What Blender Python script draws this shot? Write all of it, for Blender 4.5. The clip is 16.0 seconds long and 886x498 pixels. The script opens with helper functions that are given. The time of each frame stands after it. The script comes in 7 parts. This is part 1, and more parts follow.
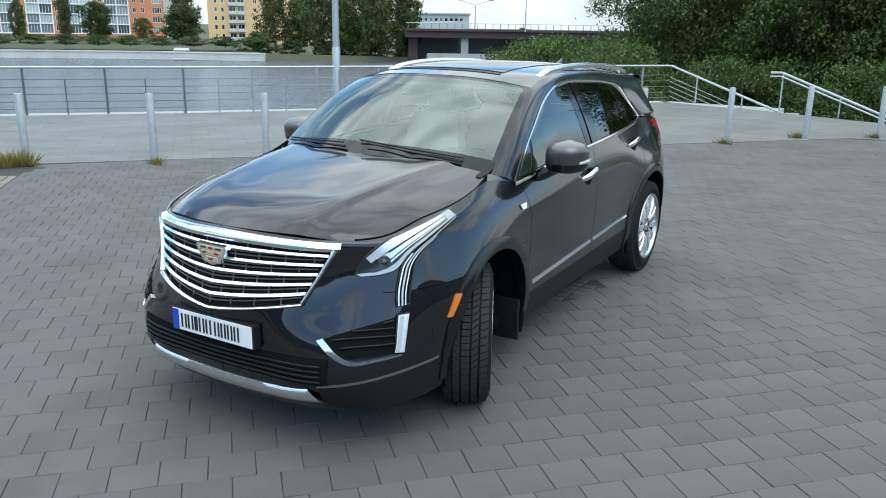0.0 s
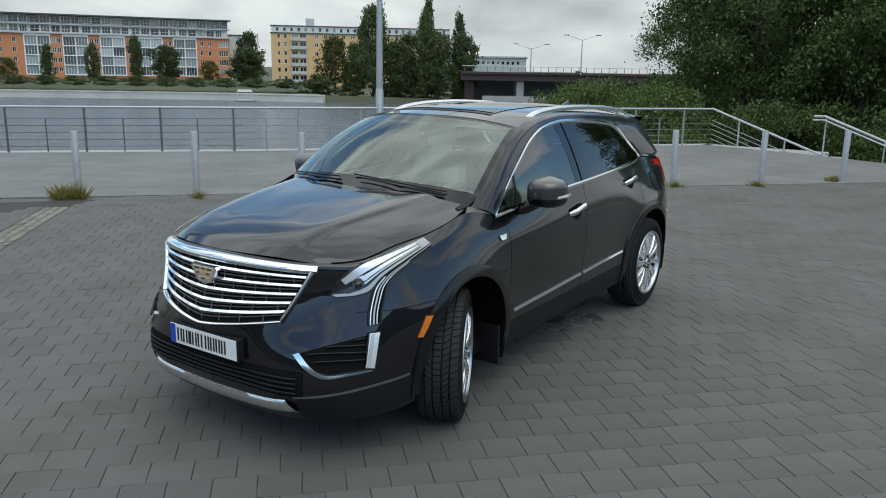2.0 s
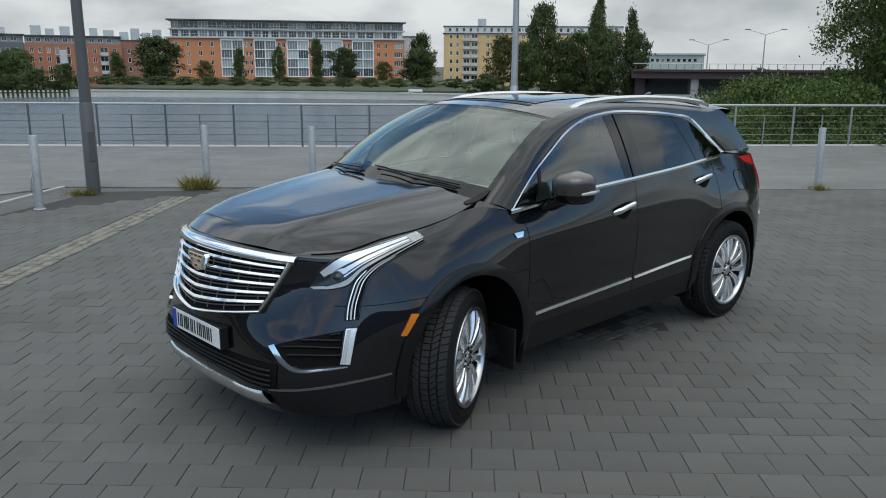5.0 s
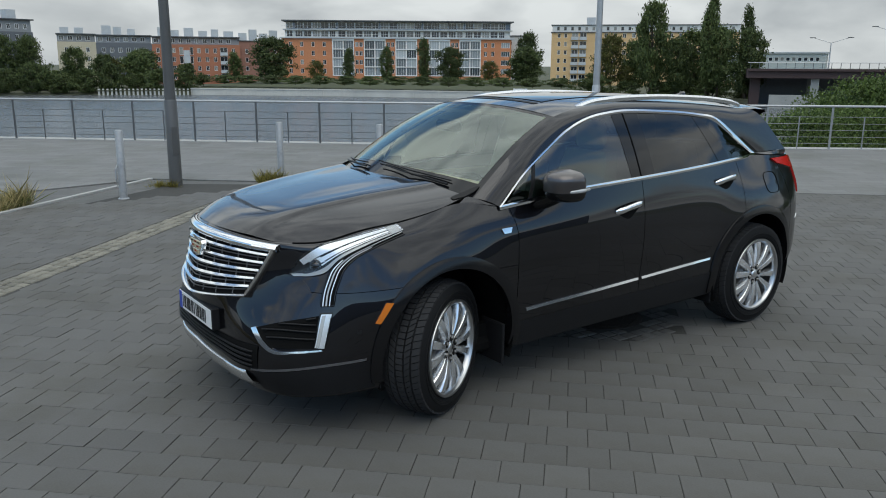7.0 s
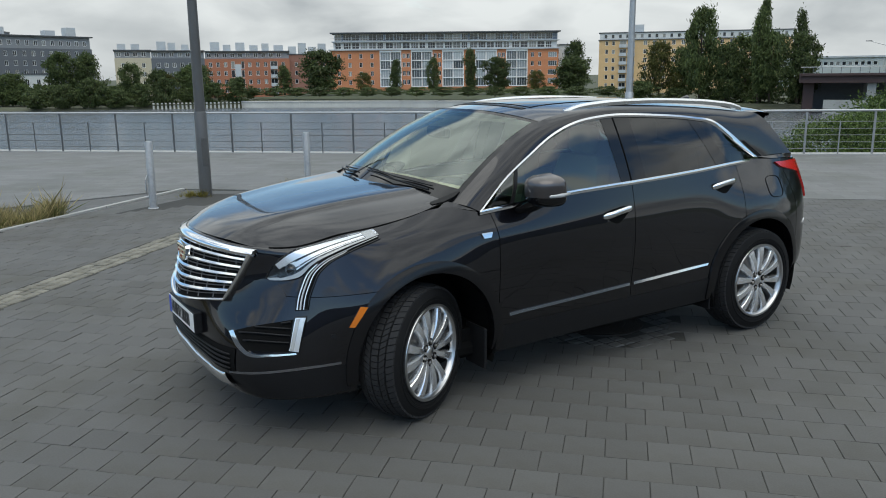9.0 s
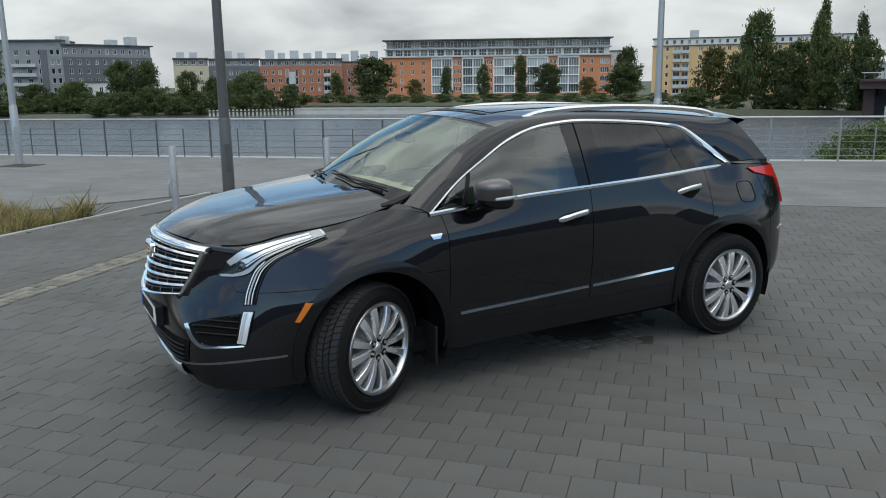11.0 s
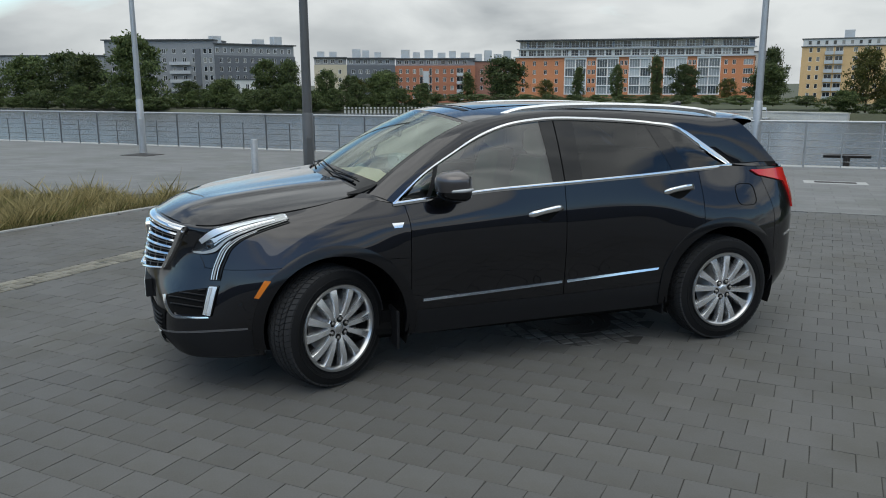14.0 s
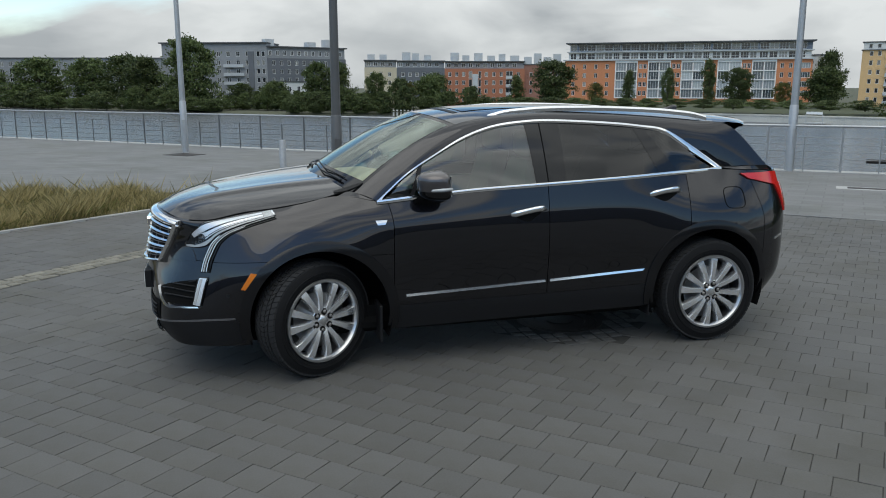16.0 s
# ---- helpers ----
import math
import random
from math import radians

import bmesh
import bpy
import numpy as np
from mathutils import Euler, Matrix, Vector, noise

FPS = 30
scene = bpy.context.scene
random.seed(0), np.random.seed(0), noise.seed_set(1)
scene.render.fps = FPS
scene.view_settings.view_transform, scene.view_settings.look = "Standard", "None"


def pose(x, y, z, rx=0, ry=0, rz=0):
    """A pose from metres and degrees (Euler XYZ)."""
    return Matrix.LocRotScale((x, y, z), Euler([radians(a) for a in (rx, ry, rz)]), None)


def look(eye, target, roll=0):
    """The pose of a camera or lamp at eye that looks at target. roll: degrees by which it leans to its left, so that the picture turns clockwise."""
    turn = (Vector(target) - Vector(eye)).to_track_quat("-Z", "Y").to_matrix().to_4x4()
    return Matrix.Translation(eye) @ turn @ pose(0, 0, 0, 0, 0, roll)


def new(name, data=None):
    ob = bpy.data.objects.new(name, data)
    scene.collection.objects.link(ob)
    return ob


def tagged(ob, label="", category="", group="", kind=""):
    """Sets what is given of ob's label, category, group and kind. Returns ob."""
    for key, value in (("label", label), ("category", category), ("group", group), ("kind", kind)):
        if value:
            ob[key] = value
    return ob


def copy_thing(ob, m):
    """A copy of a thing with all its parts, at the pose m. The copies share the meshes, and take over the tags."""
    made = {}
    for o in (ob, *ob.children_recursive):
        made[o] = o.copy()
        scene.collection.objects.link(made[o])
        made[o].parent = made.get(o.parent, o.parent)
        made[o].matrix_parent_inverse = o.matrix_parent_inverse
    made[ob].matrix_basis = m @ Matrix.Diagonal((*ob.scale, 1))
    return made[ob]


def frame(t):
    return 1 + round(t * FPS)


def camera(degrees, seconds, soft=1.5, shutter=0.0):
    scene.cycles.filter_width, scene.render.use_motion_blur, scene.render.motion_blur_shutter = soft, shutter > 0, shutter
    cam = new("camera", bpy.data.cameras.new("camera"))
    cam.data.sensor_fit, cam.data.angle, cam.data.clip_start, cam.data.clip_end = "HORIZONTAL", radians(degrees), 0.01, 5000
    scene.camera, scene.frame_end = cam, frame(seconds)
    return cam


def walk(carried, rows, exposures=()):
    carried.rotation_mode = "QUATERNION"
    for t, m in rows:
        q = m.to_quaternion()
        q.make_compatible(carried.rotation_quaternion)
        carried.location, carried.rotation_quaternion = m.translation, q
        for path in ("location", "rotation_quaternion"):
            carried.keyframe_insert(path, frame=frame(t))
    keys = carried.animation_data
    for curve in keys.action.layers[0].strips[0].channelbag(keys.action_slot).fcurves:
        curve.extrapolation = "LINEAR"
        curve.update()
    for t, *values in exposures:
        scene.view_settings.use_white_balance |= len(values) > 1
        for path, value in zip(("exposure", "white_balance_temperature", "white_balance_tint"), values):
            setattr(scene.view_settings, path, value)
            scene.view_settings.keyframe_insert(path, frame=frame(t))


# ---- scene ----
cam = camera(58.3, 16.0, soft=1.0)
# seconds, eye, target, roll
PATH = [
    (0, (-3.629, -2.731, 1.979), (-1.968, -1.755, 1.439), 0.9),
    (0.5, (-3.612, -2.839, 1.976), (-1.964, -1.816, 1.487), 0.7),
    (1, (-3.679, -2.983, 1.971), (-2.037, -1.934, 1.52), 0.8),
    (1.5, (-3.709, -3.132, 1.985), (-2.076, -2.07, 1.535), 1.1),
    (2, (-3.669, -3.249, 1.991), (-2.063, -2.144, 1.548), 1.0),
    (2.5, (-3.529, -3.421, 1.973), (-1.981, -2.232, 1.536), 0.9),
    (3, (-3.423, -3.537, 1.964), (-1.916, -2.303, 1.509), 0.6),
    (3.5, (-3.339, -3.564, 1.96), (-1.869, -2.289, 1.498), 0.5),
    (6, (-2.699, -4.06, 1.92), (-1.47, -2.548, 1.469), 0.1),
    (6.5, (-2.642, -4.201, 1.938), (-1.465, -2.65, 1.48), 0.0),
    (7, (-2.503, -4.3, 1.931), (-1.369, -2.717, 1.479), 0.3),
    (7.5, (-2.324, -4.388, 1.923), (-1.234, -2.772, 1.473), 0.4),
    (8, (-2.223, -4.429, 1.919), (-1.167, -2.791, 1.471), -0.6),
    (8.5, (-2.188, -4.457, 1.914), (-1.145, -2.807, 1.479), -1.1),
    (9, (-2.197, -4.541, 1.908), (-1.16, -2.885, 1.48), -0.6),
    (11.5, (-1.652, -5.138, 1.897), (-0.759, -3.395, 1.489), -0.5),
    (12, (-1.561, -5.294, 1.89), (-0.698, -3.536, 1.481), 0.0),
    (12.5, (-1.457, -5.391, 1.909), (-0.615, -3.627, 1.488), -0.0),
    (13, (-1.256, -5.443, 1.895), (-0.487, -3.646, 1.47), 0.1),
    (13.5, (-1.029, -5.499, 1.872), (-0.357, -3.663, 1.453), -0.1),
    (14, (-0.934, -5.604, 1.873), (-0.299, -3.752, 1.465), -0.2),
    (14.5, (-0.874, -5.743, 1.853), (-0.275, -3.878, 1.448), 0.2),
    (15, (-0.814, -5.839, 1.879), (-0.218, -3.973, 1.478), 0.2),
    (15.5, (-0.734, -5.874, 1.888), (-0.142, -4.007, 1.484), 0.3),
    (16, (-0.58, -5.895, 1.873), (-0.059, -4.006, 1.472), 0.0),
]
EXPOSURES = [(0.0, 0.84, 6350, 2), (0.5, 0.47, 6400, 2), (1.0, 0.12, 6450, 2), (2.0, 0.18, 6700, 4), (6.5, 0.02, 6700, 5), (9.0, 0.13, 6750, 5), (16.0, 0.02, 6750, 6)]
walk(cam, [(t, look(eye, target, roll)) for t, eye, target, roll in PATH], EXPOSURES)

# ---- sky and sun ----
SUN_AZ, SUN_EL = radians(212), radians(56)   # azimuth from +y towards +x


def make_sky():
    world = bpy.data.worlds.new("sky")
    scene.world = world
    world.use_nodes = True
    nt = world.node_tree
    nt.nodes.clear()
    N, L = nt.nodes.new, nt.links.new
    out, back = N("ShaderNodeOutputWorld"), N("ShaderNodeBackground")
    sky = N("ShaderNodeTexSky")
    sky.sky_type, sky.sun_disc = "NISHITA", False
    sky.sun_elevation, sky.sun_rotation = SUN_EL, SUN_AZ
    sky.air_density, sky.dust_density = 1.0, 0.4
    co = N("ShaderNodeTexCoord")
    sep = N("ShaderNodeSeparateXYZ")
    L(co.outputs["Generated"], sep.inputs[0])
    up = N("ShaderNodeMath"); up.operation = "MAXIMUM"; up.inputs[1].default_value = 0.0
    L(sep.outputs[2], up.inputs[0])
    flat = N("ShaderNodeVectorMath"); flat.operation = "MULTIPLY"; flat.inputs[1].default_value = (1, 1, 2.6)
    L(co.outputs["Generated"], flat.inputs[0])
    drift = N("ShaderNodeVectorMath"); drift.operation = "ADD"; drift.inputs[1].default_value = (1.7, 0.4, 2.3)
    L(flat.outputs[0], drift.inputs[0])
    n1 = N("ShaderNodeTexNoise"); n1.inputs["Scale"].default_value = 2.6; n1.inputs["Detail"].default_value = 7; n1.inputs["Roughness"].default_value = 0.50
    n1.inputs["Distortion"].default_value = 0.3
    L(drift.outputs[0], n1.inputs["Vector"])
    cover = N("ShaderNodeValToRGB")
    cover.color_ramp.elements[0].position, cover.color_ramp.elements[1].position = 0.455, 0.575
    cover.color_ramp.elements[0].color, cover.color_ramp.elements[1].color = (0, 0, 0, 1), (1, 1, 1, 1)
    # clouds close up towards the horizon and overhead, with gaps between
    shift = N("ShaderNodeMath"); shift.operation = "MULTIPLY_ADD"; shift.inputs[1].default_value = -2.2; shift.inputs[2].default_value = 0.31; shift.use_clamp = False
    high = N("ShaderNodeMath"); high.operation = "MULTIPLY_ADD"; high.inputs[1].default_value = 0.65; high.inputs[2].default_value = -0.28
    least = N("ShaderNodeMath"); least.operation = "MAXIMUM"
    L(up.outputs[0], shift.inputs[0]); L(up.outputs[0], high.inputs[0]); L(shift.outputs[0], least.inputs[0]); L(high.outputs[0], least.inputs[1])
    amount = N("ShaderNodeMath"); amount.operation = "ADD"
    L(n1.outputs["Fac"], amount.inputs[0]); L(least.outputs[0], amount.inputs[1])
    # more cloud to the north-east
    lean = N("ShaderNodeVectorMath"); lean.operation = "DOT_PRODUCT"; lean.inputs[1].default_value = (0.07, 0.03, 0.0)
    L(co.outputs["Generated"], lean.inputs[0])
    bank = N("ShaderNodeMath"); bank.operation = "ADD"
    L(lean.outputs["Value"], bank.inputs[0]); L(amount.outputs[0], bank.inputs[1])
    L(bank.outputs[0], cover.inputs[0])
    off = N("ShaderNodeVectorMath"); off.operation = "ADD"; off.inputs[1].default_value = (3.1, 7.7, 0)
    L(flat.outputs[0], off.inputs[0])
    n2 = N("ShaderNodeTexNoise"); n2.inputs["Scale"].default_value = 5.2; n2.inputs["Detail"].default_value = 6; n2.inputs["Roughness"].default_value = 0.47
    n2.inputs["Distortion"].default_value = 0.25
    L(off.outputs[0], n2.inputs["Vector"])
    tone = N("ShaderNodeValToRGB")
    tone.color_ramp.elements[0].position, tone.color_ramp.elements[1].position = 0.34, 0.62
    tone.color_ramp.elements[0].color, tone.color_ramp.elements[1].color = (5.0, 5.4, 5.95, 1), (8.8, 9.2, 9.75, 1)
    L(n2.outputs["Fac"], tone.inputs[0])
    # an overcast sky is brighter overhead than at the horizon
    rise = N("ShaderNodeMath"); rise.operation = "MULTIPLY_ADD"; rise.inputs[1].default_value = 1.0; rise.inputs[2].default_value = 0.70
    L(up.outputs[0], rise.inputs[0])
    lit = N("ShaderNodeVectorMath"); lit.operation = "SCALE"
    L(tone.outputs[0], lit.inputs[0]); L(rise.outputs[0], lit.inputs["Scale"])
    mix = N("ShaderNodeMix"); mix.data_type = "RGBA"
    clear = N("ShaderNodeVectorMath"); clear.operation = "SCALE"; clear.inputs["Scale"].default_value = 1.7
    veil = N("ShaderNodeHueSaturation"); veil.inputs["Saturation"].default_value = 1.15
    L(sky.outputs[0], veil.inputs["Color"]); L(veil.outputs[0], clear.inputs[0])
    L(cover.outputs[0], mix.inputs[0]); L(clear.outputs[0], mix.inputs[6]); L(lit.outputs[0], mix.inputs[7])
    L(mix.outputs[2], back.inputs[0])
    back.inputs[1].default_value = 0.105
    L(back.outputs[0], out.inputs[0])


make_sky()
sun_lamp = bpy.data.lights.new("sun", "SUN")
sun_lamp.energy, sun_lamp.angle, sun_lamp.color = 0.75, radians(56), (1.0, 0.98, 0.95)
sun = new("sun", sun_lamp)
sun.matrix_basis = look((0, 0, 30), (-math.sin(SUN_AZ) * math.cos(SUN_EL), -math.cos(SUN_AZ) * math.cos(SUN_EL), 30 - math.sin(SUN_EL)))

# ---- materials ----
def nodes_of(m):
    m.use_nodes = True
    return m.node_tree, m.node_tree.nodes["Principled BSDF"]


def surface(name, color, rough=0.6, metal=0.0, vary=0.15, grain=40.0, blotch=1.5, bump=0.15, bump_dist=0.004, object_vary=0.0, island_vary=0.0, coat=0.0, spec=0.5, rough_vary=0.15, stain=None, stain_scale=0.8):
    """Base colour varied at two scales, with fine relief."""
    m = bpy.data.materials.new(name)
    nt, p = nodes_of(m)
    N, L = nt.nodes.new, nt.links.new
    co = N("ShaderNodeTexCoord")
    na, nb = N("ShaderNodeTexNoise"), N("ShaderNodeTexNoise")
    na.inputs["Scale"].default_value, na.inputs["Detail"].default_value = grain, 6
    nb.inputs["Scale"].default_value, nb.inputs["Detail"].default_value = blotch, 5
    L(co.outputs["Object"], na.inputs["Vector"]); L(co.outputs["Object"], nb.inputs["Vector"])
    s = N("ShaderNodeMath"); s.operation = "ADD"
    L(na.outputs["Fac"], s.inputs[0]); L(nb.outputs["Fac"], s.inputs[1])
    last = s.outputs[0]
    for amount, node, socket in ((object_vary, "ShaderNodeObjectInfo", "Random"), (island_vary, "ShaderNodeNewGeometry", "Random Per Island")):
        if amount:
            src = N(node)
            k = N("ShaderNodeMath"); k.operation = "MULTIPLY_ADD"; k.inputs[1].default_value = amount / max(vary, 0.01); k.inputs[2].default_value = -0.5 * amount / max(vary, 0.01)
            L(src.outputs[socket], k.inputs[0])
            s2 = N("ShaderNodeMath"); s2.operation = "ADD"
            L(last, s2.inputs[0]); L(k.outputs[0], s2.inputs[1])
            last = s2.outputs[0]
    f = N("ShaderNodeMath"); f.operation = "MULTIPLY_ADD"; f.inputs[1].default_value = 2 * vary; f.inputs[2].default_value = 1 - 2 * vary
    L(last, f.inputs[0])
    mul = N("ShaderNodeMix"); mul.data_type, mul.blend_type = "RGBA", "MULTIPLY"; mul.inputs[0].default_value = 1
    mul.inputs[6].default_value = (*color, 1)
    L(f.outputs[0], mul.inputs[7])
    tinted = mul.outputs[2]
    if stain:
        # irregular stains with a hue of their own
        ns = N("ShaderNodeTexNoise"); ns.inputs["Scale"].default_value = stain_scale; ns.inputs["Detail"].default_value = 8; ns.inputs["Roughness"].default_value = 0.65
        L(co.outputs["Object"], ns.inputs["Vector"])
        rs = N("ShaderNodeValToRGB")
        rs.color_ramp.elements[0].position, rs.color_ramp.elements[1].position = 0.46, 0.68
        rs.color_ramp.elements[0].color, rs.color_ramp.elements[1].color = (1, 1, 1, 1), (*stain, 1)
        L(ns.outputs["Fac"], rs.inputs[0])
        ms = N("ShaderNodeMix"); ms.data_type, ms.blend_type = "RGBA", "MULTIPLY"; ms.inputs[0].default_value = 1
        L(tinted, ms.inputs[6]); L(rs.outputs[0], ms.inputs[7])
        tinted = ms.outputs[2]
    L(tinted, p.inputs["Base Color"])
    r = N("ShaderNodeMath"); r.operation = "MULTIPLY_ADD"; r.inputs[1].default_value = rough_vary; r.inputs[2].default_value = rough - rough_vary * 0.5
    L(nb.outputs["Fac"], r.inputs[0]); L(r.outputs[0], p.inputs["Roughness"])
    p.inputs["Metallic"].default_value = metal
    p.inputs["Specular IOR Level"].default_value = spec
    p.inputs["Coat Weight"].default_value = coat
    p.inputs["Coat Roughness"].default_value = 0.02
    if bump:
        b = N("ShaderNodeBump"); b.inputs["Strength"].default_value = bump; b.inputs["Distance"].default_value = bump_dist
        L(na.outputs["Fac"], b.inputs["Height"]); L(b.outputs[0], p.inputs["Normal"])
    return m


def plain(name, color, rough=0.4, metal=0.0, spec=0.5, coat=0.0, emit=None):
    m = bpy.data.materials.new(name)
    nt, p = nodes_of(m)
    p.inputs["Base Color"].default_value = (*color, 1)
    p.inputs["Roughness"].default_value = rough
    p.inputs["Metallic"].default_value = metal
    p.inputs["Specular IOR Level"].default_value = spec
    p.inputs["Coat Weight"].default_value = coat
    p.inputs["Coat Roughness"].default_value = 0.02
    return m


def leaf_material(name, dark, light):
    m = bpy.data.materials.new(name)
    nt, p = nodes_of(m)
    N, L = nt.nodes.new, nt.links.new
    g = N("ShaderNodeNewGeometry")
    o = N("ShaderNodeObjectInfo")
    ramp = N("ShaderNodeMix"); ramp.data_type = "RGBA"
    ramp.inputs[6].default_value, ramp.inputs[7].default_value = (*dark, 1), (*light, 1)
    L(g.outputs["Random Per Island"], ramp.inputs[0])
    hsv = N("ShaderNodeHueSaturation")
    k = N("ShaderNodeMath"); k.operation = "MULTIPLY_ADD"; k.inputs[1].default_value = 0.5; k.inputs[2].default_value = 0.75
    L(o.outputs["Random"], k.inputs[0]); L(k.outputs[0], hsv.inputs["Value"])
    L(ramp.outputs[2], hsv.inputs["Color"])
    L(hsv.outputs[0], p.inputs["Base Color"])
    p.inputs["Roughness"].default_value = 0.55
    p.inputs["Specular IOR Level"].default_value = 0.3
    tr = N("ShaderNodeBsdfTranslucent")
    L(hsv.outputs[0], tr.inputs[0])
    mx = N("ShaderNodeMixShader"); mx.inputs[0].default_value = 0.25
    out = nt.nodes["Material Output"]
    L(p.outputs[0], mx.inputs[1]); L(tr.outputs[0], mx.inputs[2]); L(mx.outputs[0], out.inputs[0])
    return m


def glass(name, color=(0.9, 0.95, 0.93), rough=0.0, ior=1.62, gloss=(1, 1, 1)):
    """A thin pane: clear with a surface reflection."""
    m = bpy.data.materials.new(name)
    m.use_nodes = True
    nt = m.node_tree
    nt.nodes.clear()
    N, L = nt.nodes.new, nt.links.new
    out, t, g, mx, fr = N("ShaderNodeOutputMaterial"), N("ShaderNodeBsdfTransparent"), N("ShaderNodeBsdfGlossy"), N("ShaderNodeMixShader"), N("ShaderNodeFresnel")
    t.inputs[0].default_value = (*color, 1)
    g.inputs["Roughness"].default_value = rough
    g.inputs[0].default_value = (*gloss, 1)
    fr.inputs[0].default_value = ior
    L(fr.outputs[0], mx.inputs[0]); L(t.outputs[0], mx.inputs[1]); L(g.outputs[0], mx.inputs[2]); L(mx.outputs[0], out.inputs[0])
    return m


def water_material():
    m = bpy.data.materials.new("river_water")
    nt, p = nodes_of(m)
    N, L = nt.nodes.new, nt.links.new
    p.inputs["Base Color"].default_value = (0.095, 0.105, 0.115, 1)
    p.inputs["Roughness"].default_value = 0.20
    p.inputs["IOR"].default_value = 1.33
    co = N("ShaderNodeTexCoord")
    mp = N("ShaderNodeMapping"); mp.inputs["Rotation"].default_value = (0, 0, radians(42)); mp.inputs["Scale"].default_value = (0.6, 1.5, 1)
    L(co.outputs["Object"], mp.inputs[0])
    a, b = N("ShaderNodeTexNoise"), N("ShaderNodeTexNoise")
    a.inputs["Scale"].default_value, a.inputs["Detail"].default_value = 1.1, 8
    a.inputs["Roughness"].default_value = 0.62
    b.inputs["Scale"].default_value, b.inputs["Detail"].default_value = 0.05, 3
    L(mp.outputs[0], a.inputs[0]); L(mp.outputs[0], b.inputs[0])
    bm1 = N("ShaderNodeBump"); bm1.inputs["Strength"].default_value = 0.8; bm1.inputs["Distance"].default_value = 0.5
    L(a.outputs["Fac"], bm1.inputs["Height"])
    bm2 = N("ShaderNodeBump"); bm2.inputs["Strength"].default_value = 0.12; bm2.inputs["Distance"].default_value = 0.3
    L(b.outputs["Fac"], bm2.inputs["Height"]); L(bm1.outputs[0], bm2.inputs["Normal"])
    L(bm2.outputs[0], p.inputs["Normal"])
    return m


def paving_material(name, color, bx, by, joint, turn, offset=0.5, darker=0.55, vary=0.25):
    """Far paving: joints and tone by a brick pattern at its true size."""
    m = surface(name, color, rough=0.75, vary=vary, grain=60, blotch=0.7, bump=0.2, stain=(0.76, 0.77, 0.71), stain_scale=0.6)
    nt = m.node_tree
    p = nt.nodes["Principled BSDF"]
    N, L = nt.nodes.new, nt.links.new
    co = N("ShaderNodeTexCoord")
    mp = N("ShaderNodeMapping"); mp.inputs["Rotation"].default_value = (0, 0, radians(turn))
    L(co.outputs["Object"], mp.inputs[0])
    br = N("ShaderNodeTexBrick")
    br.offset = offset
    br.inputs["Scale"].default_value = 1
    br.inputs["Brick Width"].default_value, br.inputs["Row Height"].default_value = bx, by
    br.inputs["Mortar Size"].default_value = joint
    br.inputs["Color1"].default_value, br.inputs["Color2"].default_value = (1.08, 1.08, 1.08, 1), (0.9, 0.9, 0.9, 1)
    br.inputs["Mortar"].default_value = (darker, darker, darker, 1)
    L(mp.outputs[0], br.inputs["Vector"])
    src = p.inputs["Base Color"].links[0].from_socket
    mul = N("ShaderNodeMix"); mul.data_type, mul.blend_type = "RGBA", "MULTIPLY"; mul.inputs[0].default_value = 1
    L(src, mul.inputs[6]); L(br.outputs["Color"], mul.inputs[7]); L(mul.outputs[2], p.inputs["Base Color"])
    return m


M = {}
M["paver"] = surface("grey_paver", (0.094, 0.0925, 0.089), rough=0.8, vary=0.16, grain=90, blotch=0.7, bump=0.35, bump_dist=0.002, object_vary=0.09, island_vary=0.09, stain=(0.76, 0.74, 0.66), stain_scale=0.9)
M["joint"] = surface("joint_sand", (0.042, 0.041, 0.037), rough=0.95, vary=0.5, grain=40, blotch=1.1)
M["sett"] = surface("light_sett", (0.165, 0.157, 0.130), rough=0.85, vary=0.3, grain=60, blotch=4, bump=0.4, object_vary=0.25, island_vary=0.3)
M["dark_sett"] = surface("worn_grey_sett", (0.105, 0.103, 0.098), rough=0.85, vary=0.2, grain=60, blotch=4, bump=0.4, island_vary=0.15)
M["far_paving"] = paving_material("far_pavers", (0.104, 0.103, 0.099), 0.215, 0.21, 0.006, 44, darker=0.7)
M["promenade"] = paving_material("promenade_slabs", (0.158, 0.158, 0.155), 0.6, 0.3, 0.010, 42, darker=0.78, vary=0.18)
M["kerb"] = surface("pale_kerb", (0.36, 0.36, 0.35), rough=0.8, vary=0.15, grain=40, blotch=2, bump=0.3)
M["concrete"] = surface("quay_concrete", (0.33, 0.33, 0.31), rough=0.85, vary=0.25, grain=8, blotch=0.4, bump=0.3, bump_dist=0.02)
M["pale_wall"] = surface("pale_quay_stone", (0.52, 0.51, 0.47), rough=0.85, vary=0.2, grain=4, blotch=0.3, bump=0.2, bump_dist=0.02)
M["earth"] = surface("bank_earth", (0.07, 0.075, 0.045), rough=0.95, vary=0.3, grain=3, blotch=0.2, bump=0.4, bump_dist=0.1)
M["galv"] = surface("galvanised_steel", (0.42, 0.43, 0.44), rough=0.48, metal=0.7, vary=0.15, grain=30, blotch=4, bump=0.05)
M["galv_dark"] = surface("dark_steel_grey", (0.115, 0.12, 0.125), rough=0.5, metal=0.4, vary=0.15, grain=30, blotch=4, bump=0.05)
M["galv_white"] = surface("pale_painted_steel", (0.46, 0.47, 0.475), rough=0.45, metal=0.1, vary=0.1, grain=30, blotch=4, bump=0.05)
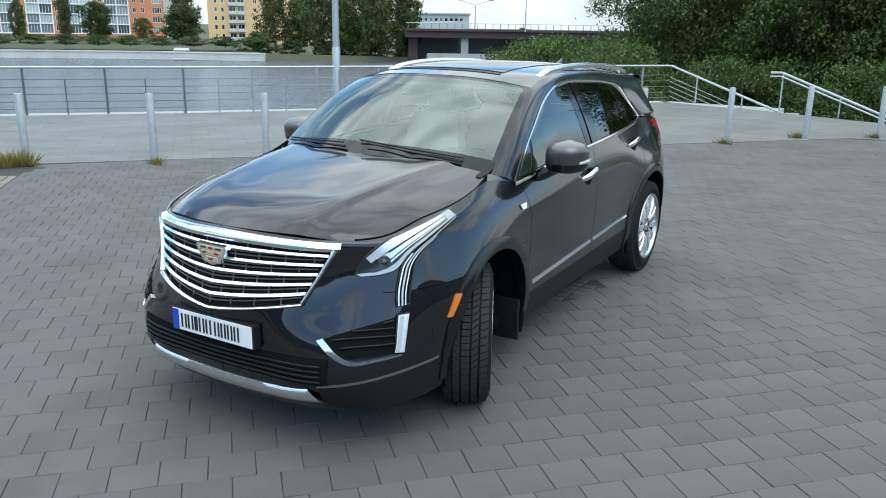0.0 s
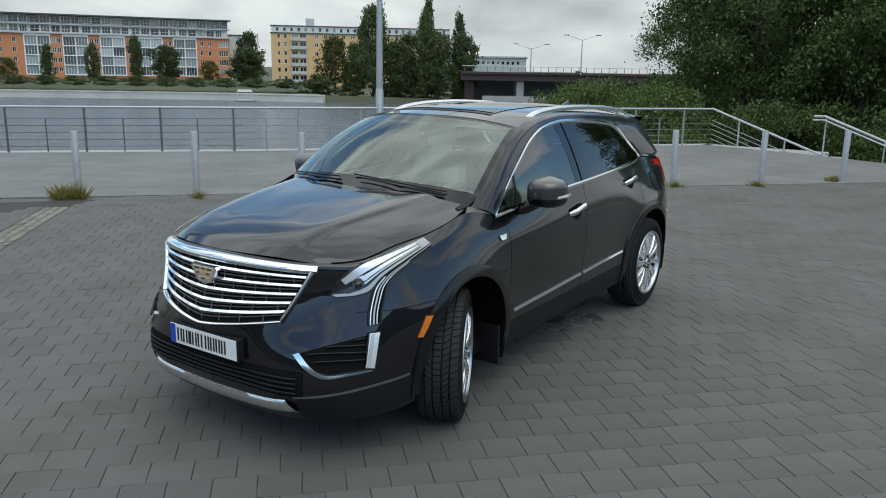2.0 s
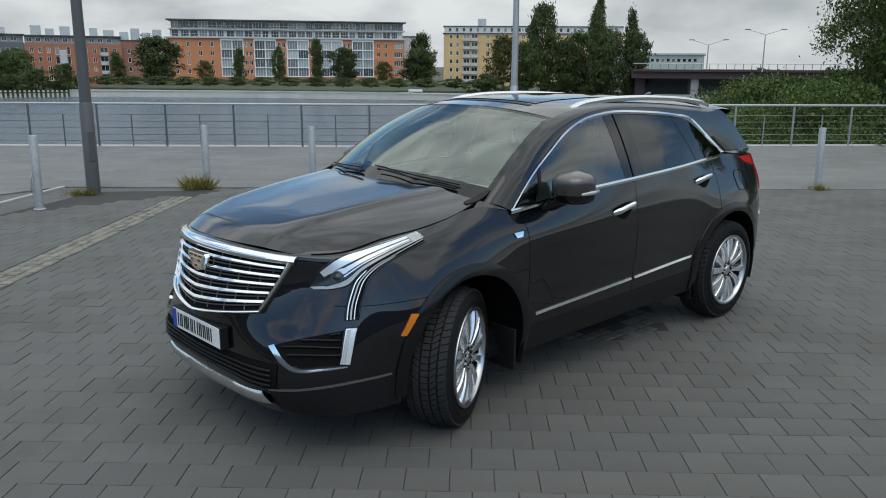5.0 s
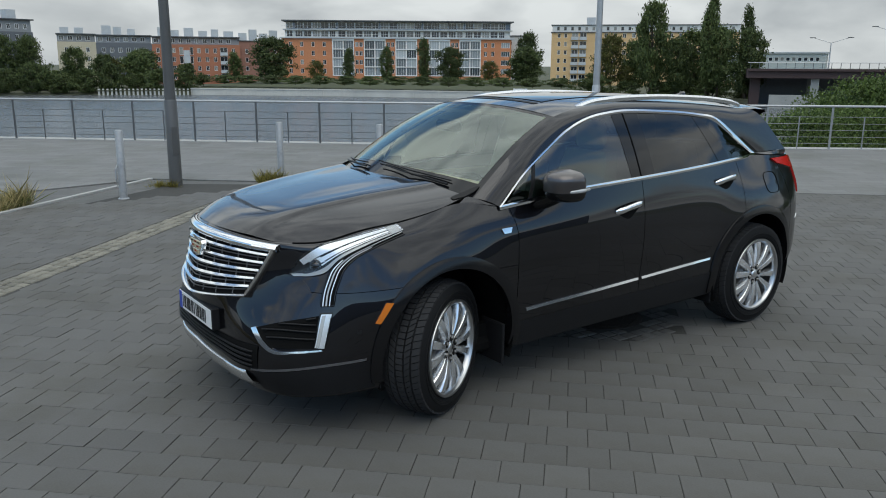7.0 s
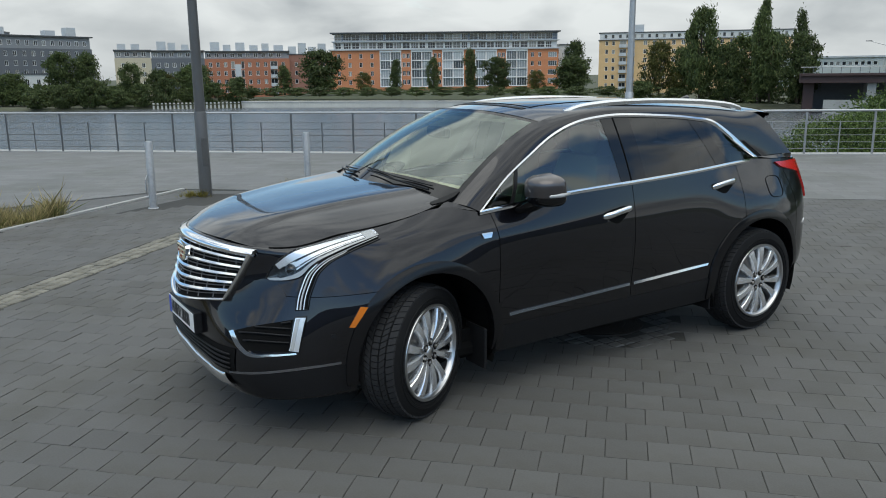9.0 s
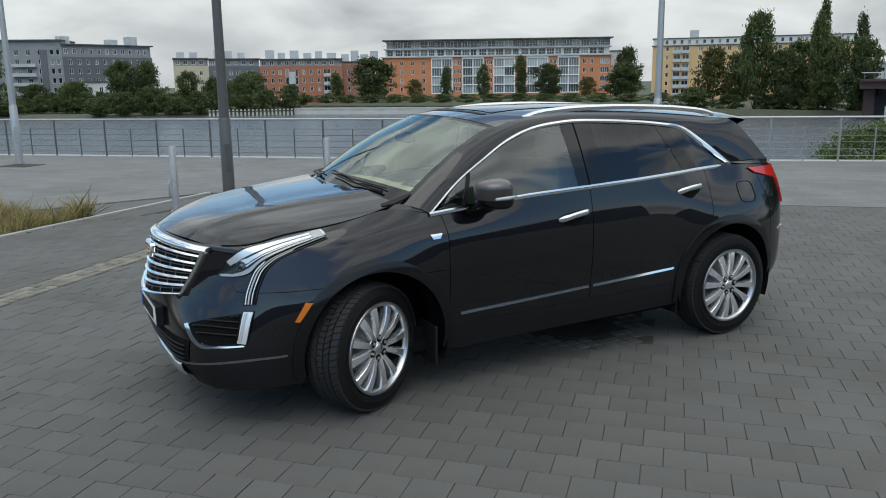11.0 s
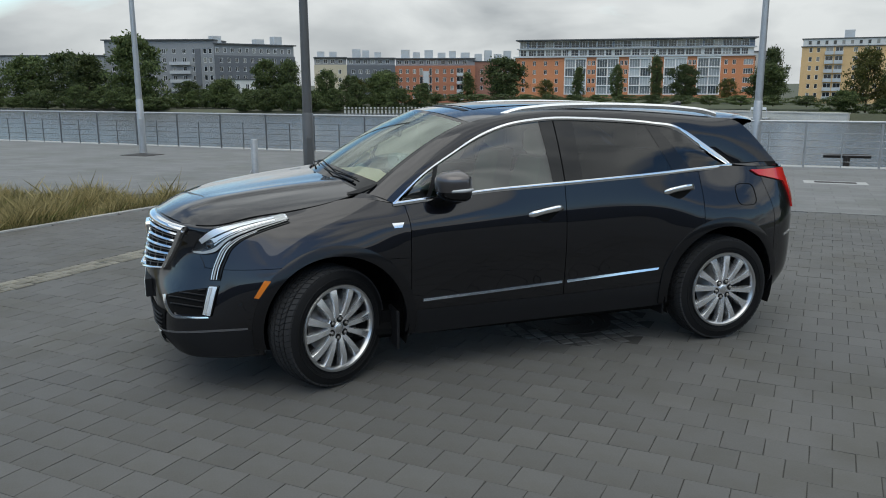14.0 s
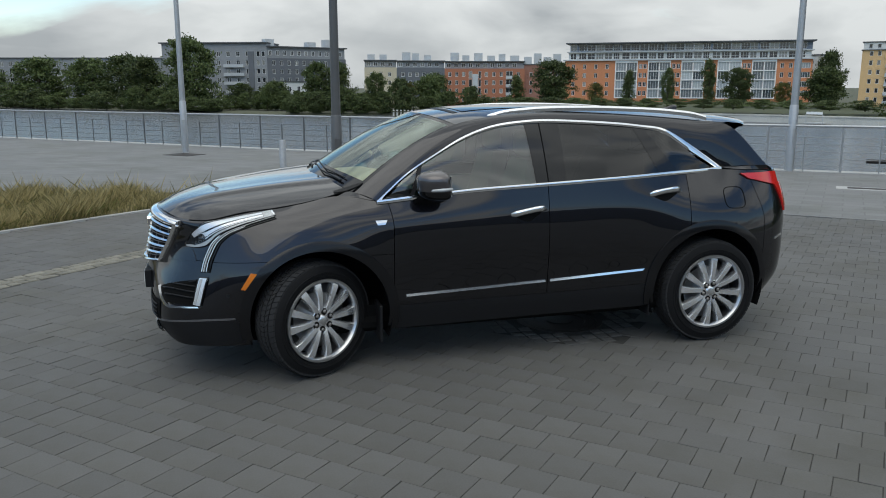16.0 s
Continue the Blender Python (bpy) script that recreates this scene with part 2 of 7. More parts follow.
M["galv_mid"] = surface("dull_galvanised_steel", (0.30, 0.305, 0.31), rough=0.48, metal=0.4, vary=0.12, grain=30, blotch=4, bump=0.05)
M["dark_pole"] = surface("dark_grey_paint", (0.10, 0.10, 0.10), rough=0.42, metal=0.2, vary=0.15, grain=50, blotch=3, bump=0.06)
M["iron"] = surface("cast_iron", (0.035, 0.03, 0.027), rough=0.7, metal=0.4, vary=0.3, grain=60, blotch=5, bump=0.4)
M["water"] = water_material()
M["bark"] = surface("bark", (0.07, 0.055, 0.04), rough=0.95, vary=0.3, grain=14, blotch=2, bump=0.8, bump_dist=0.03)
M["leaf"] = leaf_material("leaf_green", (0.024, 0.046, 0.011), (0.135, 0.19, 0.052))
M["leaf_far"] = leaf_material("leaf_far_green", (0.026, 0.046, 0.014), (0.120, 0.152, 0.052))
M["leaf_yellow"] = leaf_material("leaf_yellowish", (0.05, 0.055, 0.012), (0.12, 0.12, 0.03))
M["dry_grass"] = leaf_material("dry_grass", (0.10, 0.09, 0.035), (0.50, 0.41, 0.20))
M["green_grass"] = leaf_material("green_grass", (0.04, 0.06, 0.012), (0.16, 0.19, 0.05))
M["weed"] = leaf_material("dry_weed", (0.06, 0.06, 0.014), (0.32, 0.27, 0.07))
M["orange"] = surface("orange_render", (0.55, 0.225, 0.11), rough=0.9, vary=0.14, grain=2, blotch=0.15, bump=0.1)
M["red"] = surface("red_brick_render", (0.38, 0.155, 0.09), rough=0.9, vary=0.14, grain=2, blotch=0.15, bump=0.1)
M["tan"] = surface("tan_render", (0.64, 0.43, 0.22), rough=0.9, vary=0.12, grain=2, blotch=0.15, bump=0.1)
M["beige"] = surface("beige_render", (0.52, 0.46, 0.34), rough=0.9, vary=0.12, grain=2, blotch=0.15, bump=0.1)
M["white_wall"] = surface("white_render", (0.62, 0.62, 0.60), rough=0.85, vary=0.12, grain=2, blotch=0.15, bump=0.1)
M["grey_wall"] = surface("grey_render", (0.13, 0.14, 0.155), rough=0.85, vary=0.14, grain=2, blotch=0.15, bump=0.1)
M["pale_grey_wall"] = surface("pale_grey_render", (0.26, 0.27, 0.28), rough=0.85, vary=0.14, grain=2, blotch=0.15, bump=0.1)
M["roof"] = surface("roof_metal", (0.07, 0.075, 0.08), rough=0.55, vary=0.2, grain=3, blotch=0.2, bump=0.05)
M["roof_box"] = surface("zinc_cladding", (0.50, 0.52, 0.53), rough=0.55, metal=0.2, vary=0.15, grain=4, blotch=0.4, bump=0.05)
M["frame_white"] = plain("white_frame", (0.82, 0.83, 0.82), 0.5)


def pane_material(name, dark, pale, share):
    """Window glass, some panes paler: curtains or blinds, in bays also painted sky reflection."""
    m = bpy.data.materials.new(name)
    nt, p = nodes_of(m)
    o, ramp = nt.nodes.new("ShaderNodeObjectInfo"), nt.nodes.new("ShaderNodeValToRGB")
    ramp.color_ramp.elements[0].position, ramp.color_ramp.elements[1].position = 1 - share, 1.0
    ramp.color_ramp.elements[0].color, ramp.color_ramp.elements[1].color = (*dark, 1), (*pale, 1)
    nt.links.new(o.outputs["Random"], ramp.inputs[0])
    nt.links.new(ramp.outputs[0], p.inputs["Base Color"])
    p.inputs["Roughness"].default_value, p.inputs["Specular IOR Level"].default_value = 0.08, 0.8
    return m


M["far_pane"] = pane_material("dark_window_glass", (0.022, 0.027, 0.033), (0.28, 0.28, 0.26), 0.35)
# most bay panes are pale: sky reflection put into the base colour
M["bay_pane"] = pane_material("sky_pale_bay_glass", (0.06, 0.075, 0.085), (0.46, 0.50, 0.52), 0.75)
M["bridge_rust"] = surface("bridge_paint_red_brown", (0.055, 0.032, 0.03), rough=0.7, vary=0.2, grain=4, blotch=0.3)

# ---- mesh helpers ----
class Geo:
    """Collects vertices and faces of one mesh."""

    def __init__(self):
        self.v, self.f = [], []

    def add(self, vs, fs):
        n = len(self.v)
        self.v += [tuple(p) for p in vs]
        self.f += [tuple(i + n for i in face) for face in fs]
        return self

    def box(self, lo, hi, m=None, chamfer=0.0):
        x0, y0, z0 = lo
        x1, y1, z1 = hi
        if chamfer:
            c = chamfer
            bm = bmesh.new()
            bmesh.ops.create_cube(bm, size=1.0, matrix=Matrix.Translation(((x0 + x1) / 2, (y0 + y1) / 2, (z0 + z1) / 2)) @ Matrix.Diagonal((x1 - x0, y1 - y0, z1 - z0, 1)))
            bmesh.ops.bevel(bm, geom=bm.edges[:], offset=c, segments=1, affect="EDGES")
            bm.verts.ensure_lookup_table()
            vs, fs = [v.co.copy() for v in bm.verts], [[v.index for v in f.verts] for f in bm.faces]
            bm.free()
        else:
            vs = [Vector(p) for p in ((x0, y0, z0), (x1, y0, z0), (x1, y1, z0), (x0, y1, z0), (x0, y0, z1), (x1, y0, z1), (x1, y1, z1), (x0, y1, z1))]
            fs = [(3, 2, 1, 0), (4, 5, 6, 7), (0, 1, 5, 4), (1, 2, 6, 5), (2, 3, 7, 6), (3, 0, 4, 7)]
        if m is not None:
            vs = [m @ v for v in vs]
        return self.add(vs, fs)

    def tube(self, pts, radius, n=8, caps=True):
        """A round bar through points; radius a number or one for each point."""
        pts = [Vector(p) for p in pts]
        rs = radius if isinstance(radius, (list, tuple)) else [radius] * len(pts)
        rings = []
        side = None
        for i, p in enumerate(pts):
            d = (pts[min(i + 1, len(pts) - 1)] - pts[max(i - 1, 0)]).normalized()
            if side is None:
                side = d.cross((0, 0, 1)) if abs(d.z) < 0.9 else d.cross((1, 0, 0))
            side = (side - d * side.dot(d)).normalized()
            up = side.cross(d)
            rings.append([p + rs[i] * (math.cos(a) * side + math.sin(a) * up) for a in (2 * math.pi * k / n for k in range(n))])
        fs = [(i * n + k, i * n + (k + 1) % n, (i + 1) * n + (k + 1) % n, (i + 1) * n + k) for i in range(len(pts) - 1) for k in range(n)]
        if caps:
            fs += [tuple(range(n - 1, -1, -1)), tuple((len(pts) - 1) * n + k for k in range(n))]
        return self.add([v for ring in rings for v in ring], fs)

    def grid(self, rows, close=False):
        """A sheet through rows of points."""
        w = len(rows[0])
        fs = []
        for i in range(len(rows) - 1):
            for k in range(w if close else w - 1):
                fs.append((i * w + k, i * w + (k + 1) % w, (i + 1) * w + (k + 1) % w, (i + 1) * w + k))
        return self.add([p for r in rows for p in r], fs)

    def lathe(self, profile, n=32, axis="y"):
        """Turns (radius, height) pairs round an axis."""
        rows = []
        for r, h in profile:
            ring = []
            for k in range(n):
                a = 2 * math.pi * k / n
                c, s = r * math.cos(a), r * math.sin(a)
                ring.append((c, h, s) if axis == "y" else (c, s, h))
            rows.append(ring)
        return self.grid(rows, close=True)


def mesh_of(name, geo, material, smooth=False, angle=None):
    me = bpy.data.meshes.new(name)
    me.from_pydata(geo.v, [], geo.f)
    bm = bmesh.new()
    bm.from_mesh(me)
    bmesh.ops.recalc_face_normals(bm, faces=bm.faces[:])
    bm.to_mesh(me)
    bm.free()
    if smooth:
        me.shade_smooth()
        if angle:
            me.set_sharp_from_angle(angle=radians(angle))
    if material is not None:
        me.materials.append(material)
    return me


def raw_mesh(name, verts, quads, material):
    """A mesh from arrays of vertices and four-cornered faces, quickly."""
    me = bpy.data.meshes.new(name)
    verts, quads = np.asarray(verts, np.float32), np.asarray(quads, np.int32)
    me.vertices.add(len(verts)); me.vertices.foreach_set("co", verts.ravel())
    me.loops.add(quads.size); me.loops.foreach_set("vertex_index", quads.ravel())
    me.polygons.add(len(quads)); me.polygons.foreach_set("loop_start", np.arange(0, quads.size, quads.shape[1], dtype=np.int32))
    me.update(calc_edges=True)
    me.shade_flat()
    me.materials.append(material)
    return me


def part(name, geo, material, parent, label="", smooth=False, angle=None, m=None):
    me = geo if isinstance(geo, bpy.types.Mesh) else mesh_of(name, geo, material, smooth, angle)
    ob = new(name, me)
    ob.parent = parent
    if m is not None:
        ob.matrix_basis = m
    return tagged(ob, label)


def thing(name, m, label, category, group="", kind=""):
    ob = new(name)
    ob.empty_display_size = 0.2
    ob.matrix_basis = m
    return tagged(ob, label, category, group, kind)


def solid(name, geo, material, label, category, kind="", group="", smooth=False, m=None):
    ob = new(name, mesh_of(name, geo, material, smooth))
    if m is not None:
        ob.matrix_basis = m
    return tagged(ob, label, category, group, kind)


# ---- ground, quay, water ----
WATER = -5.5
KNEE = Vector((8.9, 11.4, 0))
ALONG_W = Vector((-0.742, 0.670, 0))       # the quay's edge westwards from the knee
ALONG_E = Vector((0.785, -0.619, 0))       # and eastwards
EDGE = [KNEE + ALONG_W * 140, KNEE, KNEE + ALONG_E * 13.1, Vector((18.5, 1.1, 0)), Vector((17.2, -1.6, 0)), Vector((14.6, -8.0, 0)), Vector((30, -70, 0))]
EDGE = [p + Vector((0.17, 0.2, 0)) for p in EDGE]


def ground_sheet():
    g = Geo()
    back = [Vector((-160, p.y, 0)) for p in EDGE]
    back[0] = Vector((-160, 106, 0))
    n = len(EDGE)
    g.add([*EDGE, Vector((30, -400, 0)), Vector((-400, -400, 0)), Vector((-400, 106, 0))], [tuple(range(n + 3))])
    return solid("ground", g, M["far_paving"], "grey paved quayside ground of square pavers", "ground", "structure", m=pose(0, 0, -0.014))


ground_sheet()

# promenade slabs between the bollards and the edge, 4 mm above the joints' bed
BOL_A, BOL_D = Vector((3.0, 8.05, 0)), Vector((10.3, 1.4, 0))
LINE = (BOL_D - BOL_A).normalized()


def promenade():
    g = Geo()
    far_w = BOL_A - LINE * 1.9
    inner = [Vector((-75, 72, 0)), Vector((-9.5, 12.6, 0)), Vector((-2.5, 8.9, 0)), Vector((1.3, 9.6, 0)), far_w, BOL_A, BOL_D, BOL_D + LINE * 4.6, Vector((13.8, -2.2, 0)), Vector((13.0, -6.0, 0))]
    outer = [EDGE[5], EDGE[4], EDGE[3], EDGE[2], EDGE[1], KNEE + ALONG_W * 100]
    pts = inner + outer
    n = len(pts)
    g.add([p + Vector((0, 0, z)) for z in (0.007, -0.055) for p in pts], [tuple(range(n))] + [(k, (k + 1) % n, n + (k + 1) % n, n + k) for k in range(n)])
    return solid("pavement", g, M["promenade"], "pale grey slab promenade along the waterside", "pavement", "structure")


promenade()


def edge_beam():
    g = Geo()
    for a, b in zip(EDGE[:3], EDGE[1:4]):
        d = (b - a).normalized()
        m = Matrix.Translation(a) @ Matrix.Rotation(math.atan2(d.y, d.x), 4, "Z")
        g.box((0, -0.32, -0.5), ((b - a).length, 0.08, 0.025), m)
        g.box((0, 0.0, WATER - 1), ((b - a).length, 0.06, -0.5), m)
    return solid("quay_wall", g, M["kerb"], "pale concrete coping on the quay's edge", "quay wall", "structure")


edge_beam()

g = Geo()
g.add([(-1500, -500, 0), (2500, -500, 0), (2500, 2500, 0), (-1500, 2500, 0)], [(0, 1, 2, 3)])
water = solid("water", g, M["water"], "grey rippled river water reflecting the sky", "water", "structure", m=pose(0, 0, WATER))


# ---- far bank ----
BANK = [Vector(p) for p in ((-420, 560, 0), (-53, 292, 0), (-26, 262, 0), (-2, 230, 0), (18, 206, 0), (40, 199, 0), (62, 191, 0), (91, 163, 0), (110, 138, 0), (122, 115, 0), (138, 95, 0), (160, 70, 0), (230, 20, 0))]


def far_bank():
    g = Geo()
    far = [Vector((-900, 2400, 0)), Vector((2400, 2400, 0)), Vector((2400, 20, 0))]
    top = [p + Vector((0.6, 0.8, 0)) * 3 + Vector((0, 0, WATER + (1.5 if 6 <= k <= 9 else 0.5))) for k, p in enumerate(BANK)] 
    g.add([p + Vector((0, 0, WATER - 0.5)) for p in BANK] + top, [(k, k + 1, len(BANK) + k + 1, len(BANK) + k) for k in range(len(BANK) - 1)])
    far = [p + Vector((0, 0, WATER + 2)) for p in far]
    g.add(top + far[::-1], [tuple(range(len(top) + 3))])
    return solid("far_bank", g, M["earth"], "grassy far river bank", "bank", "structure")


far_bank()


def bank_wall():
    """The pale quay wall before the orange block, with its coping."""
    g = Geo()
    pts = BANK[6:10]
    for a, b in zip(pts, pts[1:]):
        d = (b - a).normalized()
        m = Matrix.Translation(a) @ Matrix.Rotation(math.atan2(d.y, d.x), 4, "Z")
        L = (b - a).length
        g.box((0, -0.2, WATER - 0.5), (L + 0.4, 1.2, WATER + 1.35), m)
        g.box((0, -0.35, WATER + 1.35), (L + 0.4, 1.4, WATER + 1.6), m)
        for k in range(int(L / 6)):
            g.box((6 * k + 3, -0.28, WATER + 0.1), (6 * k + 3.25, -0.2, WATER + 1.35), m)
    return solid("far_quay_wall", g, M["pale_wall"], "pale concrete quay wall on the far bank", "quay wall", "structure")


bank_wall()


def palisade():
    """Pale timber palings before the bank beside the quay wall."""
    a, b = BANK[6], BANK[5]
    d = (b - a).normalized()
    root = thing("palisade", Matrix.Translation(a + Vector((-.5, -.7, WATER))) @ Matrix.Rotation(math.atan2(d.y, d.x), 4, "Z"), "row of pale timber palings along the far bank", "palisade")
    paling = mesh_of("paling", Geo().box((-.22, -.1, -.5), (.22, .1, 1.5), chamfer=.03), M["pale_wall"])
    for k in range(22):
        part("paling", paling, None, root, m=pose(.5 + .95 * k, 0, 0))
    part("waler", Geo().box((0, .1, .9), (21, .2, 1.15)), M["earth"], root)
    return root


palisade()


def unseen_rear_wall():
    """An added plain wall out of view behind the camera, to darken reflections."""
    g = Geo()
    g.box((-60, -34, -0.02), (30, -30, 5.5)).box((-40, -34, -0.02), (-36, 20, 5.5))
    return solid("unseen_wall_south", g, M["grey_wall"], "added plain dark wall out of view that darkens reflections", "wall", "structure")


unseen_rear_wall()


def lawn_behind_wall():
    g = Geo()
    pts = BANK[6:10]
    off = Vector((0.62, 0.78, 0))
    rows = [[p + off * d + Vector((0, 0, WATER + z)) for p in pts] for d, z in ((1.2, 1.55), (8, 1.8), (20, 2.1), (120, 2.3))]
    g.grid(rows)
    return solid("lawn", g, M["green_ground"], "mown grass slope on the far bank", "lawn", "structure")


M["green_ground"] = surface("grass_far", (0.055, 0.065, 0.03), rough=0.95, vary=0.3, grain=2, blotch=0.1, bump=0.3, bump_dist=0.1)
lawn_behind_wall()


# ---- railings ----
def post_mesh(name, h, r, mat, foot=True):
    g = Geo()
    g.box((-r, -0.012, 0), (r, 0.012, h), chamfer=0.004)
    if foot:
        g.box((-0.055, -0.05, 0.0), (0.055, 0.05, 0.012), chamfer=0.003)
    return mesh_of(name, g, mat)


def quay_railing(name, start, direction, count, step, mat, label, tail=0.2):
    ang = math.atan2(direction.y, direction.x)
    root = thing(name, Matrix.Translation(start) @ Matrix.Rotation(ang, 4, "Z"), label, "railing", "quay railings")
    tall, short = post_mesh("post", 1.0, 0.024, mat), post_mesh("short_post", 0.78, 0.013, mat, False)
    span = step * (count - 1)
    for k in range(count):
        part("post", tall, None, root, m=pose(step * k, 0, 0))
        if k < count - 1:
            part("short_post", short, None, root, m=pose(step * (k + 0.5), 0, 0))
    part("top_rail", Geo().tube([(-0.2, 0, 1.02), (span + tail, 0, 1.02)], 0.027, 12), M["galv"], root, smooth=True, angle=50)
    for z in (0.15, 0.30, 0.46, 0.61, 0.77):
        part("rail", Geo().tube([(0, 0, z), (span + tail, 0, z)], 0.0065, 6), mat, root, smooth=True)
    return root


quay_railing("railing", KNEE + ALONG_W * (1.61 * 40), -ALONG_W, 41, 1.61, M["galv_dark"], "galvanised steel railing with thin horizontal bars along the quay")
quay_railing("railing", KNEE, ALONG_E, 9, 1.51, M["galv_mid"], "pale galvanised railing with horizontal bars near the stairs", tail=0.9)
CORNER = KNEE + ALONG_E * 13.0


def stair_railing(name, pts, posts, double, label):
    root = thing(name, Matrix.Identity(4), label, "railing", "stair railings")
    mat = M["galv_white"]
    part("top_rail", Geo().tube(pts, 0.03, 10), mat, root, smooth=True, angle=50)
    a, b = Vector(pts[-2]), Vector(pts[-1])
    if double:
        part("handrail", Geo().tube([Vector(p) + Vector((-0.05, 0, -0.09)) for p in pts], 0.022, 10), mat, root, smooth=True, angle=50)
    else:
        for z in (0.31, 0.43, 0.56, 0.69, 0.82):
            part("rail", Geo().tube([a - Vector((0, 0, z)), b - Vector((0, 0, z))], 0.008, 6), mat, root, smooth=True)
    for f in posts:
        p = a.lerp(b, f)
        part("post", Geo().box((p.x - 0.028, p.y - 0.015, p.z - 0.98), (p.x + 0.028, p.y + 0.015, p.z), chamfer=0.004), mat, root)
    return root


stair_railing("stair_railing", [CORNER + Vector((0, 0, 1.02)), CORNER + Vector((-1.05, -6.0, -1.05))], (0.13, 0.34, 0.55, 0.76), False, "pale steel stair railing with bars sloping down to the water")
stair_railing("stair_railing", [(18.45, 0.62, 0.97), (18.38, 0.35, 0.98), (15.9, -6.9, -1.55)], (0.005, 0.20, 0.42), True, "pale steel double handrail of the waterside stairs")


def stairs():
    """Concrete steps going down behind the pavement's edge."""
    g = Geo()
    for k in range(14):
        y1 = 0.4 - 0.32 * k
        g.box((18.75, y1 - 0.36, -0.17 * (k + 1) - 0.5), (20.2, y1, -0.17 * (k + 1)))
    g.box((17.6, 0.4, -0.6), (19.9, 3.0, -0.03))
    return solid("stairs", g, M["concrete"], "concrete stairs down to the water", "stairs", "structure")


stairs()


# ---- bollards and lamp posts ----
def make_bollard():
    root = thing("bollard", pose(*BOL_A), "grey galvanised steel tube bollard in the paving", "bollard", "bollards along the promenade")
    g = Geo()
    g.tube([(0, 0, -0.1), (0, 0, 0.985), (0, 0, 0.995)], [0.055, 0.055, 0.048], 20)
    part("tube", g, M["bollard"], root, smooth=True, angle=40)
    g = Geo()
    g.lathe([(0.055, 0.012), (0.075, 0.010), (0.08, 0.0)], 20, "z")
    part("collar", g, M["galv"], root)
    return root


M["bollard"] = surface("weathered_galvanised", (0.36, 0.37, 0.38), rough=0.55, metal=0.45, vary=0.2, grain=25, blotch=3, bump=0.06)
first_bollard = make_bollard()
for p, lean in (((4.15, 6.75, 0), 0), ((5.25, 5.6, 0), 1), ((10.38, 1.42, 0), -1), ((11.6, 0.2, 0), 0), ((13.0, -0.95, 0), 0.5), ((14.1, -2.15, 0), 0)):
    copy_thing(first_bollard, pose(*p, lean, 0, 30))
strapped = copy_thing(first_bollard, pose(0.38, 7.74, 0, 0, 0.5, 0))
tagged(strapped, "grey steel bollard with a worn strap hanging at its side")
part("strap", Geo().tube([(-0.06, -0.02, 0.50), (-0.085, -0.03, 0.44), (-0.088, -0.03, 0.3), (-0.075, -0.02, 0.2)], [0.008, 0.012, 0.014, 0.006], 6), M["galv"], strapped)


def lamp_post(x, y, mat, r0, r1, joint, lean, label):
    root = thing("lamp_post", pose(x, y, 0, lean[0], lean[1], 0), label, "lamp post", "lamp posts")
    part("base_sleeve", Geo().tube([(0, 0, -0.05), (0, 0, joint), (0, 0, joint + 0.02)], [r0 * 1.04, r0, r0 * 0.9], 24), mat, root, smooth=True, angle=40)
    part("shaft", Geo().tube([(0, 0, joint), (0, 0, 6.0)], [r0 * 0.86, r1], 24), mat, root, smooth=True, angle=40)
    arm = part("arm", Geo().tube([(0.22, -0.20, 5.93), (0, 0, 5.97), (-0.34, 0.31, 6.03)], [0.03, 0.045, 0.03], 10), mat, root, smooth=True, angle=40)
    head = Geo().box((0.30, -0.13, -0.045), (1.05, 0.13, 0.03), Matrix.Translation((0, 0, 6.05)) @ Matrix.Rotation(radians(138), 4, "Z") @ Matrix.Rotation(radians(-5), 4, "Y"), chamfer=0.02)
    part("lamp_head", head, mat, arm)
    g = Geo()
    g.box((-0.05, -r0 * 1.05 - 0.004, 0.5), (0.05, -r0 * 0.95, 0.95), chamfer=0.003)
    part("service_door", g, mat, root)
    return root


lamp_post(1.42, 8.62, M["dark_pole"], 0.098, 0.06, 1.35, (0, 0), "dark grey painted steel lamp post beside the kerb")
lamp_post(-1.62, 18.26, M["galv"], 0.095, 0.055, 1.45, (0, 0), "galvanised steel lamp post near the railing")
lamp_post(11.68, 9.27, M["galv"], 0.095, 0.055, 1.45, (0, 0), "galvanised steel lamp post on the quay's edge")


def mooring_post():
    root = thing("mooring_post", pose(17.4, 12.2, -1.5, 0, 0, -38), "dark iron mooring post with a crossbar behind the railing", "mooring post")
    part("post", Geo().tube([(0, 0, 0), (0, 0, 1.3)], 0.09, 12), M["iron"], root, smooth=True, angle=40)
    part("crossbar", Geo().tube([(-0.62, 0, 1.3), (0.62, 0, 1.3)], 0.06, 12), M["iron"], root, smooth=True, angle=40)
    part("footing", Geo().box((-0.3, -0.3, WATER + 0.4), (0.3, 0.3, 0.0), chamfer=0.02), M["concrete"], root)
    return root


mooring_post()


# ---- plants ----
def leaf_cloud(rng, centres, spread, count, size):
    """Leaves as small bent four-cornered blades scattered round clump centres."""
    c = centres[rng.integers(0, len(centres), count)]
    p = c + rng.normal(0, 1, (count, 3)) * spread
    a = rng.normal(0, 1, (count, 3)); a /= np.linalg.norm(a, axis=1)[:, None]
    b = rng.normal(0, 1, (count, 3)); b -= a * (a * b).sum(1)[:, None]; b /= np.linalg.norm(b, axis=1)[:, None]
    s = size * rng.uniform(0.6, 1.4, (count, 1))
    v = np.stack([p - a * s, p + b * s * 0.45 - a * s * 0.1, p + a * s, p - b * s * 0.45 - a * s * 0.1], 1).reshape(-1, 3)
    return v, np.arange(4 * count).reshape(-1, 4)


